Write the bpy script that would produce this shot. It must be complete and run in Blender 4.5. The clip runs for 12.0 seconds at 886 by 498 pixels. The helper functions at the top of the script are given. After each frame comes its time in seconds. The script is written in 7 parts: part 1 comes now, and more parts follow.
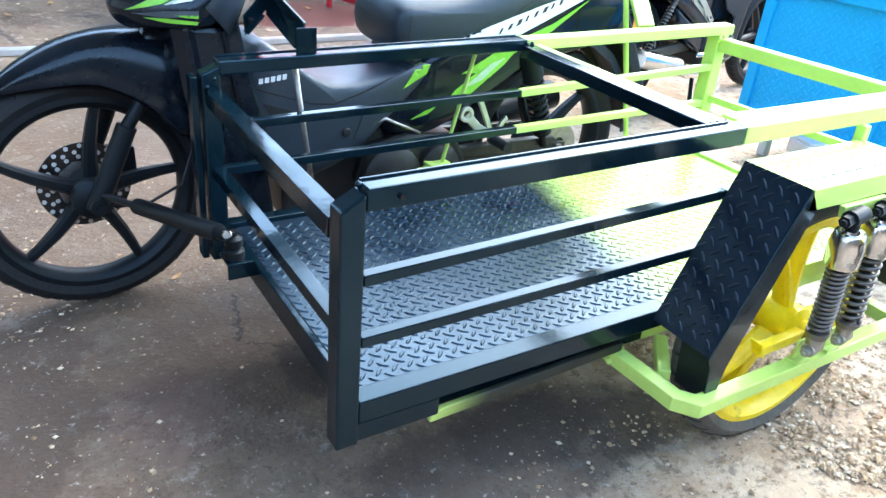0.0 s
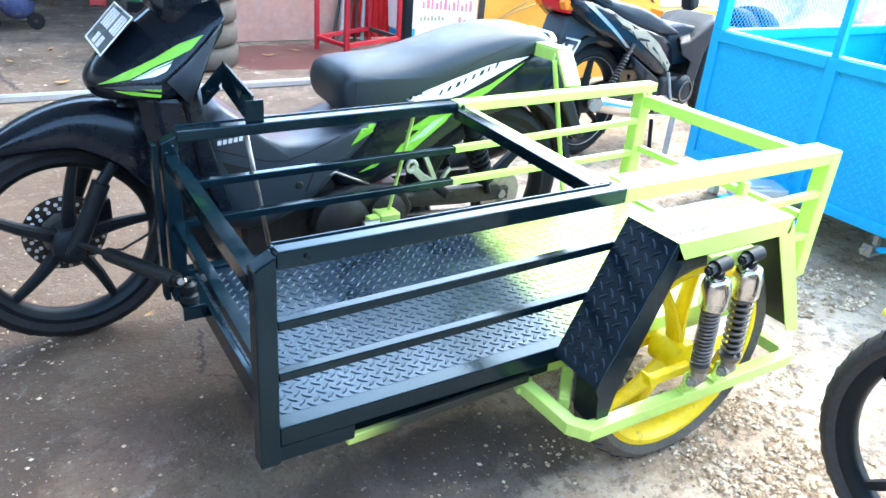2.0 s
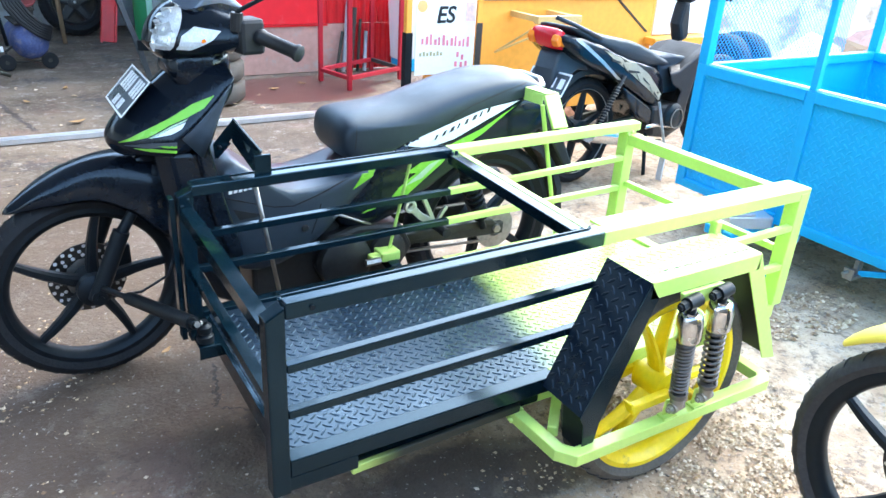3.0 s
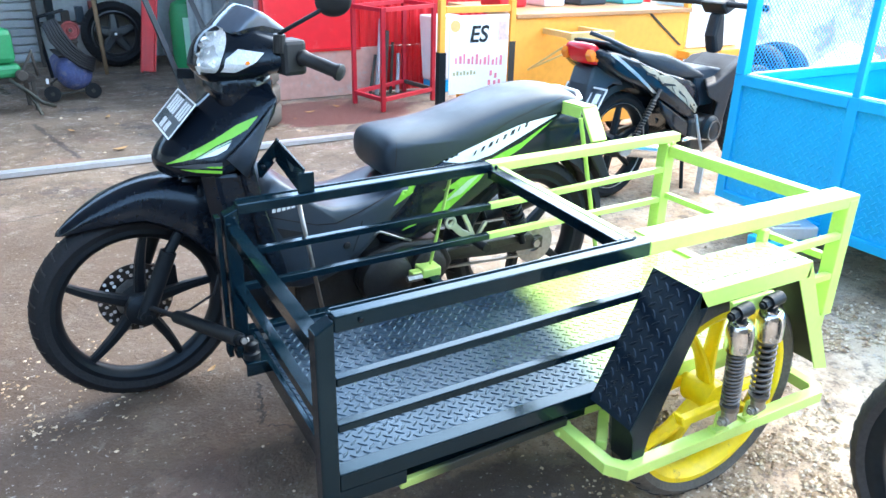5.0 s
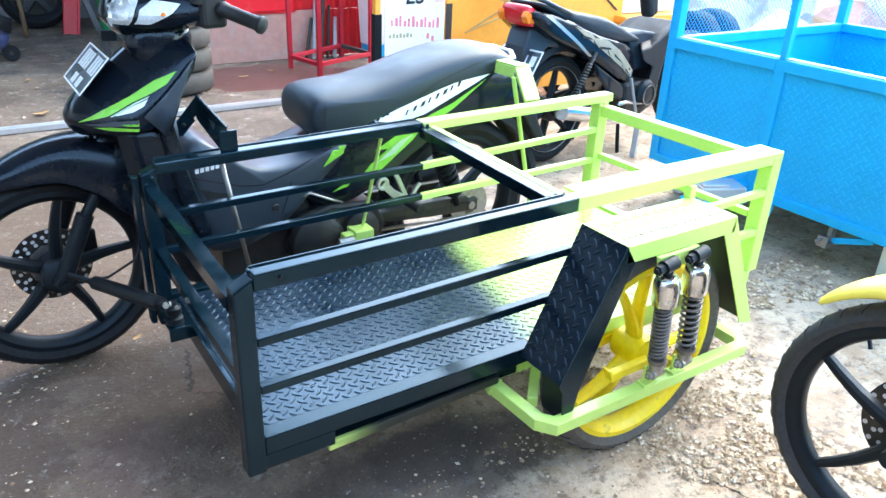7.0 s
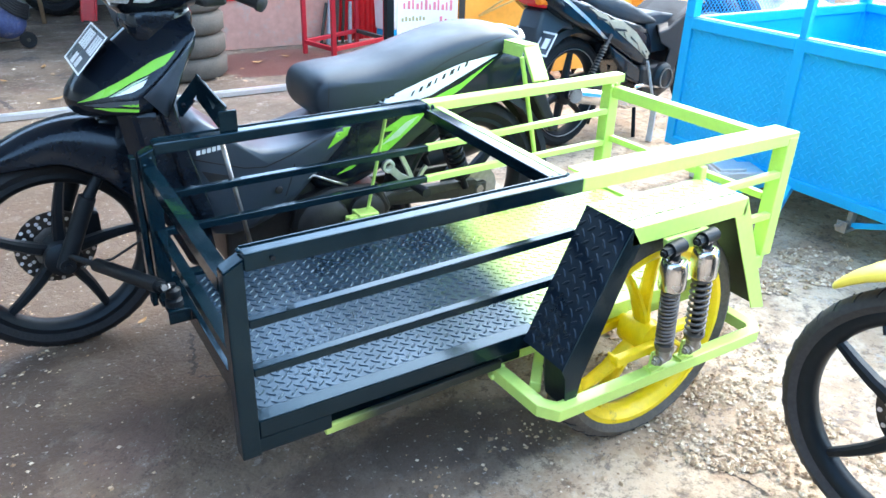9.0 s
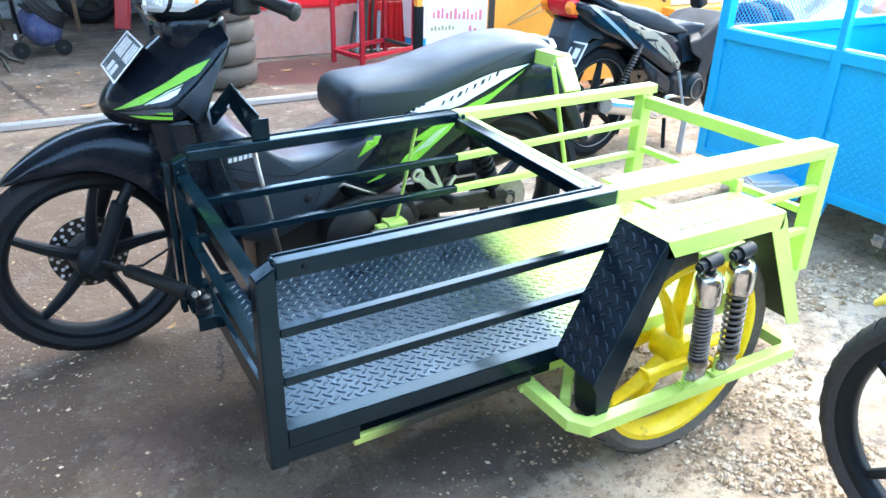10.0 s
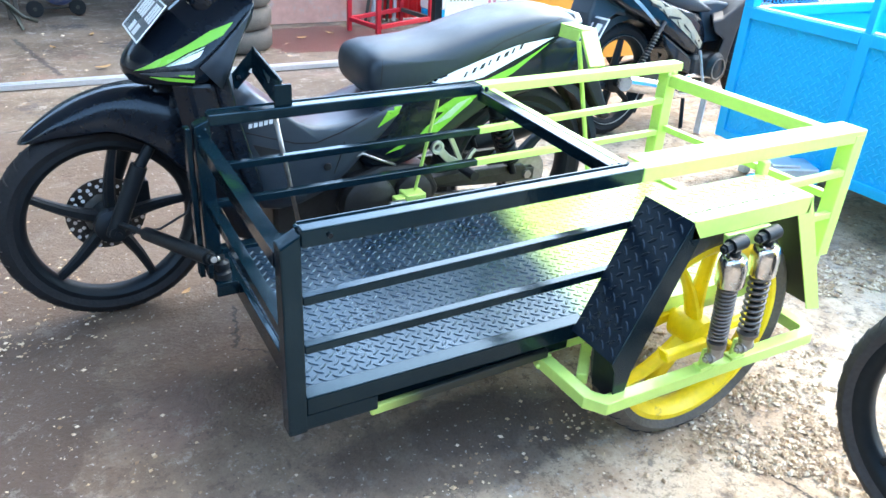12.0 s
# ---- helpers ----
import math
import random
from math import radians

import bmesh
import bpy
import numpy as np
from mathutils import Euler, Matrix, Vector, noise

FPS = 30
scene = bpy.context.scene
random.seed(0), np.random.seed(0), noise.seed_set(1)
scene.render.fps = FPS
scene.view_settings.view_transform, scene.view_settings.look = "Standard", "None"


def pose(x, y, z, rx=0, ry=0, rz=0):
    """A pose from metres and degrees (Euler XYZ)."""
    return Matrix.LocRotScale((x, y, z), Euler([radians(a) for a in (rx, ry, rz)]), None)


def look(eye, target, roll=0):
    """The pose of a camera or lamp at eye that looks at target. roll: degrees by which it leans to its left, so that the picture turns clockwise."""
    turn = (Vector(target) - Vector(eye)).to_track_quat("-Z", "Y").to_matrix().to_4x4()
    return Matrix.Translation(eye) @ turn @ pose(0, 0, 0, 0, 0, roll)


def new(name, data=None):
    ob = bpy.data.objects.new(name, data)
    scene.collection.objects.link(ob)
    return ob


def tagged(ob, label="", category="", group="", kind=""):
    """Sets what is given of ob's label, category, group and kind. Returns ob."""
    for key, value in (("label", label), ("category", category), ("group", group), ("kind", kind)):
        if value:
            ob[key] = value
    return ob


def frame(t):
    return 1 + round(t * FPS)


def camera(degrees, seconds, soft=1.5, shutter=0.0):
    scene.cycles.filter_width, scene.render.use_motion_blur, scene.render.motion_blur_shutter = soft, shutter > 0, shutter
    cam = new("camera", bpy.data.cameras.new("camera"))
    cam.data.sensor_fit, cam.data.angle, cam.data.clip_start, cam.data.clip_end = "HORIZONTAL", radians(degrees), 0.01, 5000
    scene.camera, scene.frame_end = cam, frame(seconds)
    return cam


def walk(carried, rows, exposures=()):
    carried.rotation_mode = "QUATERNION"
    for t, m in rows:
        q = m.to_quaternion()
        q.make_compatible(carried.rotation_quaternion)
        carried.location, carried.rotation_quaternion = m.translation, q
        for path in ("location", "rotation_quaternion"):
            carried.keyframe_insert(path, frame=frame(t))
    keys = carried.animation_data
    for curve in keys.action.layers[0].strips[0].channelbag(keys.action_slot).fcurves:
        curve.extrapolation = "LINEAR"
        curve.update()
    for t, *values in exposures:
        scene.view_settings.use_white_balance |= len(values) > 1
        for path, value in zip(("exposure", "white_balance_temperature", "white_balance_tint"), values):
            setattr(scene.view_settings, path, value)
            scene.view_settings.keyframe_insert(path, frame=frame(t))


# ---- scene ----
cam = camera(61.62, 12.0, soft=1.5)
PATH = [
    (0.0, -0.3486, -0.7360, 0.9763, 62.15, -4.76, -31.20),
    (0.5, -0.3450, -0.7359, 0.9756, 62.62, -4.75, -30.88),
    (1.0, -0.3336, -0.7461, 0.9837, 62.71, -4.57, -30.44),
    (1.5, -0.3145, -0.8307, 1.0403, 62.99, -4.45, -30.50),
    (2.0, -0.3009, -0.9404, 1.1110, 64.06, -4.36, -30.95),
    (2.5, -0.3080, -1.0029, 1.1716, 64.95, -3.99, -31.22),
    (3.0, -0.3293, -1.0294, 1.2151, 65.34, -3.11, -30.88),
    (3.5, -0.3519, -1.0258, 1.2101, 65.56, -2.19, -29.76),
    (3.7, -0.3607, -1.0198, 1.2021, 65.51, -1.91, -29.22),
    (5.3, -0.3466, -1.0281, 1.1992, 67.11, -1.10, -29.07),
    (5.5, -0.3386, -1.0304, 1.1958, 67.23, -1.35, -29.79),
    (6.0, -0.3254, -1.0313, 1.1835, 67.14, -1.95, -31.63),
    (6.5, -0.3206, -1.0289, 1.1741, 66.03, -2.12, -32.58),
    (7.0, -0.3149, -1.0300, 1.1657, 64.77, -2.27, -33.12),
    (9.0, -0.2677, -1.0314, 1.1409, 63.82, -1.71, -31.66),
    (9.5, -0.2677, -1.0247, 1.1415, 64.12, -1.52, -30.48),
    (10.0, -0.2738, -1.0138, 1.1401, 64.40, -1.59, -29.70),
    (10.5, -0.2808, -1.0060, 1.1385, 64.79, -1.69, -28.89),
    (11.0, -0.2897, -1.0008, 1.1273, 65.52, -2.00, -28.36),
    (11.5, -0.2964, -0.9930, 1.1297, 65.75, -2.27, -28.33),
    (11.6, -0.2968, -0.9926, 1.1299, 65.01, -2.45, -28.37),
    (11.7, -0.2973, -0.9921, 1.1302, 64.24, -2.64, -28.41),
    (11.8, -0.2979, -0.9916, 1.1305, 63.26, -2.89, -28.46),
    (11.9, -0.2982, -0.9912, 1.1307, 62.62, -3.05, -28.49),
    (12.0, -0.2984, -0.9911, 1.1308, 62.39, -3.11, -28.50),
]
EXPOSURES = [(0.0, 3.57, 6750, 3), (1.0, 3.75, 6750, 3), (2.5, 3.73, 6750, 3), (3.5, 3.34, 6750, 3), (5.5, 3.60, 6750, 3), (7.0, 3.50, 6750, 3), (9.0, 3.52, 6750, 3), (12.0, 3.62, 6750, 3)]
walk(cam, [(row[0], pose(*row[1:])) for row in PATH], EXPOSURES)

# ---- light ----
world = bpy.data.worlds.new("world")
scene.world = world
world.use_nodes = True
wn = world.node_tree.nodes
sky = wn.new("ShaderNodeTexSky")
sky.sky_type, sky.sun_disc = "NISHITA", False
SUN_ELEVATION, SUN_ROTATION = radians(44), radians(74)
sky.sun_elevation, sky.sun_rotation = SUN_ELEVATION, SUN_ROTATION
sky.dust_density = 1.0
wn["Background"].inputs["Strength"].default_value = 0.15
world.node_tree.links.new(sky.outputs[0], wn["Background"].inputs["Color"])
sun_data = bpy.data.lights.new("sun", "SUN")
sun_data.energy, sun_data.angle, sun_data.color = 0.36, radians(85), (1.0, 0.99, 0.97)
sun = new("sun", sun_data)
sun_dir = Vector((math.sin(SUN_ROTATION) * math.cos(SUN_ELEVATION), math.cos(SUN_ROTATION) * math.cos(SUN_ELEVATION), math.sin(SUN_ELEVATION)))
sun.matrix_world = look(sun_dir * 20, (0, 0, 0))

# ---- materials ----


def material(name, colour, rough=0.5, metal=0.0, vary=0.08, scale=8.0, bump=0.0, bump_scale=60.0, coat=0.0, wear=None, wear_amount=0.0, piece=0.0, spec=0.5, tint=None):
    """Principled surface with mottling at two scales, fine relief and patches of wear."""
    m = bpy.data.materials.new(name)
    m.use_nodes = True
    t, n = m.node_tree.nodes, m.node_tree.links
    p = t["Principled BSDF"]
    p.inputs["Metallic"].default_value = metal
    p.inputs["Coat Weight"].default_value = coat
    p.inputs["Coat Roughness"].default_value = 0.08
    p.inputs["Specular IOR Level"].default_value = spec
    if tint:
        p.inputs["Specular Tint"].default_value = (*tint, 1)
    co = t.new("ShaderNodeTexCoord")
    big, small = t.new("ShaderNodeTexNoise"), t.new("ShaderNodeTexNoise")
    big.inputs["Scale"].default_value, small.inputs["Scale"].default_value = scale, scale * 9
    big.inputs["Detail"].default_value = small.inputs["Detail"].default_value = 4
    for x in (big, small):
        n.new(co.outputs["Object"], x.inputs["Vector"])
    mix = t.new("ShaderNodeMath")
    mix.operation = "ADD"
    n.new(big.outputs["Fac"], mix.inputs[0])
    n.new(small.outputs["Fac"], mix.inputs[1])
    ramp = t.new("ShaderNodeMapRange")
    ramp.inputs["From Min"].default_value, ramp.inputs["From Max"].default_value = 0.6, 1.4
    ramp.inputs["To Min"].default_value, ramp.inputs["To Max"].default_value = 1 - vary, 1 + vary
    n.new(mix.outputs[0], ramp.inputs["Value"])
    hsv = t.new("ShaderNodeHueSaturation")
    hsv.inputs["Color"].default_value = (*colour, 1)
    n.new(ramp.outputs[0], hsv.inputs["Value"])
    out = hsv.outputs[0]
    if piece:
        info = t.new("ShaderNodeObjectInfo")
        pr = t.new("ShaderNodeMapRange")
        pr.inputs["To Min"].default_value, pr.inputs["To Max"].default_value = 1 - piece, 1 + piece
        n.new(info.outputs["Random"], pr.inputs["Value"])
        h2 = t.new("ShaderNodeHueSaturation")
        n.new(out, h2.inputs["Color"])
        n.new(pr.outputs[0], h2.inputs["Value"])
        out = h2.outputs[0]
    if wear:
        wn_ = t.new("ShaderNodeTexNoise")
        wn_.inputs["Scale"].default_value, wn_.inputs["Detail"].default_value, wn_.inputs["Roughness"].default_value = scale * 2.3, 8, 0.7
        n.new(co.outputs["Object"], wn_.inputs["Vector"])
        wr = t.new("ShaderNodeMapRange")
        wr.inputs["From Min"].default_value = 0.62 - 0.25 * wear_amount
        wr.inputs["From Max"].default_value = 0.72 - 0.2 * wear_amount
        n.new(wn_.outputs["Fac"], wr.inputs["Value"])
        wm = t.new("ShaderNodeMix")
        wm.data_type = "RGBA"
        wm.inputs["B"].default_value = (*wear, 1)
        n.new(wr.outputs[0], wm.inputs["Factor"])
        n.new(out, wm.inputs["A"])
        out = wm.outputs["Result"]
    n.new(out, p.inputs["Base Color"])
    rr = t.new("ShaderNodeMapRange")
    rr.inputs["From Min"].default_value, rr.inputs["From Max"].default_value = 0.3, 0.7
    rr.inputs["To Min"].default_value, rr.inputs["To Max"].default_value = max(rough - 0.08, 0.03), min(rough + 0.1, 1)
    n.new(big.outputs["Fac"], rr.inputs["Value"])
    n.new(rr.outputs[0], p.inputs["Roughness"])
    if bump:
        bn = t.new("ShaderNodeTexNoise")
        bn.inputs["Scale"].default_value, bn.inputs["Detail"].default_value = bump_scale, 5
        n.new(co.outputs["Object"], bn.inputs["Vector"])
        b = t.new("ShaderNodeBump")
        b.inputs["Strength"].default_value, b.inputs["Distance"].default_value = bump, 0.004
        n.new(bn.outputs["Fac"], b.inputs["Height"])
        n.new(b.outputs[0], p.inputs["Normal"])
    return m


BLACK_PAINT = material("black_gloss_paint", (0.0016, 0.0072, 0.0115), 0.13, vary=0.25, bump=0.06, bump_scale=60, spec=0.42, tint=(0.46, 0.80, 1.0))
GREEN_PAINT = material("lime_green_paint", (0.49, 0.69, 0.16), 0.36, vary=0.07, bump=0.08, bump_scale=90, coat=0.08)
YELLOW_PAINT = material("yellow_wheel_paint", (0.85, 0.62, 0.01), 0.35, vary=0.12, bump=0.15, bump_scale=50, wear=(0.3, 0.2, 0.03), wear_amount=0.05)
YELLOW_PLASTIC = material("yellow_plastic", (0.9, 0.68, 0.1), 0.3, vary=0.05)
TYRE = material("tyre_rubber", (0.013, 0.014, 0.016), 0.7, vary=0.3, scale=14, bump=0.3, bump_scale=120, spec=0.22)
TYRE_WORN = material("worn_grey_black_rubber", (0.034, 0.032, 0.031), 0.75, vary=0.35, scale=12, bump=0.3, bump_scale=120)
TYRE_DUSTY = material("dusty_tyre_rubber", (0.085, 0.077, 0.066), 0.85, vary=0.4, scale=14, bump=0.3, bump_scale=120)
BLACK_METAL = material("satin_black_metal", (0.006, 0.0075, 0.0095), 0.45, vary=0.3, bump=0.1, spec=0.26, tint=(0.75, 0.9, 1.0))
BLACK_PLASTIC = material("black_body_plastic", (0.005, 0.008, 0.013), 0.17, vary=0.15, bump=0.02, bump_scale=30, spec=0.34, tint=(0.8, 0.92, 1.0))
GREY_PLASTIC = material("grey_side_plastic", (0.027, 0.037, 0.049), 0.38, vary=0.12, tint=(0.8, 0.92, 1.0))
DARK_PLASTIC = material("matt_dark_plastic", (0.012, 0.013, 0.015), 0.5, vary=0.2, bump=0.1, bump_scale=200, spec=0.36)
SEAT_VINYL = material("black_seat_vinyl", (0.012, 0.016, 0.022), 0.44, vary=0.12, bump=0.10, bump_scale=300, spec=0.54, tint=(0.72, 0.89, 1.0))
GREEN_STICKER = material("bright_green_sticker", (0.21, 0.54, 0.045), 0.25, vary=0.05)
WHITE_STICKER = material("silver_white_sticker", (0.72, 0.76, 0.76), 0.25, vary=0.05)
CHROME = material("worn_chrome", (0.72, 0.72, 0.72), 0.16, 1.0, vary=0.12, bump=0.1)
STEEL = material("greasy_steel", (0.35, 0.34, 0.32), 0.42, 0.9, vary=0.3, bump=0.2)
SPRING_STEEL = material("dark_spring_steel", (0.16, 0.15, 0.14), 0.45, 0.7, vary=0.3, bump=0.2)
ALLOY = material("cast_alloy", (0.5, 0.5, 0.49), 0.4, 0.85, vary=0.15, bump=0.2)
ENGINE = material("dark_engine_metal", (0.018, 0.018, 0.018), 0.45, 0.3, vary=0.4, bump=0.3)
BLUE_PAINT = material("bright_blue_paint", (0.006, 0.37, 0.70), 0.42, vary=0.06, bump=0.1, spec=0.35)
ORANGE_PAINT = material("orange_cart_paint", (0.96, 0.40, 0.055), 0.45, vary=0.12, scale=3, bump=0.05)
WHITE_PLASTIC = material("white_plastic", (0.78, 0.79, 0.78), 0.4, vary=0.06)
RED_PAINT = material("red_paint", (0.62, 0.012, 0.02), 0.4, vary=0.14, scale=2, bump=0.1)
RED_LENS = material("red_lens", (0.6, 0.01, 0.02), 0.12, vary=0.05)
AMBER_LENS = material("amber_lens", (0.8, 0.2, 0.01), 0.12, vary=0.05)
PINK_WALL = material("faded_pink_plaster", (0.52, 0.30, 0.24), 0.85, vary=0.18, scale=2.5, bump=0.2, wear=(0.42, 0.36, 0.31), wear_amount=0.4)
ALUMINIUM = material("bare_aluminium", (0.62, 0.63, 0.64), 0.35, 0.7, vary=0.1)
GREY_STEEL_SHEET = material("weathered_zinc_sheet", (0.38, 0.41, 0.43), 0.5, 0.5, vary=0.2, scale=3)
WOOD = material("weathered_wood", (0.25, 0.16, 0.09), 0.8, vary=0.25, bump=0.3)
PLATE_DARK = material("plate_black", (0.035, 0.048, 0.06), 0.28, vary=0.15, spec=0.6)
RUST = material("rusty_grimy_metal", (0.045, 0.038, 0.032), 0.8, vary=0.4, bump=0.3)
GREEN_TANK = material("green_gas_bottle_paint", (0.02, 0.22, 0.08), 0.45, vary=0.15)
BLUE_TANK = material("faded_blue_tank_paint", (0.06, 0.08, 0.20), 0.6, vary=0.4, wear=(0.16, 0.15, 0.20), wear_amount=0.4)


def ground_material():
    m = bpy.data.materials.new("stained_concrete_and_grit")
    m.use_nodes = True
    t, n = m.node_tree.nodes, m.node_tree.links
    p = t["Principled BSDF"]
    co = t.new("ShaderNodeTexCoord")

    def noise_at(scale, detail=6, rough=0.6, off=0.0):
        x = t.new("ShaderNodeTexNoise")
        x.inputs["Scale"].default_value, x.inputs["Detail"].default_value, x.inputs["Roughness"].default_value = scale, detail, rough
        mp = t.new("ShaderNodeMapping")
        mp.inputs["Location"].default_value = (off, off * 0.7, 0)
        n.new(co.outputs["Object"], mp.inputs["Vector"])
        n.new(mp.outputs[0], x.inputs["Vector"])
        return x.outputs["Fac"]

    def step(value, a, b):
        r = t.new("ShaderNodeMapRange")
        r.interpolation_type = "SMOOTHSTEP"
        r.inputs["From Min"].default_value, r.inputs["From Max"].default_value = a, b
        n.new(value, r.inputs["Value"])
        return r.outputs[0]

    def over(a, b, fac, amount=1.0):
        x = t.new("ShaderNodeMix")
        x.data_type = "RGBA"
        if amount < 1:
            s = t.new("ShaderNodeMath")
            s.operation = "MULTIPLY"
            s.inputs[1].default_value = amount
            n.new(fac, s.inputs[0])
            fac = s.outputs[0]
        n.new(fac, x.inputs["Factor"])
        for slot, v in (("A", a), ("B", b)):
            if isinstance(v, tuple):
                x.inputs[slot].default_value = (*v, 1)
            else:
                n.new(v, x.inputs[slot])
        return x.outputs["Result"]

    sep = t.new("ShaderNodeSeparateXYZ")
    n.new(co.outputs["Object"], sep.inputs[0])

    def sum2(a, b, k):
        x = t.new("ShaderNodeMath")
        x.operation = "MULTIPLY_ADD"
        x.inputs[1].default_value = k
        n.new(b, x.inputs[0])
        n.new(a, x.inputs[2])
        return x.outputs[0]

    def blob(cx, cy, rx, ry, ragged=0.9, scale=7, off=0.0, soft=0.08):
        """A ragged patch about a place in the yard."""
        mp = t.new("ShaderNodeMapping")
        mp.vector_type = "TEXTURE"
        mp.inputs["Location"].default_value = (cx, cy, 0)
        mp.inputs["Scale"].default_value = (rx, ry, 1000)
        n.new(co.outputs["Object"], mp.inputs["Vector"])
        ln = t.new("ShaderNodeVectorMath")
        ln.operation = "LENGTH"
        n.new(mp.outputs[0], ln.inputs[0])
        d = sum2(ln.outputs["Value"], noise_at(scale, 8, 0.7, off), ragged)
        edge = 1 + ragged * 0.5
        return d, step(d, edge + soft, edge - soft)

    # the yard is oily concrete towards the workshop, pale trodden grit towards the open side
    side = sum2(sep.outputs["X"], sep.outputs["Y"], -0.55)
    side = sum2(side, noise_at(1.7, 6, 0.65, 21), 1.6)
    gritty = step(side, 0.50, 1.75)
    col = over((0.096, 0.068, 0.046), (0.185, 0.137, 0.095), step(noise_at(2.1, 8, 0.7), 0.36, 0.64))
    col = over(col, (0.225, 0.130, 0.105), step(noise_at(2.9, 8, 0.7, off=7), 0.54, 0.68), 0.45)
    col = over(col, (0.29, 0.245, 0.205), step(noise_at(4.1, 12, 0.78, 3), 0.55, 0.61), 0.45)
    col = over(col, (0.060, 0.050, 0.046), step(noise_at(2.2, 12, 0.76, 11), 0.55, 0.60), 0.8)
    pale = over((0.40, 0.278, 0.178), (0.56, 0.435, 0.305), step(noise_at(5, 10, 0.75, 2), 0.42, 0.58))
    pale = over(pale, (0.15, 0.115, 0.09), step(noise_at(6, 12, 0.78, 13), 0.56, 0.61), 0.75)
    col = over(col, pale, gritty)
    # swept tan concrete before the front wheel, flaking towards an old oil stain
    tan_d, tan_m = blob(-0.02, 0.62, 0.36, 0.62, 0.9, 5, 4, 0.15)
    col = over(col, over((0.165, 0.114, 0.076), (0.265, 0.194, 0.134), step(noise_at(6, 10, 0.7, 31), 0.36, 0.64)), tan_m, 0.85)
    col = over(col, (0.27, 0.165, 0.140), blob(-0.16, 0.44, 0.10, 0.14, 1.0, 9, 6, 0.25)[1], 0.55)
    oil_d, oil_m = blob(-0.50, 0.74, 0.24, 0.58, 1.3, 8, 9, 0.06)
    flaky = step(oil_d, 2.15, 1.7)
    fl = t.new("ShaderNodeMath")
    fl.operation = "MULTIPLY"
    n.new(flaky, fl.inputs[0])
    n.new(step(noise_at(26, 8, 0.75, 17), 0.52, 0.57), fl.inputs[1])
    col = over(col, (0.34, 0.285, 0.235), fl.outputs[0], 0.6)
    col = over(col, (0.070, 0.050, 0.041), oil_m, 0.85)
    col = over(col, (0.10, 0.070, 0.050), step(noise_at(17, 12, 0.8, 40), 0.53, 0.58), 0.6)
    col = over(col, (0.46, 0.40, 0.34), step(noise_at(29, 12, 0.8, 44), 0.57, 0.62), 0.34)
    col = over(col, (0.38, 0.345, 0.30), step(noise_at(9, 14, 0.82, 51), 0.560, 0.585), 0.62)
    col = over(col, (0.070, 0.055, 0.045), step(noise_at(48, 10, 0.8, 57), 0.56, 0.61), 0.45)
    col = over(col, (0.098, 0.064, 0.042), blob(-0.30, 1.40, 0.90, 1.15, 1.0, 5, 23, 0.3)[1], 0.72)
    # dark spots beneath the sidecar: damp stains, with its shade painted in too
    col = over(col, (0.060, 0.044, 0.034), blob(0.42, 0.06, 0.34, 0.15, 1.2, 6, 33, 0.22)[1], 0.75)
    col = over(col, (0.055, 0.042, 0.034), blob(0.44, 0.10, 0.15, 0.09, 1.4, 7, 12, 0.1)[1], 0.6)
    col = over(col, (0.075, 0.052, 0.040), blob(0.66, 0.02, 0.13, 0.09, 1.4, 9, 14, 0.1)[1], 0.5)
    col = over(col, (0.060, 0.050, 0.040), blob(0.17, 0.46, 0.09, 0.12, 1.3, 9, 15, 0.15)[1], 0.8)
    # red-brown puddle by the stand
    pud_d, pud_m = blob(1.55, 3.98, 0.62, 0.40, 1.0, 3.5, 19, 0.05)
    col = over(col, (0.105, 0.040, 0.034), pud_m, 0.9)

    def crack(x0, y0, x1, y1, width, off):
        """A wandering fissure between two places."""
        a, b = Vector((x0, y0, 0)), Vector((x1, y1, 0))
        mid, half = (a + b) / 2, (b - a).length / 2
        mp = t.new("ShaderNodeMapping")
        mp.vector_type = "TEXTURE"
        mp.inputs["Location"].default_value = mid
        mp.inputs["Rotation"].default_value = (0, 0, math.atan2(y1 - y0, x1 - x0))
        n.new(co.outputs["Object"], mp.inputs["Vector"])
        sp = t.new("ShaderNodeSeparateXYZ")
        n.new(mp.outputs[0], sp.inputs[0])
        wob = t.new("ShaderNodeMath")
        wob.operation = "MULTIPLY_ADD"
        wob.inputs[1].default_value, wob.inputs[2].default_value = 0.10, -0.05
        n.new(noise_at(11, 6, 0.7, off), wob.inputs[0])
        d = sum2(sp.outputs["Y"], wob.outputs[0], 1.0)
        ab, al = t.new("ShaderNodeMath"), t.new("ShaderNodeMath")
        ab.operation = al.operation = "ABSOLUTE"
        n.new(d, ab.inputs[0])
        n.new(sp.outputs["X"], al.inputs[0])
        m_ = t.new("ShaderNodeMath")
        m_.operation = "MULTIPLY"
        n.new(step(ab.outputs[0], width, width * 0.4), m_.inputs[0])
        n.new(step(al.outputs[0], half, half * 0.85), m_.inputs[1])
        return m_.outputs[0]

    for args in ((0.080, 0.82, 0.042, 0.60, 0.007, 2), (0.04, 0.60, 0.16, 0.52, 0.004, 6), (-0.36, 4.45, -0.15, 3.42, 0.022, 4), (0.90, -0.06, 0.98, -0.42, 0.004, 8), (-0.7, 2.5, 0.6, 2.75, 0.006, 3)):
        col = over(col, (0.035, 0.028, 0.024), crack(*args), 0.9)
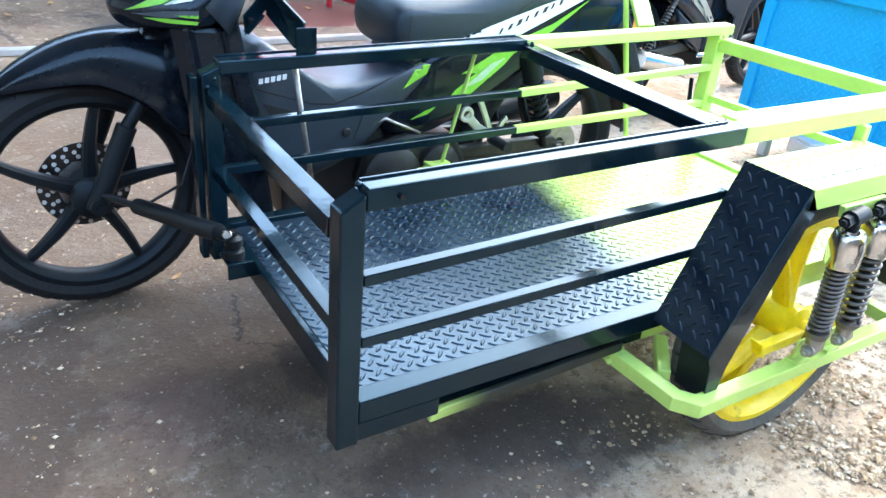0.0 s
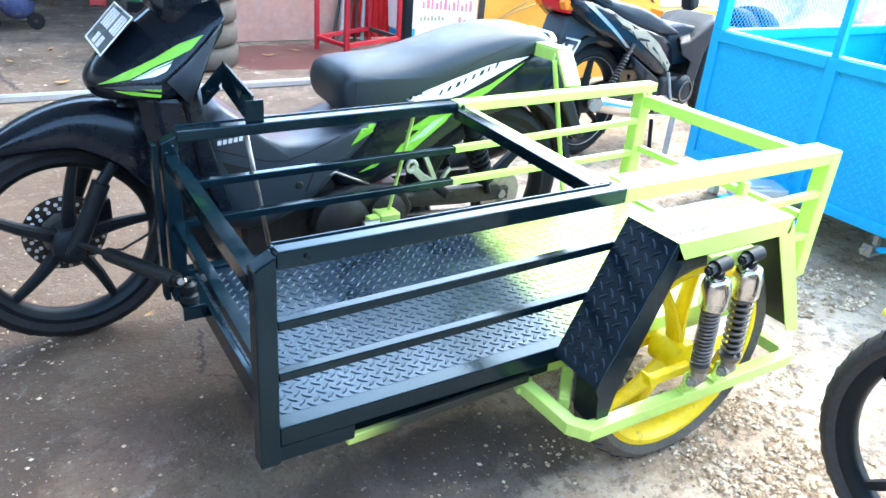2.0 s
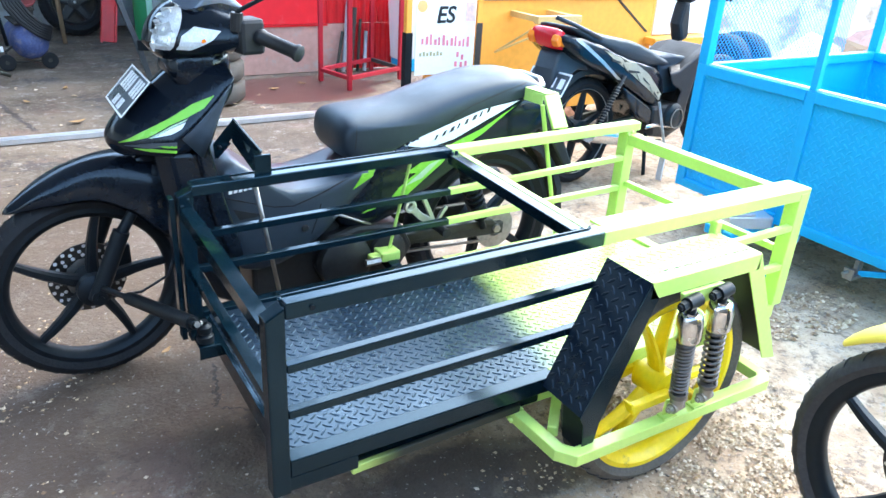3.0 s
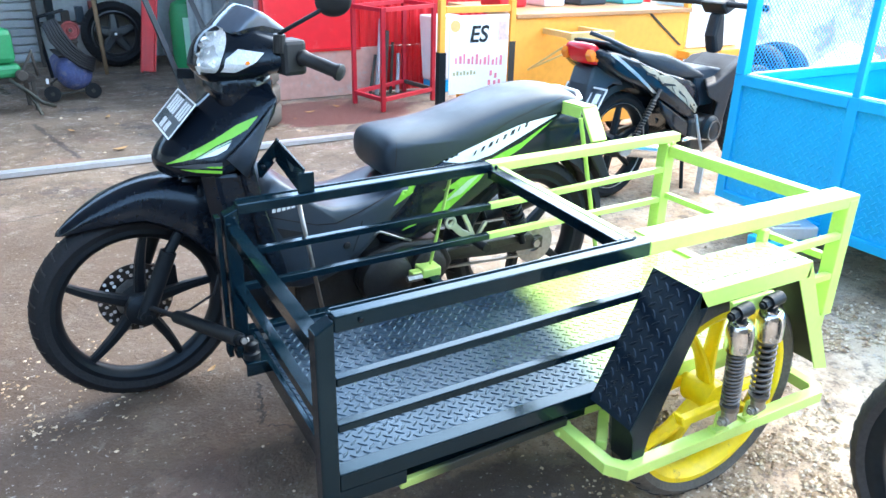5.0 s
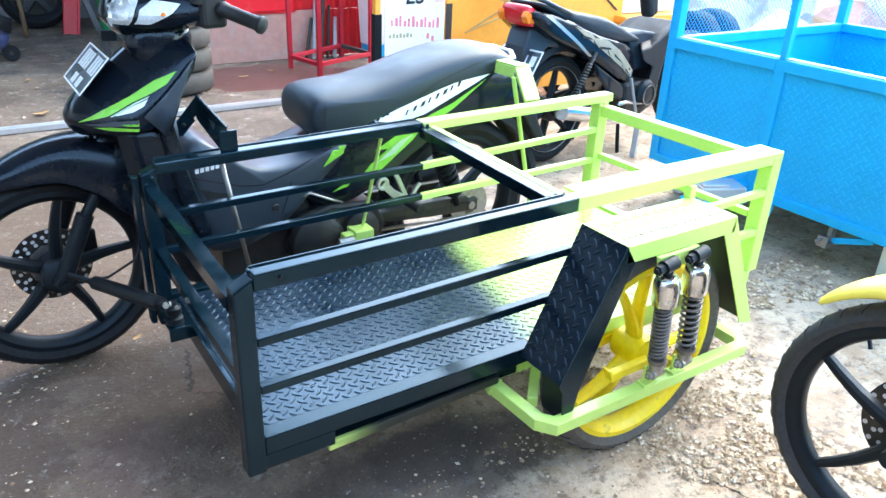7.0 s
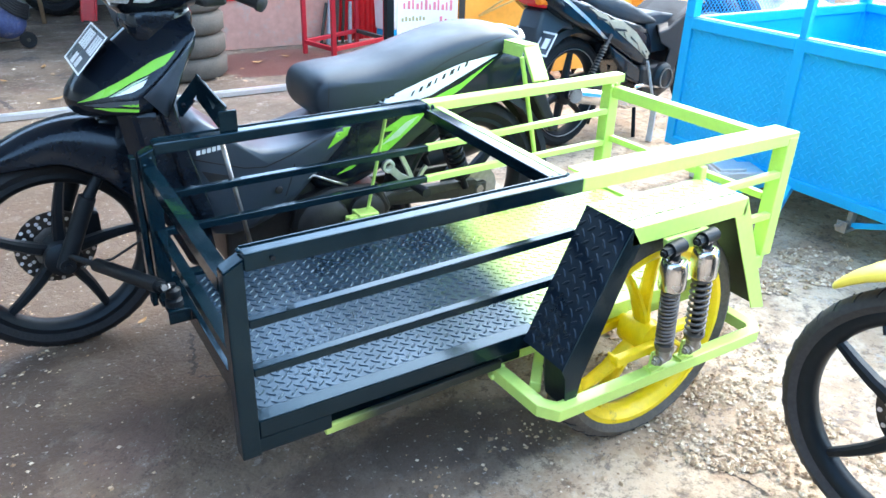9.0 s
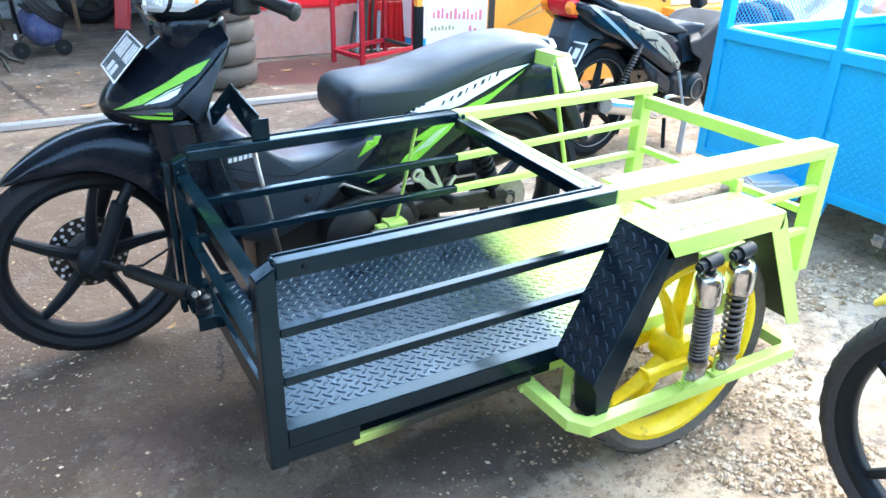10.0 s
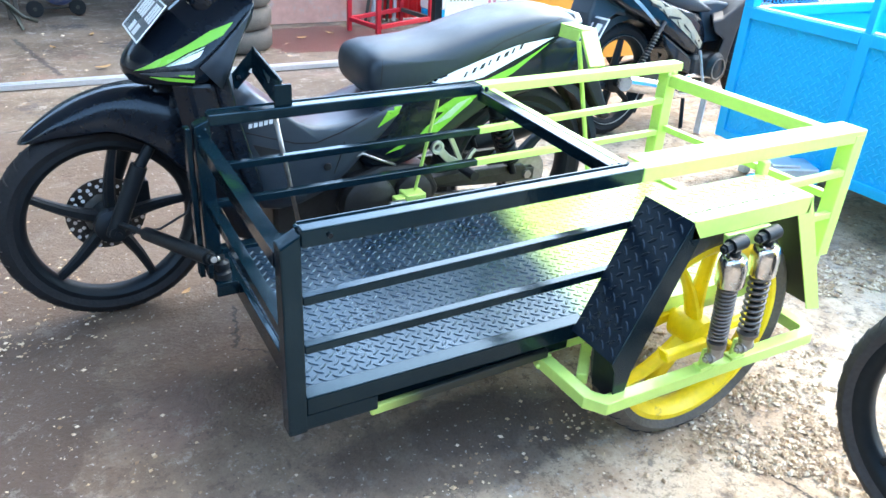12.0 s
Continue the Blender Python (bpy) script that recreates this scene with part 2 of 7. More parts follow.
    col = over(col, (0.58, 0.55, 0.51), step(noise_at(75, 3, 0.6), 0.64, 0.70), 0.42)
    col = over(col, (0.04, 0.034, 0.03), step(noise_at(110, 3, 0.6, 5), 0.62, 0.72), 0.6)
    n.new(col, p.inputs["Base Color"])
    wet = t.new("ShaderNodeMapRange")
    wet.inputs["From Min"].default_value, wet.inputs["From Max"].default_value = 0.4, 0.65
    wet.inputs["To Min"].default_value, wet.inputs["To Max"].default_value = 0.92, 0.55
    n.new(noise_at(2.0, 9, 0.68, 11), wet.inputs["Value"])
    rough_mix = t.new("ShaderNodeMix")
    n.new(pud_m, rough_mix.inputs["Factor"])
    n.new(wet.outputs[0], rough_mix.inputs["A"])
    rough_mix.inputs["B"].default_value = 0.42
    n.new(rough_mix.outputs["Result"], p.inputs["Roughness"])
    b = t.new("ShaderNodeBump")
    b.inputs["Strength"].default_value, b.inputs["Distance"].default_value = 0.7, 0.008
    h = t.new("ShaderNodeMath")
    h.operation = "ADD"
    n.new(noise_at(14, 8, 0.7), h.inputs[0])
    n.new(noise_at(90, 4, 0.6), h.inputs[1])
    n.new(h.outputs[0], b.inputs["Height"])
    n.new(b.outputs[0], p.inputs["Normal"])
    return m


GROUND = ground_material()

# ---- building kit ----


def mesh_of(name, bm, mat, smooth=False):
    bmesh.ops.recalc_face_normals(bm, faces=bm.faces)
    me = bpy.data.meshes.new(name)
    bm.to_mesh(me)
    bm.free()
    me.materials.append(mat)
    if smooth:
        for p in me.polygons:
            p.use_smooth = True
    return me


def part(name, bm, mat, parent=None, label="", smooth=False, bevel=0.0, auto=False):
    """Links a bmesh as one mesh object under a thing or part."""
    ob = new(name, mesh_of(name, bm, mat, smooth or auto))
    if parent is not None:
        ob.parent = parent
    if auto:
        mod = ob.modifiers.new("edges", "EDGE_SPLIT")
        mod.split_angle = radians(38)
    if bevel:
        mod = ob.modifiers.new("bevel", "BEVEL")
        mod.width, mod.segments, mod.limit_method, mod.angle_limit = bevel, 2, "ANGLE", radians(40)
    if label:
        tagged(ob, label)
    return ob


def thing(name, label, category, at=None, group="", kind=""):
    ob = new(name)
    ob.empty_display_size = 0.05
    if at is not None:
        ob.matrix_world = at
    return tagged(ob, label, category, group, kind)


def box(x0, x1, y0, y1, z0, z1, bm=None):
    bm = bm or bmesh.new()
    v = [bm.verts.new((x, y, z)) for x in (x0, x1) for y in (y0, y1) for z in (z0, z1)]
    for f in ((0, 1, 3, 2), (4, 6, 7, 5), (0, 4, 5, 1), (2, 3, 7, 6), (0, 2, 6, 4), (1, 5, 7, 3)):
        bm.faces.new([v[i] for i in f])
    return bm


def sweep(points, profile, bm=None, closed=False, up=(0, 0, 1), cap=True):
    """Carries a closed 2D profile along a polyline with mitred corners."""
    bm = bm or bmesh.new()
    pts = [Vector(p) for p in points]
    up = Vector(up)
    rings = []
    k = len(pts)
    for i, p in enumerate(pts):
        a = (p - pts[i - 1]).normalized() if (i or closed) else None
        b = (pts[(i + 1) % k] - p).normalized() if (i < k - 1 or closed) else None
        a, b = a or b, b or a
        d = (a + b).normalized()
        u = up if abs(d.dot(up)) < 0.95 else Vector((1, 0, 0))
        side = d.cross(u).normalized()
        top = side.cross(d).normalized()
        stretch = 1 / max(math.sqrt((1 + a.dot(b)) / 2), 0.5)
        turn = (b - a)
        ring = []
        for sx, sy in profile:
            off = side * sx + top * sy
            if turn.length > 1e-5:
                tn = turn.normalized()
                off += tn * off.dot(tn) * (stretch - 1)
            ring.append(bm.verts.new(p + off))
        rings.append(ring)
    m = len(profile)
    for i in range(k if closed else k - 1):
        r, s = rings[i], rings[(i + 1) % k]
        for j in range(m):
            bm.faces.new((r[j], r[(j + 1) % m], s[(j + 1) % m], s[j]))
    if cap and not closed:
        bm.faces.new(rings[0][::-1])
        bm.faces.new(rings[-1])
    return bm


def square(w, h=None):
    h = h or w
    return [(-w / 2, -h / 2), (w / 2, -h / 2), (w / 2, h / 2), (-w / 2, h / 2)]


def disc(r, n=12, squash=1.0):
    return [(r * math.cos(2 * math.pi * i / n), r * squash * math.sin(2 * math.pi * i / n)) for i in range(n)]


def angle_iron(w, t=0.004):
    """An L, open below and behind."""
    return [(-w / 2, w / 2), (-w / 2, -w / 2), (-w / 2 + t, -w / 2), (-w / 2 + t, w / 2 - t), (w / 2, w / 2 - t), (w / 2, w / 2)]


def rod(p, q, r, n=12, bm=None, r2=None):
    bm = bm or bmesh.new()
    p, q = Vector(p), Vector(q)
    d = (q - p).normalized()
    u = Vector((0, 0, 1)) if abs(d.z) < 0.9 else Vector((1, 0, 0))
    s = d.cross(u).normalized()
    w = s.cross(d)
    r2 = r if r2 is None else r2
    a = [bm.verts.new(p + (s * c + w * e)) for c, e in disc(r, n)]
    b = [bm.verts.new(q + (s * c + w * e)) for c, e in disc(r2, n)]
    for i in range(n):
        bm.faces.new((a[i], a[(i + 1) % n], b[(i + 1) % n], b[i]))
    bm.faces.new(a[::-1])
    bm.faces.new(b)
    return bm


def lathe(profile, n=48, bm=None, axis="y", at=(0, 0, 0), closed=True):
    """Turns a profile of (radius, offset along the axis) about the axis."""
    bm = bm or bmesh.new()
    at = Vector(at)
    rings = []
    for i in range(n):
        a = 2 * math.pi * i / n
        c, s = math.cos(a), math.sin(a)
        ring = []
        for r, h in profile:
            v = {"y": (r * c, h, r * s), "z": (r * c, r * s, h), "x": (h, r * c, r * s)}[axis]
            ring.append(bm.verts.new(at + Vector(v)))
        rings.append(ring)
    m = len(profile)
    for i in range(n):
        r, s = rings[i], rings[(i + 1) % n]
        for j in range(m if closed else m - 1):
            bm.faces.new((r[j], r[(j + 1) % m], s[(j + 1) % m], s[j]))
    return bm


def prism(poly, y0, y1, bm=None):
    """A polygon in x and z, pushed from y0 to y1."""
    bm = bm or bmesh.new()
    a = [bm.verts.new((x, y0, z)) for x, z in poly]
    b = [bm.verts.new((x, y1, z)) for x, z in poly]
    k = len(poly)
    for i in range(k):
        bm.faces.new((a[i], a[(i + 1) % k], b[(i + 1) % k], b[i]))
    bm.faces.new(a[::-1])
    bm.faces.new(b)
    return bm


def loft(sections, bm=None, caps=True):
    """Joins rings of equal count."""
    bm = bm or bmesh.new()
    rings = [[bm.verts.new(p) for p in s] for s in sections]
    m = len(rings[0])
    for r, s in zip(rings, rings[1:]):
        for j in range(m):
            bm.faces.new((r[j], r[(j + 1) % m], s[(j + 1) % m], s[j]))
    if caps:
        bm.faces.new(rings[0][::-1])
        bm.faces.new(rings[-1])
    return bm


def spring(r, wire, z0, z1, turns, bm=None, steps=14):
    bm = bm or bmesh.new()
    pts = []
    k = int(turns * steps)
    for i in range(k + 1):
        a = 2 * math.pi * i / steps
        pts.append((r * math.cos(a), r * math.sin(a), z0 + (z1 - z0) * i / k))
    return sweep(pts, disc(wire, 6), bm)


def joined(*bms):
    """One bmesh out of several."""
    out = bmesh.new()
    for b in bms:
        me = bpy.data.meshes.new("tmp")
        b.to_mesh(me)
        b.free()
        out.from_mesh(me)
        bpy.data.meshes.remove(me)
    return out


def moved(bm, m):
    bmesh.ops.transform(bm, matrix=m, verts=bm.verts)
    return bm

# ---- ground ----


def build_ground():
    """One sheet: fine and slightly uneven near the walk, coarse out to the horizon."""
    xs = [-400, -60, -12, -5] + [-3 + 0.08 * i for i in range(101)] + [8, 14, 60, 400]
    ys = [-400, -60, -12, -5] + [-2.5 + 0.08 * i for i in range(111)] + [9, 14, 60, 400]
    bm = bmesh.new()
    grid = []
    for x in xs:
        row = []
        for y in ys:
            near = max(0.0, 1 - max(0.0, abs(x - 1) - 3.5, abs(y - 2) - 4) * 2)
            z = -0.004 + 0.006 * near * (noise.noise(Vector((x * 0.9, y * 0.9, 3))) + 0.4 * noise.noise(Vector((x * 4, y * 4, 8))))
            row.append(bm.verts.new((x, y, min(z, 0.0))))
        grid.append(row)
    for a, b in zip(grid, grid[1:]):
        for j in range(len(ys) - 1):
            bm.faces.new((a[j], b[j], b[j + 1], a[j + 1]))
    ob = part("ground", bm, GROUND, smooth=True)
    tagged(ob, "worn concrete yard, stained brown and black, with loose grit", "ground", kind="structure")


build_ground()


# ---- sidecar ----
SPLIT = 0.700          # where black paint gives way to green
WIDTH = 0.585
FLOOR = 0.298


def tread_plate(x0, x1, y0, y1, z, pitch=0.0265, lug=(0.0115, 0.0036, 0.0022), skin=0.003, tilt=None):
    """Steel sheet with raised lugs that alternate between two slants."""
    bm = box(x0, x1, y0, y1, z - skin, z)
    la, lb, h = lug
    ring = [(math.cos(2 * math.pi * k / 8), math.sin(2 * math.pi * k / 8)) for k in range(8)]
    nx, ny = int((x1 - x0) / pitch), int((y1 - y0) / pitch)
    for i in range(nx):
        for j in range(ny):
            for half in (0, 1):
                cx = x0 + (i + 0.5) * pitch + half * pitch / 2 - pitch / 4
                cy = y0 + (j + 0.5) * pitch + half * pitch / 2 - pitch / 4
                a = radians(45 if half else -45)
                c, s = math.cos(a), math.sin(a)
                base = [bm.verts.new((cx + la * u * c - lb * v * s, cy + la * u * s + lb * v * c, z - 0.0002)) for u, v in ring]
                top = [bm.verts.new((cx + 0.72 * la * u * c - 0.45 * lb * v * s, cy + 0.72 * la * u * s + 0.45 * lb * v * c, z + h)) for u, v in ring]
                for k in range(8):
                    bm.faces.new((base[k], base[(k + 1) % 8], top[(k + 1) % 8], top[k]))
                bm.faces.new(top)
    return bm


def bar(name, p, q, w, mat, parent, h=None, label="", bevel=0.003, profile=None):
    return part(name, sweep([p, q], profile or square(w, h)), mat, parent, label, bevel=bevel)


def weld(at, r, parent, mat, n=5):
    """A lumpy bead of weld."""
    bm = bmesh.new()
    bmesh.ops.create_icosphere(bm, subdivisions=2, radius=r)
    for v in bm.verts:
        v.co *= 1 + 0.35 * noise.noise(v.co * 180 + Vector(at) * 31)
    bmesh.ops.translate(bm, vec=Vector(at), verts=bm.verts)
    return part("weld", bm, mat, parent, smooth=True)


def plate(corners, thick):
    """A flat plate on four corners, thickened along a vector."""
    bm = bmesh.new()
    d = Vector(thick)
    a = [bm.verts.new(Vector(c)) for c in corners]
    b = [bm.verts.new(Vector(c) + d) for c in corners]
    bm.faces.new(a)
    bm.faces.new(b[::-1])
    for k in range(4):
        bm.faces.new((a[k - 1], a[k], b[k], b[k - 1]))
    bmesh.ops.recalc_face_normals(bm, faces=bm.faces)
    return bm


def post_with_cut_top(x0, x1, y0, y1, z0, z_front, z_back):
    return prism([(x0, z0), (x1, z0), (x1, z_back), (x0, z_front)], y0, y1)


def build_sidecar():
    car = thing("sidecar", "open steel tube cargo sidecar, front black, rear lime green", "sidecar")
    # corner posts, the front ones cut off at a slant
    part("post", post_with_cut_top(-0.018, 0.016, -0.020, 0.014, 0.232, 0.599, 0.618), BLACK_PAINT, car, "black square corner post", bevel=0.003)
    part("post", post_with_cut_top(-0.018, 0.016, 0.566, 0.600, 0.236, 0.606, 0.620), BLACK_PAINT, car, "black square corner post", bevel=0.003)
    part("post", box(1.347, 1.384, -0.021, 0.018, 0.304, 0.621), GREEN_PAINT, car, "lime green corner post", bevel=0.003)
    part("post", box(1.320, 1.357, 0.5622, 0.601, 0.300, 0.632), GREEN_PAINT, car, "lime green corner post", bevel=0.003)
    # long top rails, rising a little to the rear
    near = [(0.0165, 0.6255), (SPLIT, 0.6315), (1.386, 0.6315)]
    far = [(0.0135, 0.6290), (0.688, 0.6400), (1.372, 0.6500)]
    for y, w, h, (p, q, r) in ((-0.004, 0.032, 0.031, near), (0.581, 0.038, 0.025, far)):
        bar("top_rail", (p[0], y, p[1] - h / 2), (q[0], y, q[1] - h / 2), w, BLACK_PAINT, car, h=h, label="black top rail", bevel=0.0025)
        bar("top_rail", (q[0], y, q[1] - h / 2), (r[0], y, r[1] - h / 2), w, GREEN_PAINT, car, h=h, label="lime green top rail", bevel=0.0025)
    for y, z0, z1 in ((0.0085, 0.6268, 0.6328), (0.5975, 0.6303, 0.6413)):
        bar("rail_lip", (0.018, y, z0), (SPLIT - 0.02, y, z1), 0.004, BLACK_PAINT, car, h=0.0030, bevel=0.0008)
    bar("rail_flange", (0.716, 0.030, 0.6285), (1.384, 0.030, 0.6285), 0.036, GREEN_PAINT, car, h=0.006, label="lime green inner flange of the rail", bevel=0.0015)
    # low front rail of angle iron
    bar("top_rail", (-0.005, 0.0145, 0.566), (0.000, 0.5655, 0.566), 0.028, BLACK_PAINT, car, label="black angle iron front rail", bevel=0, profile=angle_iron(0.028, 0.003))
    bar("top_rail", (1.352, 0.0185, 0.600), (1.342, 0.5617, 0.600), 0.034, GREEN_PAINT, car, h=0.034, label="lime green rear rail")
    # cross bars, one of each half
    bar("cross_bar", (0.658, 0.0125, 0.617), (0.690, 0.5615, 0.615), 0.030, BLACK_PAINT, car, h=0.026, bevel=0.002)
    bar("cross_bar", (0.683, 0.0125, 0.618), (0.715, 0.5615, 0.616), 0.018, GREEN_PAINT, car, h=0.026, bevel=0.002)
    for x, y in ((0.650, 0.014), (0.668, 0.016), (0.684, 0.013), (0.686, 0.560), (0.700, 0.561)):
        weld((x, y, 0.629), 0.0055, car, BLACK_PAINT)
    for at in ((0.018, -0.008, 0.612), (0.016, 0.004, 0.622), (0.020, 0.013, 0.604), (0.004, 0.566, 0.598), (-0.010, 0.566, 0.584), (0.0, 0.0145, 0.578)):
        weld(at, 0.005, car, BLACK_PAINT)
    for at in ((1.340, 0.012, 0.616), (1.338, 0.562, 0.622), (1.322, 0.561, 0.616)):
        weld(at, 0.006, car, GREEN_PAINT)
    part("rail_bolt", rod((0.062, -0.0245, 0.610), (0.062, -0.0195, 0.610), 0.0042, 8), BLACK_METAL, car)
    # long slats of the two sides
    for y, z0, z1, rise_far in ((-0.011, 0.499, 0.513, 0.527), (-0.011, 0.405, 0.412, 0.418), (0.572, 0.508, 0.518, 0.540), (0.572, 0.422, 0.431, 0.442)):
        x_end = 1.3465 if y < 0.3 else 1.3195
        bar("side_slat", (0.0165, y, z0), (SPLIT - 0.008, y, z1), 0.018, BLACK_PAINT, car, h=0.0165, bevel=0.0015)
        bar("side_slat", (SPLIT - 0.008, y, z1), (x_end, y, rise_far), 0.018, GREEN_PAINT, car, h=0.0165, bevel=0.0015)
    # front and rear slats
    bar("front_slat", (0.000, 0.0145, 0.418), (0.004, 0.5655, 0.420), 0.022, BLACK_PAINT, car, bevel=0, profile=angle_iron(0.022, 0.003))
    bar("rear_slat", (1.356, 0.0185, 0.458), (1.345, 0.5617, 0.456), 0.018, GREEN_PAINT, car, h=0.018, bevel=0.002)
    # floor frame
    part("sill", box(0.0165, 0.62, -0.020, 0.0135, 0.2695, 0.306), BLACK_PAINT, car, "black sill under the side", bevel=0.002)
    part("sill", box(0.62, 1.36, -0.020, 0.0135, 0.2695, 0.306), GREEN_PAINT, car, bevel=0.002)
    part("sill", box(0.0165, SPLIT, 0.570, 0.600, 0.255, 0.308), BLACK_PAINT, car, bevel=0.002)
    part("sill", box(SPLIT, 1.36, 0.570, 0.600, 0.255, 0.308), GREEN_PAINT, car, bevel=0.002)
    part("sill", box(0.017, 0.029, 0.0145, 0.5655, 0.252, 0.2990), BLACK_PAINT, car, "black flat front sill", bevel=0.002)
    part("sill", box(1.325, 1.36, 0.014, 0.5695, 0.262, FLOOR + 0.010), GREEN_PAINT, car, bevel=0.003)
    part("floor_plate", tread_plate(0.030, 1.325, 0.020, 0.5695, FLOOR), FLOOR_PAINT, car, "steel tread plate floor, black fading into lime green overspray")
    part("floor_edge", box(0.030, 1.325, 0.0175, 0.0198, FLOOR - 0.004, FLOOR + 0.0025), FLOOR_PAINT, car, "bare upturned edge of the floor plate")
    # chassis below
    part("lower_sill", box(-0.0165, 0.150, -0.018, 0.012, 0.236, 0.2685), BLACK_PAINT, car, "black short bar below the sill", bevel=0.002)
    bar("chassis_rail", (0.150, 0.022, 0.246), (0.60, 0.022, 0.246), 0.030, BLACK_PAINT, car, h=0.040)
    bar("chassis_rail", (0.138, -0.010, 0.231), (0.545, 0.004, 0.232), 0.012, FADED_BAR, car, h=0.020, label="green underframe bar blackened towards the rear")
    bar("chassis_rail", (0.54, 0.03, 0.236), (1.28, 0.03, 0.236), 0.034, GREEN_PAINT, car, h=0.034)
    for x in (0.16, 0.62, 1.10):
        bar("chassis_cross", (x, 0.05, 0.240), (x, 0.58, 0.240), 0.030, BLACK_PAINT if x < 0.7 else GREEN_PAINT, car)
    # wheel guard loop
    guard = [(0.547, 0.030, 0.203), (0.552, -0.128, 0.203), (0.574, -0.157, 0.203), (1.166, -0.157, 0.203), (1.186, -0.140, 0.203), (1.192, 0.012, 0.203)]
    part("wheel_guard", sweep(guard, square(0.029, 0.028)), GREEN_PAINT, car, "lime green square tube loop round the wheel", bevel=0.002)
    bar("guard_brace", (0.66, 0.012, 0.206), (0.580, -0.074, 0.206), 0.024, GREEN_PAINT, car)
    for at in ((0.540, 0.016, 0.214), (0.534, 0.012, 0.196), (0.556, 0.013, 0.216)):
        weld(at, 0.008, car, GREEN_PAINT)
    return car


BLACK_PLATE = material("black_tread_plate_paint", (0.004, 0.009, 0.017), 0.3, vary=0.25, bump=0.05, spec=0.30, tint=(0.60, 0.82, 1.0))


def fade_to_green(m, begin=0.605, end=0.760, skew=0.22):
    """Green overspray that thins out over black paint along a slanting joint."""
    t, n = m.node_tree.nodes, m.node_tree.links
    p = t["Principled BSDF"]
    src = p.inputs["Base Color"].links[0].from_socket
    co = t.new("ShaderNodeTexCoord")
    sep = t.new("ShaderNodeSeparateXYZ")
    n.new(co.outputs["Object"], sep.inputs[0])
    no = t.new("ShaderNodeTexNoise")
    no.inputs["Scale"].default_value, no.inputs["Detail"].default_value = 14, 6
    n.new(co.outputs["Object"], no.inputs["Vector"])
    add = t.new("ShaderNodeMath")
    add.operation = "MULTIPLY_ADD"
    add.inputs[1].default_value = 0.03
    n.new(no.outputs["Fac"], add.inputs[0])
    lean = t.new("ShaderNodeMath")
    lean.operation = "MULTIPLY_ADD"
    lean.inputs[1].default_value = -skew
    n.new(sep.outputs["Y"], lean.inputs[0])
    n.new(sep.outputs["X"], lean.inputs[2])
    n.new(lean.outputs[0], add.inputs[2])
    r = t.new("ShaderNodeMapRange")
    r.interpolation_type = "SMOOTHSTEP"
    r.inputs["From Min"].default_value, r.inputs["From Max"].default_value = begin, end
    n.new(add.outputs[0], r.inputs["Value"])
    mix = t.new("ShaderNodeMix")
    mix.data_type = "RGBA"
    mix.inputs["B"].default_value = (0.54, 0.70, 0.165, 1)
    n.new(r.outputs[0], mix.inputs["Factor"])
    n.new(src, mix.inputs["A"])
    n.new(mix.outputs["Result"], p.inputs["Base Color"])
    return m


FLOOR_PAINT = fade_to_green(material("black_floor_paint_with_overspray", (0.004, 0.011, 0.020), 0.30, vary=0.25, bump=0.05, spec=0.78, tint=(0.50, 0.78, 1.0)))
FADED_BAR = fade_to_green(material("green_bar_black_overspray", (0.010, 0.014, 0.010), 0.5, vary=0.3), 0.27, 0.10, 0.0)
sidecar = build_sidecar()


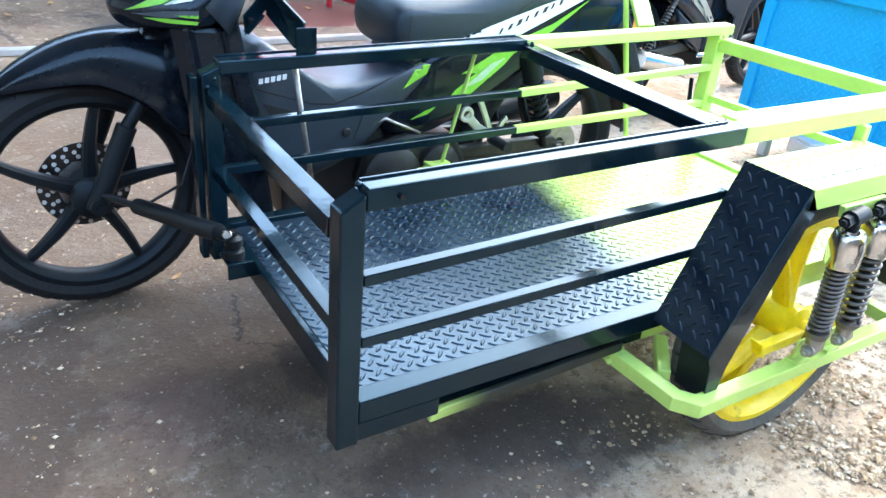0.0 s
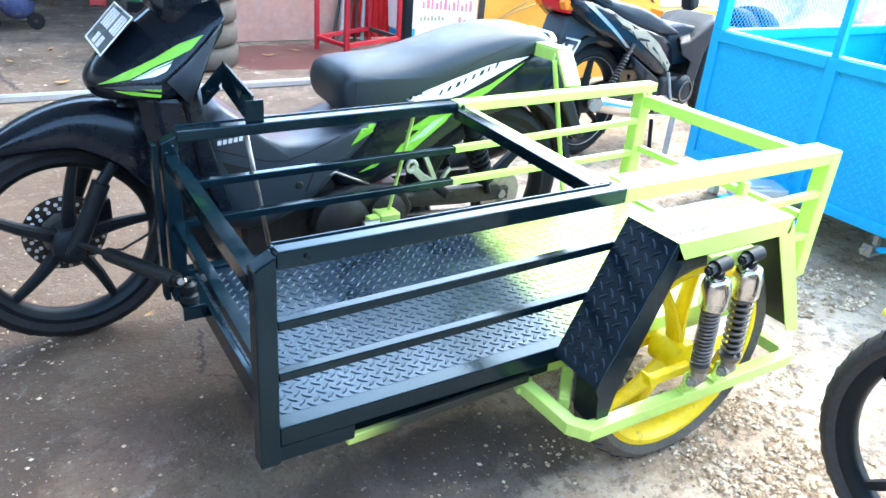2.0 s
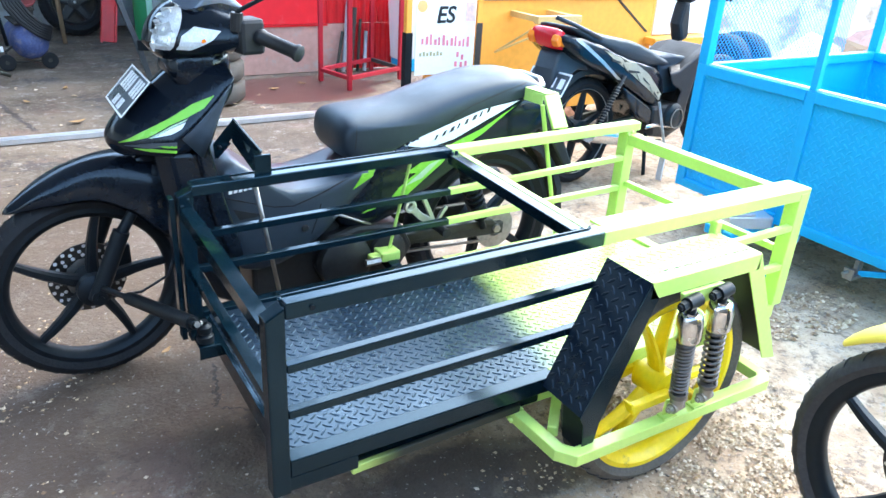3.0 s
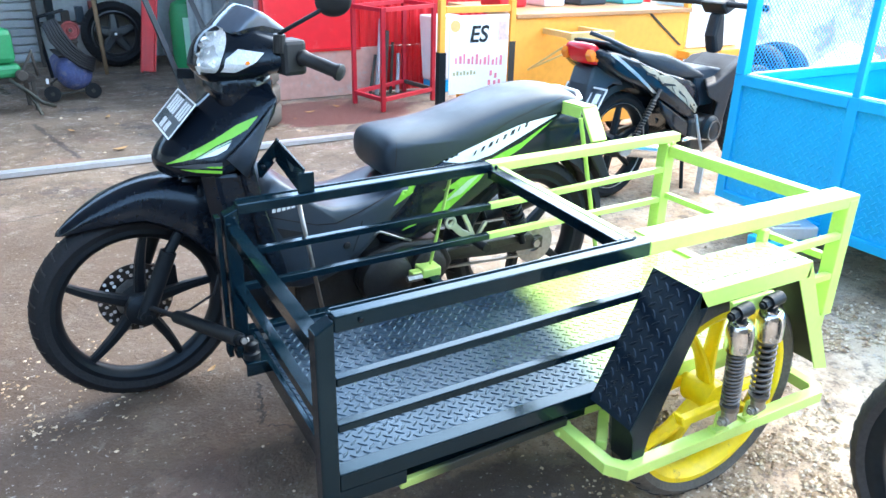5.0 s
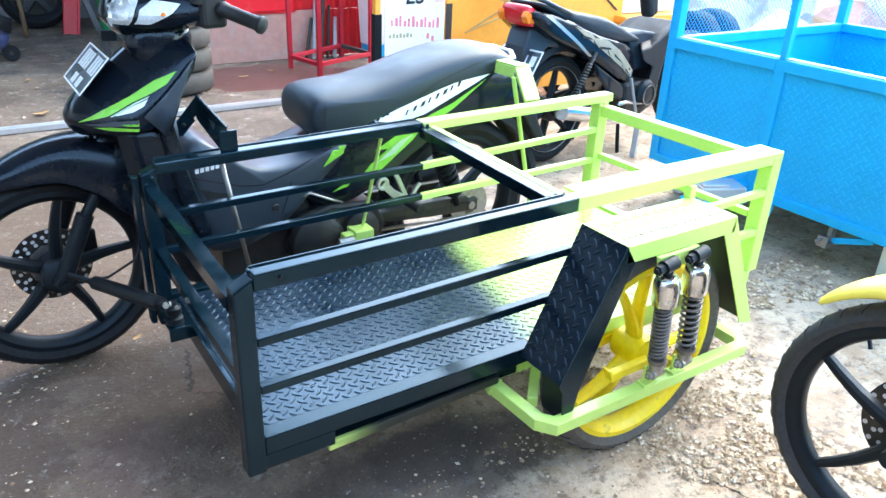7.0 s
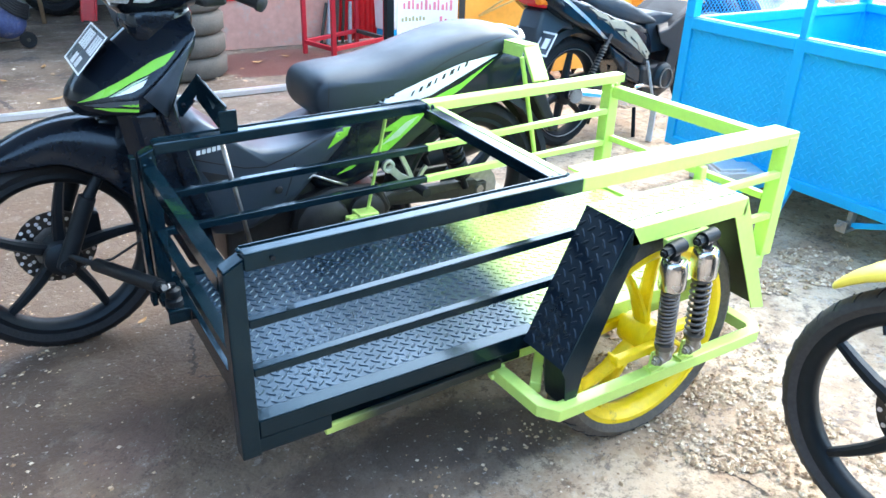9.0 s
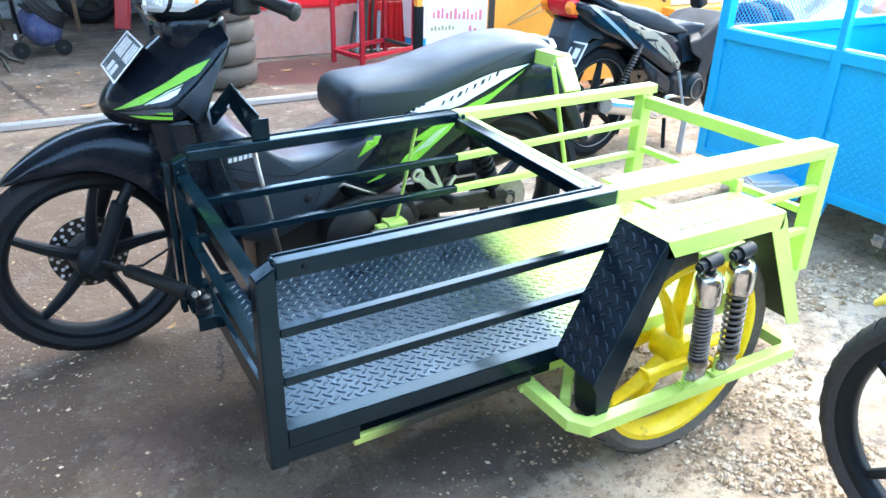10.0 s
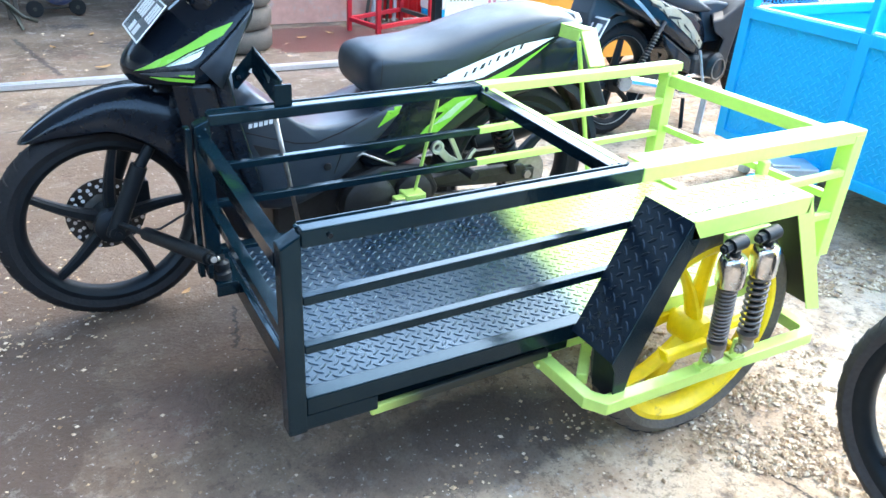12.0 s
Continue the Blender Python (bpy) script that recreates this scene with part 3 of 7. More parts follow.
def build_fender(car):
    """Boxed mudguard with sloping ends."""
    y0, y1 = -0.148, -0.0215
    z = 0.5725
    x0, x1 = 0.714, 1.048
    part("fender_top", tread_plate(x0, x1, y0, y1, z, pitch=0.030, lug=(0.0118, 0.0036, 0.0014)), GREEN_PAINT, car, "lime green tread plate fender top")
    part("fender_lip", box(x0 + 0.004, x1, y0 - 0.003, y0, z - 0.039, z - 0.001), GREEN_PAINT, car, "folded green lip", bevel=0.001)
    for k in range(9):
        x = x0 + 0.012 + 0.036 * k
        bar("fender_seam", (x, -0.121, z + 0.0005), (x + 0.027, -0.121, z + 0.0005), 0.0022, BLACK_PAINT, car, h=0.0016, bevel=0)
    # front flap: tread plate that falls forward
    xk, zk = 0.582, 0.292
    length = math.hypot(x0 - xk, z - zk)
    flap = tread_plate(0, length, 0, y1 - y0, 0, pitch=0.030, lug=(0.0118, 0.0036, 0.0022))
    a = math.degrees(math.atan2(z - zk, x0 - xk))
    moved(flap, pose(x0, y1, z, 0, 0, 180) @ pose(0, 0, 0, 0, a, 0))
    part("front_flap", flap, BLACK_PLATE, car, "black tread plate front flap of the fender")
    part("front_flap_lip", prism([(0.7155, 0.571), (0.7425, 0.533), (0.634, 0.262), (0.622, 0.196), (0.597, 0.196), (0.590, 0.270), (0.579, 0.292)], y0 - 0.003, y0), BLACK_PAINT, car, "black side skirt of the front flap", bevel=0.001)
    part("front_flap_foot", prism([(0.590, 0.286), (0.594, 0.286), (0.604, 0.196), (0.600, 0.196)], y0, -0.084), BLACK_METAL, car, "black toe of the front flap")
    # rear flap
    rear = prism([(x1, z), (1.194, 0.268), (1.190, 0.266), (x1 - 0.004, z - 0.004)], y0, y1)
    part("rear_flap", rear, GREEN_PAINT, car, "lime green rear flap of the fender")
    part("rear_flap_lip", prism([(x1 - 0.002, z - 0.001), (1.196, 0.266), (1.150, 0.276), (1.016, z - 0.039), (x1 - 0.010, z - 0.039)], y0 - 0.003, y0), GREEN_PAINT, car)
    part("rear_flap_lining", prism([(x1 - 0.009, z - 0.006), (1.185, 0.268), (1.183, 0.268), (x1 - 0.011, z - 0.006)], y0 + 0.003, y1 - 0.003), DARK_PLASTIC, car)
    part("fender_lining", box(x0 + 0.010, x1 - 0.010, y0 + 0.003, y1 - 0.003, z - 0.007, z - 0.0045), DARK_PLASTIC, car)
    part("shock_mount", prism([(0.800, 0.534), (0.925, 0.534), (0.918, 0.512), (0.900, 0.500), (0.830, 0.500), (0.806, 0.512)], y0 - 0.014, y0 - 0.0035), GREEN_PAINT, car, "rough green mounting lug", bevel=0.002)
    bar("fender_stay", (1.045, -0.0205, 0.563), (1.045, -0.0205, 0.601), 0.020, GREEN_PAINT, car)


build_fender(sidecar)


def wheel_parts(parent, R, tyre_w, rim_r, rim_mat, tyre_mat, spokes, spoke_w, hub_r, hub_w, disc_r=0.0, disc_y=0.0, sweep_back=0.0, forked=False, turn=0.0):
    """A cast wheel about the y axis, its centre at the parent's origin."""
    t = tyre_w / 2
    prof = []
    side = R - rim_r
    for k in range(13):
        a = math.pi * (k / 12)
        prof.append((rim_r + side * (0.08 + 0.92 * math.sin(a) ** 0.75), -t * math.cos(a) * (1.0 if 0 < k < 12 else 0.72)))
    prof += [(rim_r - 0.004, t * 0.6), (rim_r - 0.004, -t * 0.6)]
    tyre = part("tyre", lathe(prof, 112), tyre_mat, parent, "black rubber tyre", auto=True)
    groove = bmesh.new()
    m = int(2 * math.pi * R / 0.045)
    for k in range(m):
        for sgn in (-1, 1):
            a = 2 * math.pi * (k + 0.25 * sgn) / m
            rr = R - 0.0005
            pts = []
            for u in range(4):
                w = sgn * (0.15 + 0.62 * u / 3) * t
                depth = rim_r + side * (0.08 + 0.92 * math.sin(math.acos(-w / t)) ** 0.75) + 0.0012
                aa = a + 0.045 * u / 3
                pts.append((depth * math.cos(aa), w, depth * math.sin(aa)))
            sweep(pts, [(-0.0022, -0.003), (0.0022, -0.003), (0.0022, 0.0006), (-0.0022, 0.0006)], groove, up=(math.cos(a), 0, math.sin(a)))
    part("tread", groove, DARK_PLASTIC, tyre)
    w = tyre_w * 0.36
    rim = [(rim_r + 0.004, -w), (rim_r + 0.004, -w * 0.8), (rim_r - 0.012, -w * 0.62), (rim_r - 0.012, w * 0.62), (rim_r + 0.004, w * 0.8), (rim_r + 0.004, w),
           (rim_r - 0.008, w * 1.04), (rim_r - 0.020, w * 0.75), (rim_r - 0.026, w * 0.3), (rim_r - 0.026, -w * 0.3), (rim_r - 0.020, -w * 0.75), (rim_r - 0.008, -w * 1.04)]
    part("rim", lathe(rim, 72), rim_mat, parent, auto=True)
    part("hub", lathe([(0.0, -hub_w * 0.6), (hub_r * 0.45, -hub_w * 0.6), (hub_r * 0.5, -hub_w * 0.42), (hub_r, -hub_w * 0.36), (hub_r, hub_w * 0.36), (hub_r * 0.5, hub_w * 0.42), (hub_r * 0.45, hub_w * 0.6), (0.0, hub_w * 0.6)], 28, closed=False), rim_mat, parent, auto=True)
    for k in range(spokes):
        a = 2 * math.pi * k / spokes + turn
        arms = ((-0.25, 0.0), (0.25, 0.0)) if forked else ((0.0, sweep_back),)
        for lean, back in arms:
            i0, o0 = hub_r * 0.8, rim_r - 0.018
            secs = []
            for u in (0, 0.25, 0.5, 0.75, 1):
                r = i0 + (o0 - i0) * u
                ww = spoke_w * (1.25 - 0.5 * u) * 0.5
                hh = (0.020 - 0.007 * u)
                off = back * math.sin(u * math.pi) + (lean * r * (0.15 + 0.85 * u) if forked else 0)
                ca, sa = math.cos(a), math.sin(a)
                c = Vector((r * ca - off * sa, 0, r * sa + off * ca))
                tan = Vector((-sa, 0, ca))
                yy = Vector((0, 1, 0))
                secs.append([c + tan * (ww * p) + yy * (hh * q) for p, q in ((-1, -0.5), (-0.55, -1), (0.55, -1), (1, -0.5), (1, 0.5), (0.55, 1), (-0.55, 1), (-1, 0.5))])
            part("spoke", loft(secs), rim_mat, parent)
    if disc_r:
        brake = part("brake_disc", lathe([(disc_r * 0.55, disc_y - 0.002), (disc_r, disc_y - 0.002), (disc_r, disc_y + 0.002), (disc_r * 0.55, disc_y + 0.002)], 48), DISC_STEEL, parent, "drilled steel brake disc")
        holes = bmesh.new()
        for ring_r, cnt, sh in ((0.93, 20, 0), (0.80, 20, 0.5), (0.68, 16, 0.2)):
            for k in range(cnt):
                a = 2 * math.pi * (k + sh) / cnt
                c = (disc_r * ring_r * math.cos(a), disc_y - 0.0028, disc_r * ring_r * math.sin(a))
                rod(c, (c[0], disc_y + 0.0028, c[2]), 0.0052, 8, holes)
        part("drill_holes", holes, HOLE, brake)
        part("disc_carrier", lathe([(hub_r * 0.5, disc_y - 0.004), (disc_r * 0.60, disc_y - 0.0035), (disc_r * 0.60, disc_y + 0.0035), (hub_r * 0.5, disc_y + 0.004)], 10), STEEL, parent)


DISC_STEEL = material("dark_brake_disc_steel", (0.06, 0.055, 0.05), 0.4, 0.8, vary=0.3)
HOLE = material("drilled_hole_bright", (0.75, 0.7, 0.66), 0.8)


def build_sidecar_wheel(car):
    w = new("wheel")
    w.parent = car
    w.location = (0.868, -0.082, 0.258)
    wheel_parts(w, 0.264, 0.078, 0.217, YELLOW_PAINT, TYRE_DUSTY, 3, 0.0135, 0.038, 0.105, forked=True, turn=radians(102))
    tagged(w, "yellow cast wheel with a dusty black tyre")
    part("axle", rod((0.868, -0.17, 0.258), (0.868, 0.03, 0.258), 0.010), STEEL, car)
    part("arm_lug", plate([(0.726, -0.146, 0.274), (0.726, -0.122, 0.274), (0.742, -0.122, 0.242), (0.742, -0.146, 0.242)], (0.005, 0, 0.002)), YELLOW_PAINT, car, "yellow folded lug", bevel=0.001)
    bar("swing_arm", (0.868, -0.135, 0.258), (0.736, -0.135, 0.254), 0.020, YELLOW_PAINT, car, label="yellow trailing arm")
    bar("swing_arm", (0.868, -0.015, 0.258), (0.72, -0.015, 0.240), 0.024, YELLOW_PAINT, car)


build_sidecar_wheel(sidecar)


COVER_METAL = material("scratched_bright_cover", (0.62, 0.62, 0.62), 0.19, 1.0, vary=0.2, scale=30, bump=0.12, bump_scale=60)


def build_shock(car, top, bottom, coil=0.0170, wire=0.0031, turns=16):
    """Coil-over damper with a bright metal cover."""
    top, bottom = Vector(top), Vector(bottom)
    length = (top - bottom).length
    m = Matrix.Translation(bottom) @ (top - bottom).to_track_quat("Z", "Y").to_matrix().to_4x4()
    s = new("shock_absorber")
    s.parent = car
    s.matrix_local = m
    tagged(s, "coil spring shock absorber with a bright metal cover")
    part("lower_eye", joined(rod((0, -0.016, 0), (0, 0.016, 0), 0.0125, 14), rod((0, 0, 0), (0, 0, 0.034), 0.014, 12, r2=0.017)), STEEL, s, auto=True)
    part("nut", joined(rod((0, -0.026, 0), (0, -0.016, 0), 0.0085, 6), rod((0, -0.031, 0), (0, -0.026, 0), 0.004, 8)), STEEL, s)
    part("damper_rod", rod((0, 0, 0.03), (0, 0, length - 0.02), 0.0105, 12), BLACK_METAL, s, smooth=True)
    part("spring_seat", lathe([(0.0, 0.026), (0.018, 0.026), (coil + wire, 0.034), (coil + wire, 0.039), (0.0, 0.042)], 20, axis="z", closed=False), SPRING_STEEL, s, auto=True)
    part("coil_spring", spring(coil, wire, 0.042, length - 0.082, turns), SPRING_STEEL, s, smooth=True)
    c0, c1 = length - 0.090, length - 0.024
    part("cover", lathe([(0.0, c0 + 0.004), (0.0265, c0), (0.0280, c0 + 0.003), (0.0285, c0 + 0.040), (0.0265, c1 - 0.014), (0.0240, c1 - 0.005), (0.0225, c1 - 0.0035), (0.0160, c1 - 0.0035), (0.0150, c1 + 0.001), (0.0, c1 + 0.002)], 32, axis="z", closed=False), COVER_METAL, s, "scratched bare metal cover", auto=True)
    part("upper_eye", joined(rod((0, 0, c1), (0, 0, length), 0.0105, 12), rod((0, -0.019, length), (0, 0.019, length), 0.0150, 14)), BLACK_METAL, s, "black upper eye", auto=True)
    part("nut", joined(rod((0, -0.036, length), (0, -0.020, length), 0.0105, 6), rod((0, -0.042, length), (0, -0.036, length), 0.006, 10)), BLACK_METAL, s)


build_shock(sidecar, (0.812, -0.178, 0.522), (0.835, -0.176, 0.257))
build_shock(sidecar, (0.903, -0.178, 0.526), (0.927, -0.176, 0.255), 0.0190, 0.0035, 10)
for shock_x in (0.835, 0.927):
    part("shock_foot", joined(box(shock_x - 0.020, shock_x + 0.020, -0.1705, -0.146, 0.2175, 0.224), prism([(shock_x - 0.014, 0.224), (shock_x + 0.014, 0.224), (shock_x + 0.010, 0.262), (shock_x - 0.010, 0.262)], -0.158, -0.153)), GREEN_PAINT, sidecar, bevel=0.001)

# ---- motorcycle ----
from mathutils.bvhtree import BVHTree


def side_loft(layers, bm=None):
    """Joins side outlines of equal count, given as (y, [(x, z), ...])."""
    return loft([[(x, y, z) for x, z in poly] for y, poly in layers], bm)


def grown(poly, k, drop=0.0):
    """An outline scaled about its own middle."""
    cx, cz = sum(p[0] for p in poly) / len(poly), sum(p[1] for p in poly) / len(poly)
    return [(cx + (x - cx) * k, cz + (z - cz) * k + drop) for x, z in poly]


def smooth_part(name, bm, mat, parent, label="", levels=2, sides=0, sharp=(), rims=0.0):
    """A moulded part: a coarse cage rounded by subdivision. sharp: corners of the outline that keep an edge; rims: how crisp the outer layers stay."""
    if sides:
        crease = bm.edges.layers.float.new("crease_edge")
        bm.verts.index_update()
        last = len(bm.verts) // sides - 1
        for e in bm.edges:
            i, j = sorted(v.index for v in e.verts)
            if j - i == sides and i % sides in sharp:
                e[crease] = 0.65
            if rims and i // sides == j // sides and i // sides in (0, last):
                e[crease] = rims
    ob = part(name, bm, mat, parent, label, smooth=True)
    mod = ob.modifiers.new("round", "SUBSURF")
    mod.levels = mod.render_levels = levels
    return ob


def surface_of(ob):
    dg = bpy.context.evaluated_depsgraph_get()
    dg.update()
    ev = ob.evaluated_get(dg)
    me = ev.to_mesh()
    verts = [v.co.copy() for v in me.vertices]
    faces = [tuple(p.vertices) for p in me.polygons]
    ev.to_mesh_clear()
    return BVHTree.FromPolygons(verts, faces)


def decal(name, outline, host, mat, label="", lift=0.0016, grid=0.010, side=-1):
    """A thin sticker with the given side outline, laid on the near face of its host."""
    tree = surface_of(host)
    bm = bmesh.new()
    f = bm.faces.new([bm.verts.new((x, 0, z)) for x, z in outline])
    xs, zs = [p[0] for p in outline], [p[1] for p in outline]
    for axis, lo, hi in ((0, min(xs), max(xs)), (2, min(zs), max(zs))):
        c = lo + grid
        while c < hi:
            co, no = Vector((0, 0, 0)), Vector((0, 0, 0))
            co[axis], no[axis] = c, 1
            bmesh.ops.bisect_plane(bm, geom=bm.verts[:] + bm.edges[:] + bm.faces[:], plane_co=co, plane_no=no)
            c += grid
    last = None
    for v in bm.verts:
        hit = tree.ray_cast(Vector((v.co.x, side * 1.0, v.co.z)), Vector((0, -side, 0)))
        if hit[0] is not None:
            v.co.y = hit[0].y + side * lift
            last = v.co.y
        else:
            near = tree.find_nearest(Vector((v.co.x, last if last is not None else side * 0.1, v.co.z)))
            v.co.y = near[0].y + side * lift
    ext = bmesh.ops.extrude_face_region(bm, geom=bm.faces[:])
    for g in ext["geom"]:
        if isinstance(g, bmesh.types.BMVert):
            g.co.y -= side * 0.0012
    return part(name, bm, mat, host, label)


def letters(word_boxes, host, mat, name="lettering"):
    """Plain bars that stand for a maker's name."""
    for x0, z0, w, h, slant, rise in word_boxes:
        decal(name, [(x0, z0), (x0 + w, z0 + rise * w), (x0 + w + slant * h, z0 + rise * w + h), (x0 + slant * h, z0 + h)], host, mat, lift=0.0032)


STEER, FORK_SHIFT, BAR_TURN = 4, 0.055, 10
STEERED = {"front_wheel", "fork_leg", "fork_foot", "hub_cover", "brake_caliper", "brake_hose", "speedometer_cable", "front_fender", "fork_cover"}
BARS = {"handlebar_cowl", "visor", "switch_block", "grip", "lever", "mirror_stem", "mirror_boot", "mirror"}


def build_motorcycle():
    m = thing("motorcycle", "black underbone motorcycle with green and white decals", "motorcycle", pose(0, 0.864, 0, 0, 0, 0))
    ax, az = -0.186, 0.265
    fw = new("front_wheel")
    fw.parent, fw.location = m, (ax, 0, az)
    wheel_parts(fw, 0.265, 0.076, 0.216, BLACK_METAL, TYRE, 5, 0.026, 0.040, 0.10, disc_r=0.098, disc_y=0.045, sweep_back=0.006, turn=radians(8))
    tagged(fw, "black five-spoke cast front wheel with a drilled disc")
    rw = new("rear_wheel")
    rw.parent, rw.location = m, (1.0, 0, az)
    wheel_parts(rw, 0.282, 0.085, 0.222, BLACK_METAL, TYRE, 5, 0.030, 0.055, 0.11, sweep_back=0.006, turn=radians(40))
    # fork
    for s in (-1, 1):
        part("fork_leg", joined(rod((ax - 0.006, s * 0.078, az - 0.012), (ax + 0.075, s * 0.078, az + 0.165), 0.021, 16), rod((ax + 0.07, s * 0.078, az + 0.155), (0.045, s * 0.078, 0.66), 0.014, 14)), BLACK_METAL, m, "black fork leg", auto=True)
        part("fork_foot", joined(rod((ax, s * 0.052, az), (ax, s * 0.098, az), 0.019, 14), rod((ax, s * 0.098, az), (ax, s * 0.106, az), 0.010, 6)), BLACK_METAL, m, auto=True)
    part("hub_cover", lathe([(0.0, -0.062), (0.030, -0.060), (0.044, -0.048), (0.046, -0.030), (0.0, -0.028)], 28, at=(ax, 0, az), closed=False), BLACK_METAL, m, auto=True)
    part("brake_caliper", box(ax + 0.055, ax + 0.115, 0.040, 0.085, az + 0.005, az + 0.075), BLACK_METAL, m, bevel=0.008)
    part("brake_hose", sweep([(ax + 0.09, 0.06, az + 0.06), (ax + 0.14, 0.07, az + 0.16), (ax + 0.17, 0.06, az + 0.27), (0.03, 0.04, 0.62)], disc(0.0045, 8)), DARK_PLASTIC, m, smooth=True)
    part("speedometer_cable", sweep([(ax + 0.03, -0.085, az - 0.008), (ax + 0.10, -0.10, az - 0.004), (ax + 0.17, -0.105, az + 0.03), (ax + 0.215, -0.09, az + 0.13), (0.06, -0.06, 0.55)], disc(0.0035, 8)), DARK_PLASTIC, m, smooth=True)
    # front fender
    secs = []
    for k in range(15):
        u = k / 14
        a = radians(127 - 94 * u)
        R = 0.291 + 0.080 * min(u / 0.6, 1.15) ** 1.35
        w = 0.010 + 0.054 * min(1, u * 3.4) ** 0.7
        d = 0.006 + 0.086 * min(1, u * 2.4) ** 0.9
        if u > 0.45:
            d += 0.075 * math.sin(min(1, (u - 0.45) / 0.42) * math.pi / 2)
            w += 0.046 * min(1, (u - 0.45) / 0.30)
        ring = []
        for r, y in ((R - d, -w), (R - d * 0.5, -w * 1.02), (R - 0.012, -w * 0.86), (R, -w * 0.35), (R, w * 0.35), (R - 0.012, w * 0.86), (R - d * 0.5, w * 1.02), (R - d, w)):
            ring.append((r, y))
        inner = [(r - 0.004 if abs(y) < w * 0.9 else r, y * 0.95) for r, y in reversed(ring)]
        inner[0], inner[-1] = (ring[-1][0], w * 0.93), (ring[0][0], -w * 0.93)
        secs.append([(ax + r * math.cos(a), y, az + r * math.sin(a)) for r, y in ring + inner])
    smooth_part("front_fender", loft(secs), BLACK_PLASTIC, m, "glossy black front mudguard", 1)
    skirt = [(-0.070, 0.618), (-0.02, 0.640), (0.040, 0.635), (0.050, 0.540), (0.020, 0.455), (-0.030, 0.430), (-0.055, 0.445), (-0.070, 0.500)]
    smooth_part("fork_cover", side_loft([(-0.066, grown(skirt, 0.82)), (-0.058, skirt), (0, skirt), (0.058, skirt), (0.066, grown(skirt, 0.82))]), BLACK_PLASTIC, m, "black fork shroud behind the mudguard", 1)
    # nose and leg shield
    c0 = [(-0.095, 0.634), (-0.124, 0.667), (-0.099, 0.718), (0.004, 0.799), (0.085, 0.862), (0.150, 0.874), (0.165, 0.800), (0.150, 0.740), (0.120, 0.680), (0.060, 0.638)]
    c1 = [(-0.080, 0.638), (-0.106, 0.670), (-0.080, 0.718), (0.016, 0.796), (0.092, 0.857), (0.155, 0.868), (0.168, 0.800), (0.150, 0.740), (0.120, 0.680), (0.060, 0.642)]
    c2 = [(-0.032, 0.646), (-0.050, 0.674), (-0.022, 0.708), (0.058, 0.772), (0.122, 0.832), (0.165, 0.846), (0.172, 0.795), (0.150, 0.740), (0.120, 0.690), (0.070, 0.652)]
    c3 = [(0.022, 0.652), (0.028, 0.690), (0.058, 0.714), (0.106, 0.756), (0.154, 0.812), (0.168, 0.822), (0.164, 0.790), (0.130, 0.745), (0.092, 0.705), (0.050, 0.656)]
    shield = smooth_part("front_cowl", side_loft([(y, grown(c, 1.03)) for y, c in ((-0.140, c3), (-0.104, c2), (-0.052, c1), (0, c0), (0.052, c1), (0.104, c2), (0.140, c3))]), BLACK_PLASTIC, m, "glossy black nose and leg shield", sides=10, sharp=(0, 4, 5, 9), rims=0.8)
    decal("green_decal", [(-0.092, 0.671), (-0.044, 0.700), (0.020, 0.733), (0.071, 0.764), (0.122, 0.786), (0.095, 0.757), (0.059, 0.737), (0.019, 0.719), (-0.032, 0.690)], shield, GREEN_STICKER, "bright green sweeping stripe", grid=0.006)
    decal("pale_decal", [(-0.030, 0.688), (0.019, 0.716), (0.057, 0.733), (0.051, 0.728), (0.018, 0.712), (-0.023, 0.689)], shield, PALE_STICKER, "pale green fading stripe", grid=0.006)
    decal("white_decal", [(-0.020, 0.690), (0.018, 0.711), (0.052, 0.726), (0.040, 0.711), (0.017, 0.699)], shield, WHITE_STICKER, grid=0.006)
    decal("grey_decal", [(-0.082, 0.667), (-0.029, 0.677), (0.026, 0.682), (0.025, 0.673), (-0.030, 0.665)], shield, DARK_GREY, "grey underline", grid=0.006)
    decal("green_decal", [(-0.018, 0.671), (0.025, 0.674), (0.024, 0.668), (0.002, 0.668)], shield, GREEN_STICKER, grid=0.006)
    decal("green_decal", [(-0.064, 0.662), (-0.027, 0.664), (0.024, 0.662), (0.022, 0.656), (-0.030, 0.656)], shield, GREEN_STICKER, grid=0.006)
    inner = [(0.060, 0.640), (0.094, 0.715), (0.134, 0.800), (0.146, 0.792), (0.120, 0.730), (0.092, 0.660), (0.110, 0.560), (0.150, 0.40), (0.160, 0.34), (0.130, 0.34), (0.090, 0.46)]
    part("inner_shield", side_loft([(-0.136, [(x + 0.012, z) for x, z in inner]), (-0.09, inner), (0.09, inner), (0.136, [(x + 0.012, z) for x, z in inner])]), BLACK_PLASTIC, m, "black inner leg shield", bevel=0.006)
    edge = [(0.036, 0.690), (0.085, 0.733), (0.128, 0.776), (0.158, 0.812)]
    back = [(0.082, 0.636), (0.108, 0.690), (0.132, 0.745), (0.158, 0.800)]
    for s in (-1, 1):
        wing = bmesh.new()
        rows = []
        for k in range(4):
            rows.append([wing.verts.new((edge[k][0] + (back[k][0] - edge[k][0]) * u, s * (0.1440 - 0.003 * math.sin(u * math.pi) - 0.004 * u), edge[k][1] + (back[k][1] - edge[k][1]) * u)) for u in (0, 0.33, 0.66, 1)])
        for a, b in zip(rows, rows[1:]):
            for k in range(3):
                wing.faces.new((a[k], a[k + 1], b[k + 1], b[k]))
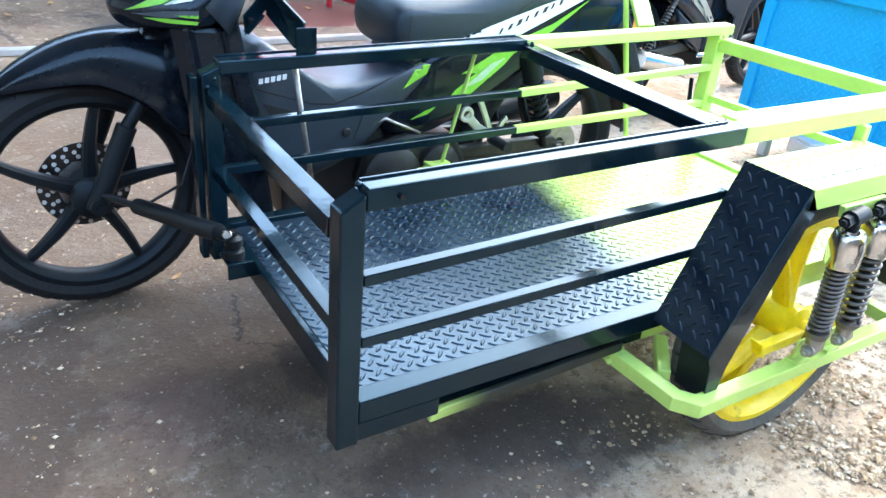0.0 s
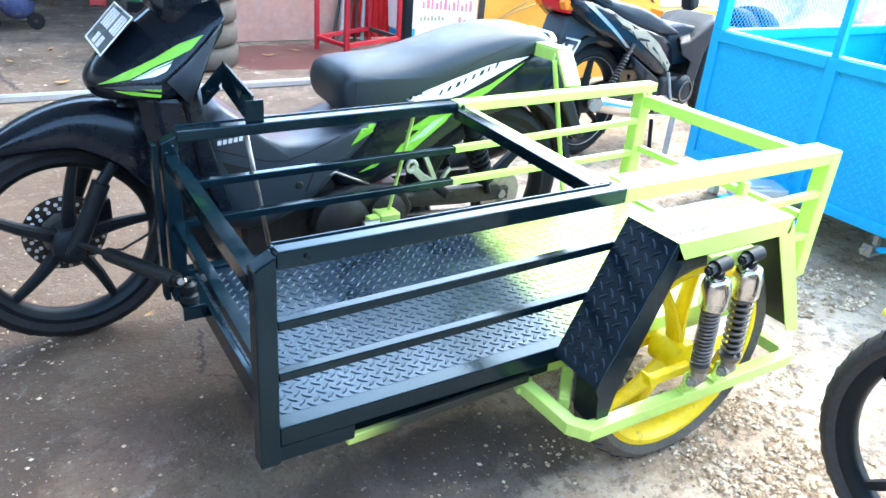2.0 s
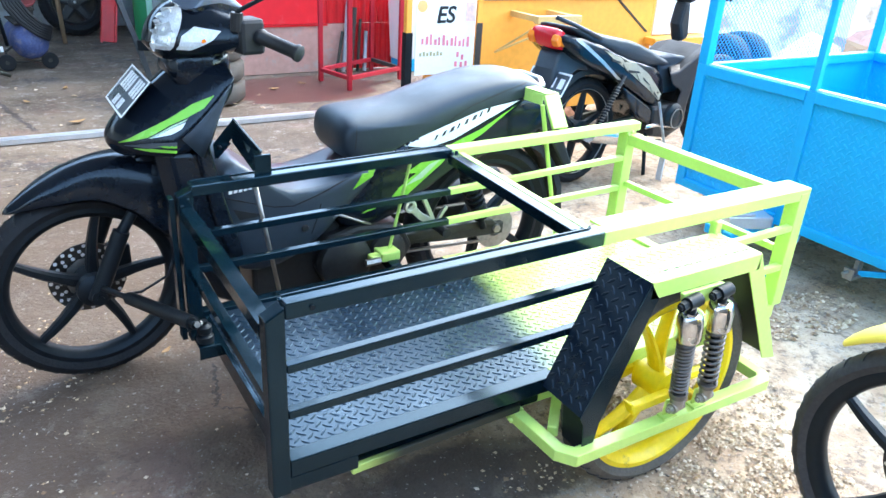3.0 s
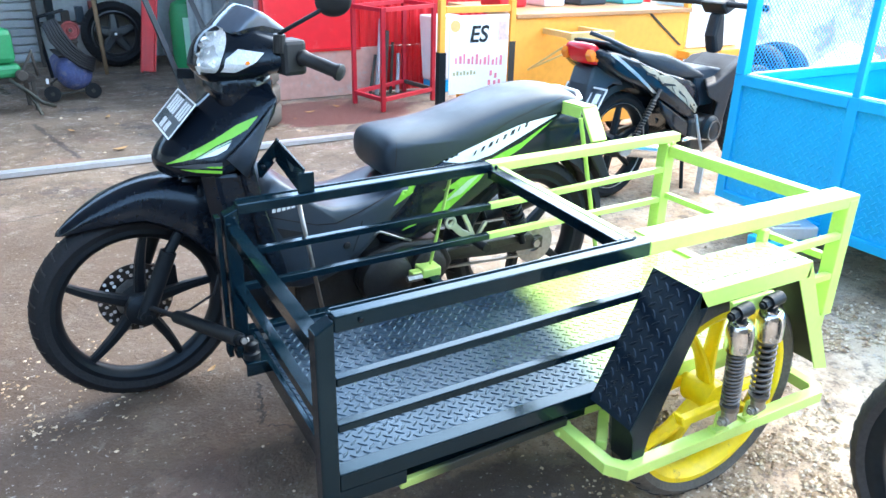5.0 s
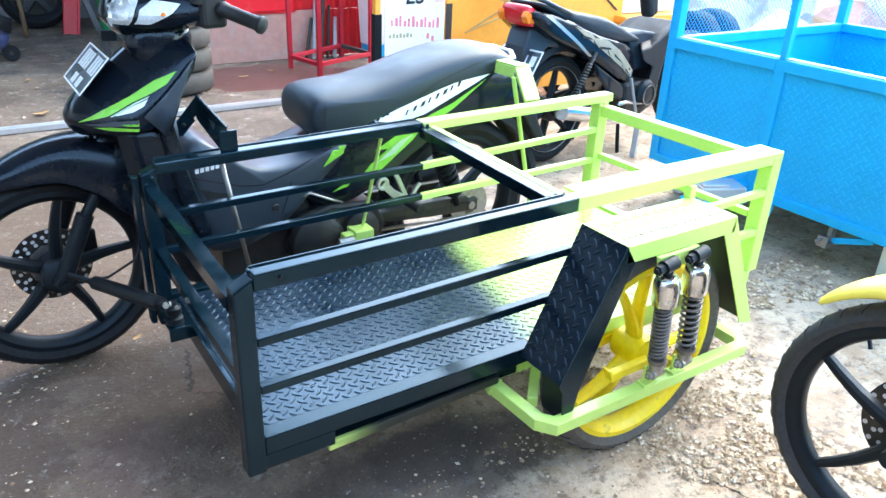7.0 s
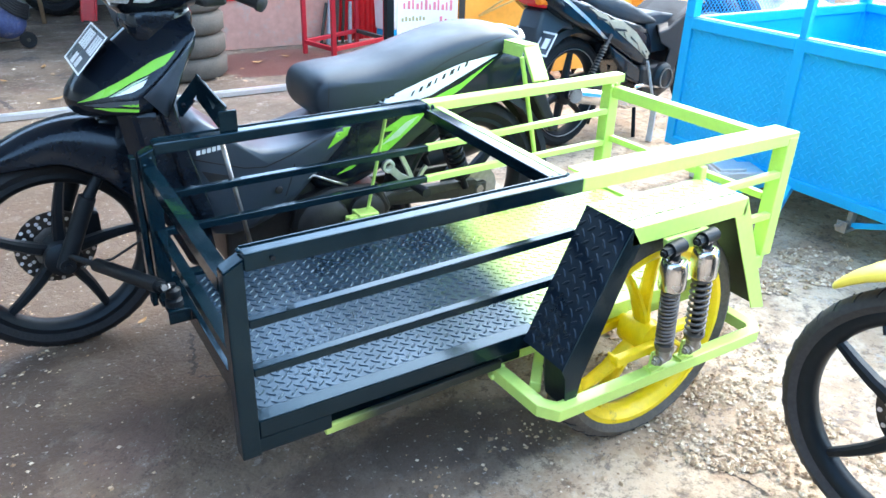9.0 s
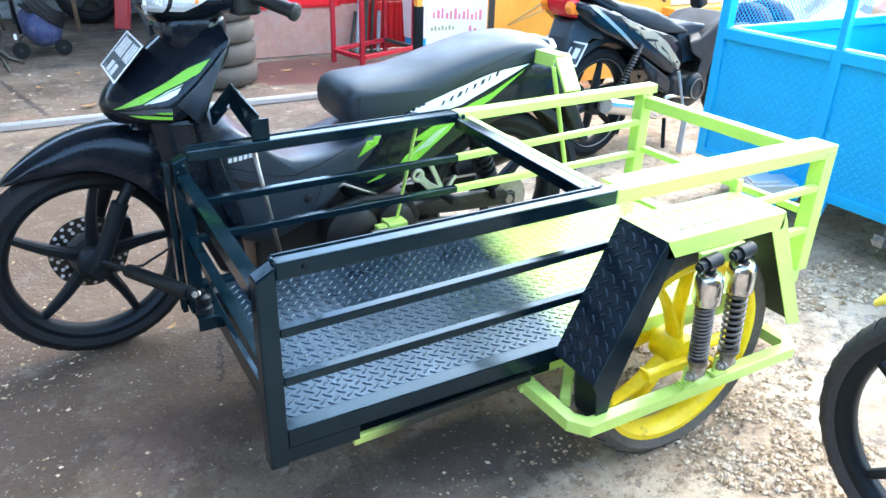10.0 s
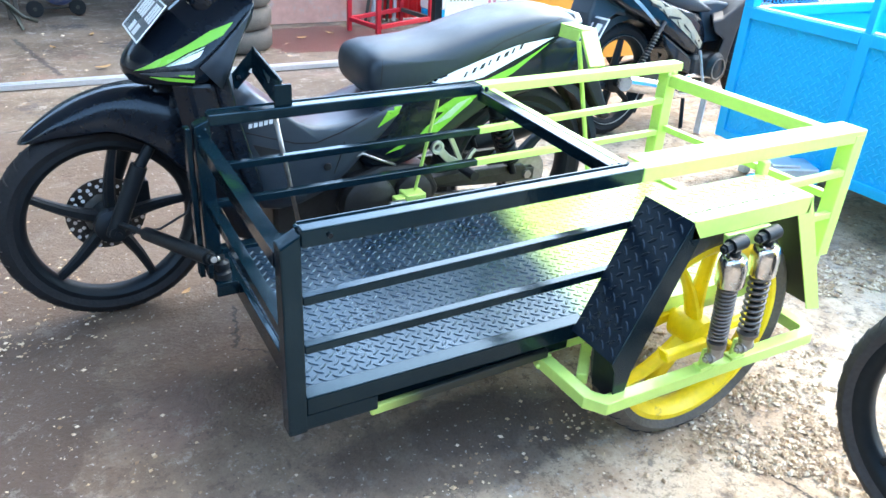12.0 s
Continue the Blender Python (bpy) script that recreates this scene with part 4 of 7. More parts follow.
        ob = part("leg_shield_wing", wing, WING_SHEEN, m, "satin black side of the leg shield, blue-grey sheen in its colour", smooth=True)
        sol = ob.modifiers.new("thick", "SOLIDIFY")
        sol.thickness = 0.004
    low = [(-0.020, 0.652), (0.085, 0.645), (0.104, 0.46), (0.135, 0.34), (0.150, 0.22), (0.105, 0.22), (0.052, 0.36), (0.000, 0.50)]
    part("lower_cowl", side_loft([(-0.122, [(x + 0.026, z) for x, z in low]), (-0.09, low), (0.09, low), (0.122, [(x + 0.026, z) for x, z in low])]), BLACK_PLASTIC, m, "black lower cowl", bevel=0.012)
    neck = [(0.035, 0.800), (0.030, 0.860), (0.060, 0.900), (0.170, 0.905), (0.195, 0.860), (0.180, 0.790), (0.170, 0.740), (0.08, 0.76)]
    smooth_part("steering_neck", side_loft([(-0.095, grown(neck, 0.8)), (-0.065, neck), (0.065, neck), (0.095, grown(neck, 0.8))]), BLACK_PLASTIC, m, "black cover round the steering neck", 1)
    # handlebar cowl, lamp and visor
    h0 = [(0.000, 0.885), (0.012, 0.930), (0.050, 0.968), (0.105, 0.985), (0.170, 0.972), (0.235, 0.945), (0.245, 0.890), (0.190, 0.858), (0.110, 0.842), (0.030, 0.850)]
    h1 = [(0.014, 0.885), (0.024, 0.926), (0.060, 0.962), (0.110, 0.978), (0.172, 0.966), (0.232, 0.940), (0.240, 0.892), (0.190, 0.862), (0.112, 0.848), (0.042, 0.854)]
    h2 = [(0.078, 0.895), (0.086, 0.918), (0.110, 0.942), (0.140, 0.954), (0.180, 0.948), (0.222, 0.930), (0.230, 0.900), (0.195, 0.876), (0.140, 0.868), (0.096, 0.874)]
    h3 = [(0.170, 0.905), (0.174, 0.915), (0.184, 0.925), (0.196, 0.930), (0.212, 0.928), (0.228, 0.922), (0.232, 0.908), (0.220, 0.898), (0.200, 0.894), (0.180, 0.897)]
    head = smooth_part("handlebar_cowl", side_loft([(y, [(x - 0.004, z + 0.010) for x, z in grown(c, 1.08)]) for y, c in ((-0.175, h3), (-0.12, h2), (-0.055, h1), (0, h0), (0.055, h1), (0.12, h2), (0.175, h3))]), BLACK_PLASTIC, m, "black handlebar cowl", sides=10, sharp=(0, 3, 6, 9), rims=0.3)
    decal("headlamp", [(-0.0173, 0.905), (0.0064, 0.948), (0.0349, 0.981), (0.0694, 0.985), (0.0566, 0.957), (0.0369, 0.917), (0.0261, 0.885), (-0.0094, 0.884)], head, LAMP, "clear headlamp lens", lift=0.005)
    decal("headlamp_reflector", [(-0.0005, 0.9), (0.0152, 0.938), (0.033, 0.948), (0.033, 0.918), (0.0211, 0.896)], head, LAMP_SILVER, lift=0.0065)
    decal("turn_signal", [(0.0349, 0.888), (0.0448, 0.919), (0.0714, 0.941), (0.1177, 0.934), (0.0989, 0.914), (0.0605, 0.888)], head, LAMP, "clear turn signal lens", lift=0.005)
    decal("signal_bulb", [(0.0765, 0.908), (0.0785, 0.914), (0.084, 0.916), (0.086, 0.911), (0.081, 0.907)], head, AMBER_LENS, lift=0.008)
    v = [(0.066, 0.972), (0.092, 0.998), (0.130, 1.026), (0.146, 1.024), (0.216, 0.968), (0.170, 0.958), (0.124, 0.958), (0.092, 0.962)]
    v_in = [(0.14 + (x - 0.14) * 0.90 + 0.006, 0.985 + (z - 0.985) * 0.86) for x, z in v]
    v_mid = [(x - 0.014, z + 0.010) for x, z in v]
    vis = smooth_part("visor", side_loft([(-0.088, v_in), (-0.074, v), (0, v_mid), (0.074, v), (0.088, v_in)]), VISOR, m, "smoked blue-grey fly screen", sides=8, sharp=(0, 2, 4, 7), rims=0.5)
    decal("visor_band", [(0.070, 0.974), (0.104, 0.984), (0.146, 0.988), (0.196, 0.974), (0.170, 0.964), (0.124, 0.963), (0.090, 0.966)], vis, BLACK_PLASTIC, "black lower band", lift=0.003)
    for s in (-1, 1):
        part("switch_block", box(0.150, 0.212, min(s * 0.115, s * 0.178), max(s * 0.115, s * 0.178), 0.880, 0.962), DARK_PLASTIC, m, bevel=0.010)
        grip = [(0.0, 0.0), (0.016, 0.002), (0.019, 0.010), (0.019, 0.016), (0.0165, 0.020), (0.0165, 0.105), (0.020, 0.110), (0.020, 0.118), (0.014, 0.122), (0.0, 0.123)]
        gb = lathe(grip, 18, axis="z", closed=False)
        d = Vector((0.052, s * 0.108, -0.030))
        moved(gb, Matrix.Translation((0.194, s * 0.170, 0.924)) @ d.to_track_quat("Z", "Y").to_matrix().to_4x4())
        part("grip", gb, DARK_PLASTIC, m, "ribbed black rubber grip", auto=True)
        if s > 0:
            part("lever", sweep([(0.160, s * 0.165, 0.930), (0.150, s * 0.195, 0.932), (0.190, s * 0.275, 0.905)], disc(0.006, 8, 0.7)), BLACK_METAL, m, smooth=True)
        stem_top = (0.218, s * 0.243, 1.034)
        part("mirror_stem", sweep([(0.148, s * 0.163, 0.945), (0.149, s * 0.165, 0.978), stem_top], disc(0.005, 8)), BLACK_METAL, m, smooth=True)
        part("mirror_boot", rod((0.147, s * 0.161, 0.935), (0.149, s * 0.165, 0.976), 0.014, 12), DARK_PLASTIC, m)
        mb = bmesh.new()
        bmesh.ops.create_uvsphere(mb, u_segments=20, v_segments=12, radius=1)
        for v in mb.verts:
            v.co = Vector((v.co.x * (0.020 if v.co.x < 0 else 0.006), v.co.y * 0.056, v.co.z * 0.035))
        moved(mb, Matrix.Translation((0.236, s * 0.264, 1.054)) @ pose(0, 0, 0, s * 8, 0, s * -15))
        part("mirror", mb, DARK_PLASTIC, m, "black oval mirror", smooth=True)
    # the front end stands steered towards the sidecar
    steer = pose(-0.186, FORK_SHIFT, 0, 0, 0, STEER) @ pose(0.186, 0, 0)
    bars = pose(0.16, 0, 0, 0, 0, BAR_TURN) @ pose(-0.16, 0, 0)
    for ob in m.children:
        kind = ob.name.split(".")[0]
        if kind in STEERED:
            ob.matrix_basis = steer @ ob.matrix_basis
        elif kind in BARS:
            ob.matrix_basis = bars @ ob.matrix_basis
    # number plate on the nose
    pl = new("number_plate")
    pl.parent = m
    slope = 47
    pl.matrix_local = pose(-0.048, 0.0, 0.779, 0, -slope, 0)
    tagged(pl, "black number plate with white border and marks")
    hw, hh = 0.105, 0.053
    part("backing", box(-hh, hh, -hw, hw, -0.001, 0.001), PLATE_DARK, pl, bevel=0.0006)
    e = 0.004
    rim_b = joined(box(hh - e, hh, -hw, hw, 0.001, 0.003), box(-hh, e - hh, -hw, hw, 0.001, 0.003), box(e - hh, hh - e, -hw, e - hw, 0.001, 0.003), box(e - hh, hh - e, hw - e, hw, 0.001, 0.003))
    part("border", rim_b, WHITE_PLASTIC, pl)
    for y in (-0.078, -0.056, -0.034, 0.004, 0.026, 0.048, 0.070):
        part("mark", box(-0.004, 0.042, y - 0.0065, y + 0.0065, 0.001, 0.0024), WHITE_PLASTIC, pl)
    for y in (-0.034, -0.016, 0.016, 0.034):
        part("mark", box(-0.046, -0.020, y - 0.006, y + 0.006, 0.001, 0.0024), WHITE_PLASTIC, pl)
    part("plate_stay", box(-0.03, 0.03, -0.02, 0.02, -0.03, -0.001), BLACK_METAL, pl)
    # seat
    def seat_layer(sx, up, low):
        top = [(0.452, 0.630), (0.462, 0.676), (0.498, 0.694), (0.570, 0.697), (0.660, 0.703), (0.780, 0.735), (0.900, 0.768), (1.010, 0.780), (1.090, 0.772), (1.136, 0.750)]
        bot = [(1.128, 0.722), (1.050, 0.716), (0.950, 0.694), (0.840, 0.664), (0.740, 0.634), (0.640, 0.608), (0.580, 0.586), (0.535, 0.566), (0.490, 0.560), (0.460, 0.585)]
        return [(sx + (x - sx) * up, z - low * (0.5 if i > 1 else 0.2)) for i, (x, z) in enumerate(top)] + [(sx + (x - sx) * up, z) for x, z in bot]
    seat = smooth_part("seat", side_loft([(-0.128, seat_layer(0.8, 0.93, 0.075)), (-0.112, seat_layer(0.8, 0.98, 0.026)), (-0.06, seat_layer(0.8, 1, 0.002)), (0, seat_layer(0.8, 1, 0)), (0.06, seat_layer(0.8, 1, 0.002)), (0.112, seat_layer(0.8, 0.98, 0.026)), (0.128, seat_layer(0.8, 0.93, 0.075))]), SEAT_VINYL, m, "black vinyl dual seat with seams")
    decal("seam", [(0.490, 0.606), (0.493, 0.606), (0.499, 0.672), (0.496, 0.672)], seat, DARK_PLASTIC, lift=0.0006)
    decal("seam", [(0.78, 0.652), (0.80, 0.672), (0.86, 0.700), (0.98, 0.735), (1.06, 0.752), (1.06, 0.7545), (0.98, 0.738), (0.86, 0.703), (0.80, 0.675), (0.777, 0.652)], seat, DARK_PLASTIC, lift=0.0008)
    base = [(0.520, 0.560), (0.58, 0.580), (0.74, 0.636), (0.95, 0.697), (1.10, 0.722), (1.12, 0.700), (0.95, 0.655), (0.74, 0.585), (0.60, 0.540), (0.51, 0.545)]
    part("seat_base", side_loft([(-0.108, base), (0.108, base)]), DARK_PLASTIC, m, bevel=0.005)
    # side covers
    cov = [(0.490, 0.540), (0.610, 0.595), (0.740, 0.650), (0.950, 0.714), (1.110, 0.728), (1.175, 0.695), (1.165, 0.610), (1.040, 0.560), (0.880, 0.535), (0.760, 0.490), (0.640, 0.395), (0.500, 0.352), (0.395, 0.405)]
    cov_in = [(0.82 + (x - 0.82) * 0.96, 0.57 + (z - 0.57) * 0.93) for x, z in cov]
    side = smooth_part("side_cover", side_loft([(-0.128, cov_in), (-0.118, cov), (-0.05, cov), (0.05, cov), (0.118, cov), (0.128, cov_in)]), BLACK_PLASTIC, m, "glossy black tail and side cover", 1)
    decal("white_decal", [(0.633, 0.604), (0.714, 0.630), (0.902, 0.687), (1.030, 0.703), (0.956, 0.672), (0.880, 0.640), (0.801, 0.607), (0.720, 0.590)], side, WHITE_STICKER, "silver white stripe with marks")
    letters([(0.735 + 0.025 * k, 0.610 + 0.0092 * k, 0.006 + 0.003 * (k % 3), 0.014, 0.55, 0.36) for k in range(8)], side, DARK_PLASTIC)
    decal("green_decal", [(0.640, 0.520), (0.730, 0.566), (0.814, 0.600), (0.900, 0.630), (1.013, 0.688), (0.899, 0.612), (0.830, 0.580), (0.762, 0.552), (0.690, 0.520)], side, GREEN_STICKER, "green sweeping stripe")
    decal("green_decal", [(0.600, 0.452), (0.626, 0.481), (0.721, 0.548), (0.790, 0.566), (0.762, 0.536), (0.699, 0.490), (0.652, 0.455)], side, GREEN_STICKER)
    decal("white_decal", [(0.645, 0.484), (0.722, 0.540), (0.762, 0.553), (0.700, 0.502)], side, PALE_STICKER, lift=0.003)
    decal("green_decal", [(0.509, 0.418), (0.543, 0.436), (0.577, 0.446), (0.552, 0.428)], side, GREEN_STICKER)
    # grey frame cover between leg shield and seat
    g = [(0.118, 0.640), (0.190, 0.600), (0.255, 0.534), (0.330, 0.508), (0.420, 0.518), (0.510, 0.545), (0.590, 0.570), (0.530, 0.498), (0.460, 0.436), (0.410, 0.385), (0.350, 0.335), (0.270, 0.300), (0.150, 0.285), (0.110, 0.400)]
    g_in = [(0.32 + (x - 0.32) * 0.96, 0.44 + (z - 0.44) * 0.94) for x, z in g]
    grey = smooth_part("frame_cover", side_loft([(-0.132, g_in), (-0.120, g), (-0.04, g), (0.04, g), (0.120, g), (0.132, g_in)]), GREY_PLASTIC, m, "dark grey plastic frame cover", 1)
    letters([(0.140 + 0.0125 * k, 0.531 + 0.0018 * k, 0.0090, 0.011, 0.12, 0.10) for k in range(5)], grey, WHITE_STICKER)
    decal("green_decal", [(0.481, 0.497), (0.515, 0.545), (0.545, 0.554), (0.566, 0.552), (0.545, 0.527)], grey, GREEN_STICKER)
    gap = [(0.134, 0.519), (0.192, 0.500), (0.256, 0.479), (0.309, 0.474), (0.377, 0.494), (0.447, 0.521), (0.533, 0.552)]
    decal("panel_gap", gap + [(x, z + 0.003) for x, z in reversed(gap)], grey, HOLE_DARK, lift=0.0008)
    decal("panel_gap", [(0.356, 0.385), (0.372, 0.425), (0.385, 0.470), (0.388, 0.470), (0.375, 0.425), (0.359, 0.385)], grey, HOLE_DARK, lift=0.0008)
    decal("vent", [(0.148, 0.489), (0.232, 0.462), (0.164, 0.458)], grey, HOLE_DARK, lift=0.0010)
    part("cover_screw", lathe([(0.0, -0.004), (0.009, -0.003), (0.011, 0.0), (0.0, 0.0)], 16, at=(0.338, -0.136, 0.408), closed=False), DARK_PLASTIC, m)
    # engine
    part("crankcase", side_loft([(-0.13, [(0.40, 0.36), (0.50, 0.385), (0.64, 0.37), (0.68, 0.29), (0.62, 0.205), (0.50, 0.185), (0.40, 0.215), (0.37, 0.28)]), (0.13, [(0.40, 0.36), (0.50, 0.385), (0.64, 0.37), (0.68, 0.29), (0.62, 0.205), (0.50, 0.185), (0.40, 0.215), (0.37, 0.28)])]), ENGINE, m, "dark oily engine case", bevel=0.012)
    part("alternator_cover", lathe([(0.0, -0.165), (0.060, -0.163), (0.078, -0.150), (0.082, -0.128), (0.0, -0.128)], 32, at=(0.455, 0, 0.285), closed=False), ENGINE, m, auto=True)
    part("sprocket_cover", lathe([(0.0, -0.155), (0.040, -0.154), (0.055, -0.145), (0.058, -0.128), (0.0, -0.128)], 24, at=(0.590, 0, 0.295), closed=False), ENGINE, m, auto=True)
    part("engine_block", box(0.20, 0.46, -0.095, 0.095, 0.19, 0.40), ENGINE, m, bevel=0.012)
    for k in range(7):
        x = 0.235 + 0.022 * k
        part("cooling_fin", box(x, x + 0.006, -0.085, 0.085, 0.235 + 0.004 * k, 0.365 + 0.004 * k), ENGINE, m)
    part("cylinder", rod((0.215, 0, 0.30), (0.40, 0, 0.30), 0.055, 18), ENGINE, m, smooth=False)
    part("gear_lever", sweep([(0.53, -0.165, 0.235), (0.44, -0.175, 0.225), (0.36, -0.175, 0.235)], disc(0.006, 8)), STEEL, m)
    part("lever_rubber", rod((0.36, -0.205, 0.236), (0.36, -0.160, 0.236), 0.010, 10), DARK_PLASTIC, m)
    part("carburettor_cable", sweep([(0.40, -0.118, 0.41), (0.44, -0.126, 0.428), (0.50, -0.13, 0.40), (0.54, -0.12, 0.38)], disc(0.004, 8)), STEEL, m, smooth=True)
    # swing arm, chain case, pegs, shocks
    for s in (-1, 1):
        part("swing_arm", sweep([(0.62, s * 0.075, 0.300), (0.84, s * 0.085, 0.285), (1.03, s * 0.092, 0.280)], square(0.022, 0.040)), GUN, m, bevel=0.004)
        shock = part("rear_shock", rod((0.838, s * 0.125, 0.560), (0.94, s * 0.116, 0.300), 0.011, 12), BLACK_METAL, m, "black spring shock absorber", auto=True)
        part("shock_cover", rod((0.838, s * 0.125, 0.560), (0.862, s * 0.125, 0.500), 0.028, 18), BLACK_METAL, shock, auto=True)
        part("shock_spring", spring_between((0.858, s * 0.125, 0.505), (0.925, s * 0.118, 0.345), 0.023, 0.0055, 9), BLACK_METAL, shock, smooth=True)
        part("shock_seat", rod((0.905, s * 0.12, 0.39), (0.926, s * 0.118, 0.342), 0.026, 16), BLACK_METAL, shock, auto=True)
        part("axle_nut", rod((1.0, s * 0.085, 0.282), (1.0, s * 0.112, 0.282), 0.014, 6), STEEL, m)
    part("chain_case", prism([(0.60, 0.318), (0.80, 0.322), (0.98, 0.318), (1.00, 0.300), (0.80, 0.292), (0.62, 0.295)], -0.108, -0.082), GUN, m, "dull green-grey chain case", bevel=0.003)
    part("chain", prism([(0.60, 0.266), (0.98, 0.246), (0.98, 0.240), (0.60, 0.258)], -0.100, -0.090), STEEL, m)
    part("sprocket", lathe([(0.03, -0.098), (0.070, -0.097), (0.070, -0.092), (0.03, -0.091)], 36, at=(1.0, 0, 0.282)), STEEL, m)
    part("brake_plate", lathe([(0.0, -0.090), (0.055, -0.088), (0.060, -0.07), (0.0, -0.07)], 28, at=(1.0, 0, 0.282), closed=False), ALLOY, m, auto=True)
    hanger = sweep([(0.665, -0.125, 0.418), (0.700, -0.128, 0.382), (0.752, -0.130, 0.352), (0.752, -0.130, 0.340)], square(0.012, 0.022))
    part("peg_hanger", joined(hanger, sweep([(0.70, -0.128, 0.455), (0.722, -0.13, 0.41), (0.752, -0.130, 0.345)], square(0.010, 0.014)), sweep([(0.752, -0.130, 0.345), (0.775, -0.130, 0.385), (0.79, -0.128, 0.40)], square(0.010, 0.012)), lathe([(0.010, -0.134), (0.020, -0.134), (0.020, -0.120), (0.010, -0.120)], 20, at=(0.665, 0, 0.418))), ALLOY, m, "cast alloy passenger peg hanger", bevel=0.002)
    part("foot_peg", rod((0.752, -0.20, 0.345), (0.752, -0.125, 0.345), 0.014, 12), DARK_PLASTIC, m)
    part("rider_peg", rod((0.47, -0.27, 0.215), (0.47, -0.13, 0.215), 0.015, 12), DARK_PLASTIC, m)
    # rear fender, tail
    secs = []
    for k in range(10):
        a = radians(150 - 150 * k / 9)
        R = 0.318
        ring = [(R - 0.03, -0.058), (R - 0.004, -0.052), (R, 0.0), (R - 0.004, 0.052), (R - 0.03, 0.058), (R - 0.03, 0.052), (R - 0.010, 0.046), (R - 0.006, 0), (R - 0.010, -0.046), (R - 0.03, -0.052)]
        secs.append([(1.0 + r * math.cos(a), y, 0.282 + r * math.sin(a)) for r, y in ring])
    part("rear_fender", loft(secs), DARK_PLASTIC, m, "matt black inner rear mudguard")
    tail = [(1.10, 0.700), (1.175, 0.705), (1.215, 0.640), (1.270, 0.540), (1.335, 0.420), (1.300, 0.415), (1.200, 0.560), (1.12, 0.600)]
    part("tail_fender", side_loft([(-0.075, tail), (0.075, tail)]), DARK_PLASTIC, m, bevel=0.008)
    part("tail_lamp", side_loft([(-0.07, [(1.15, 0.705), (1.19, 0.700), (1.205, 0.650), (1.16, 0.64)]), (0.07, [(1.15, 0.705), (1.19, 0.700), (1.205, 0.650), (1.16, 0.64)])]), RED_LENS, m, "red tail lamp", bevel=0.008)
    part("grab_rail", sweep([(1.08, -0.105, 0.728), (1.13, -0.100, 0.738), (1.158, -0.05, 0.744), (1.158, 0.05, 0.744), (1.13, 0.100, 0.738), (1.08, 0.105, 0.728)], disc(0.009, 10)), ALLOY, m, "silver grab rail", smooth=True)
    part("muffler", joined(rod((0.62, 0.14, 0.235), (0.86, 0.155, 0.285), 0.022, 14), rod((0.82, 0.155, 0.275), (1.18, 0.165, 0.345), 0.045, 18)), BLACK_METAL, m, auto=True)
    return m


def spring_between(p, q, r, wire, turns):
    p, q = Vector(p), Vector(q)
    bm = spring(r, wire, 0, (q - p).length, turns)
    return moved(bm, Matrix.Translation(p) @ (q - p).to_track_quat("Z", "Y").to_matrix().to_4x4())


# black plastic with its blue-grey sheen painted into a lighter base
WING_SHEEN = material("satin_shield_sheen", (0.042, 0.055, 0.070), 0.30, vary=0.15, spec=0.5, tint=(0.8, 0.92, 1.0))
DARK_GREY = material("dark_grey_plastic", (0.045, 0.056, 0.068), 0.45, vary=0.12)
HOLE_DARK = material("dark_recess", (0.006, 0.006, 0.006), 0.8)
PALE_STICKER = material("pale_green_sticker", (0.42, 0.58, 0.36), 0.25, vary=0.1)
LAMP_SILVER = material("silvered_reflector", (0.55, 0.57, 0.58), 0.22, 0.5, vary=0.35, scale=60)
LAMP = material("silver_lamp_lens", (0.56, 0.58, 0.59), 0.10, vary=0.35, scale=26, coat=1.0)
VISOR = material("smoked_visor", (0.06, 0.08, 0.11), 0.12, vary=0.1, coat=0.5)
GUN = material("gunmetal_paint", (0.034, 0.036, 0.028), 0.45, 0.3, vary=0.3, bump=0.2)
motorcycle = build_motorcycle()


# ---- what ties the sidecar to the motorcycle ----


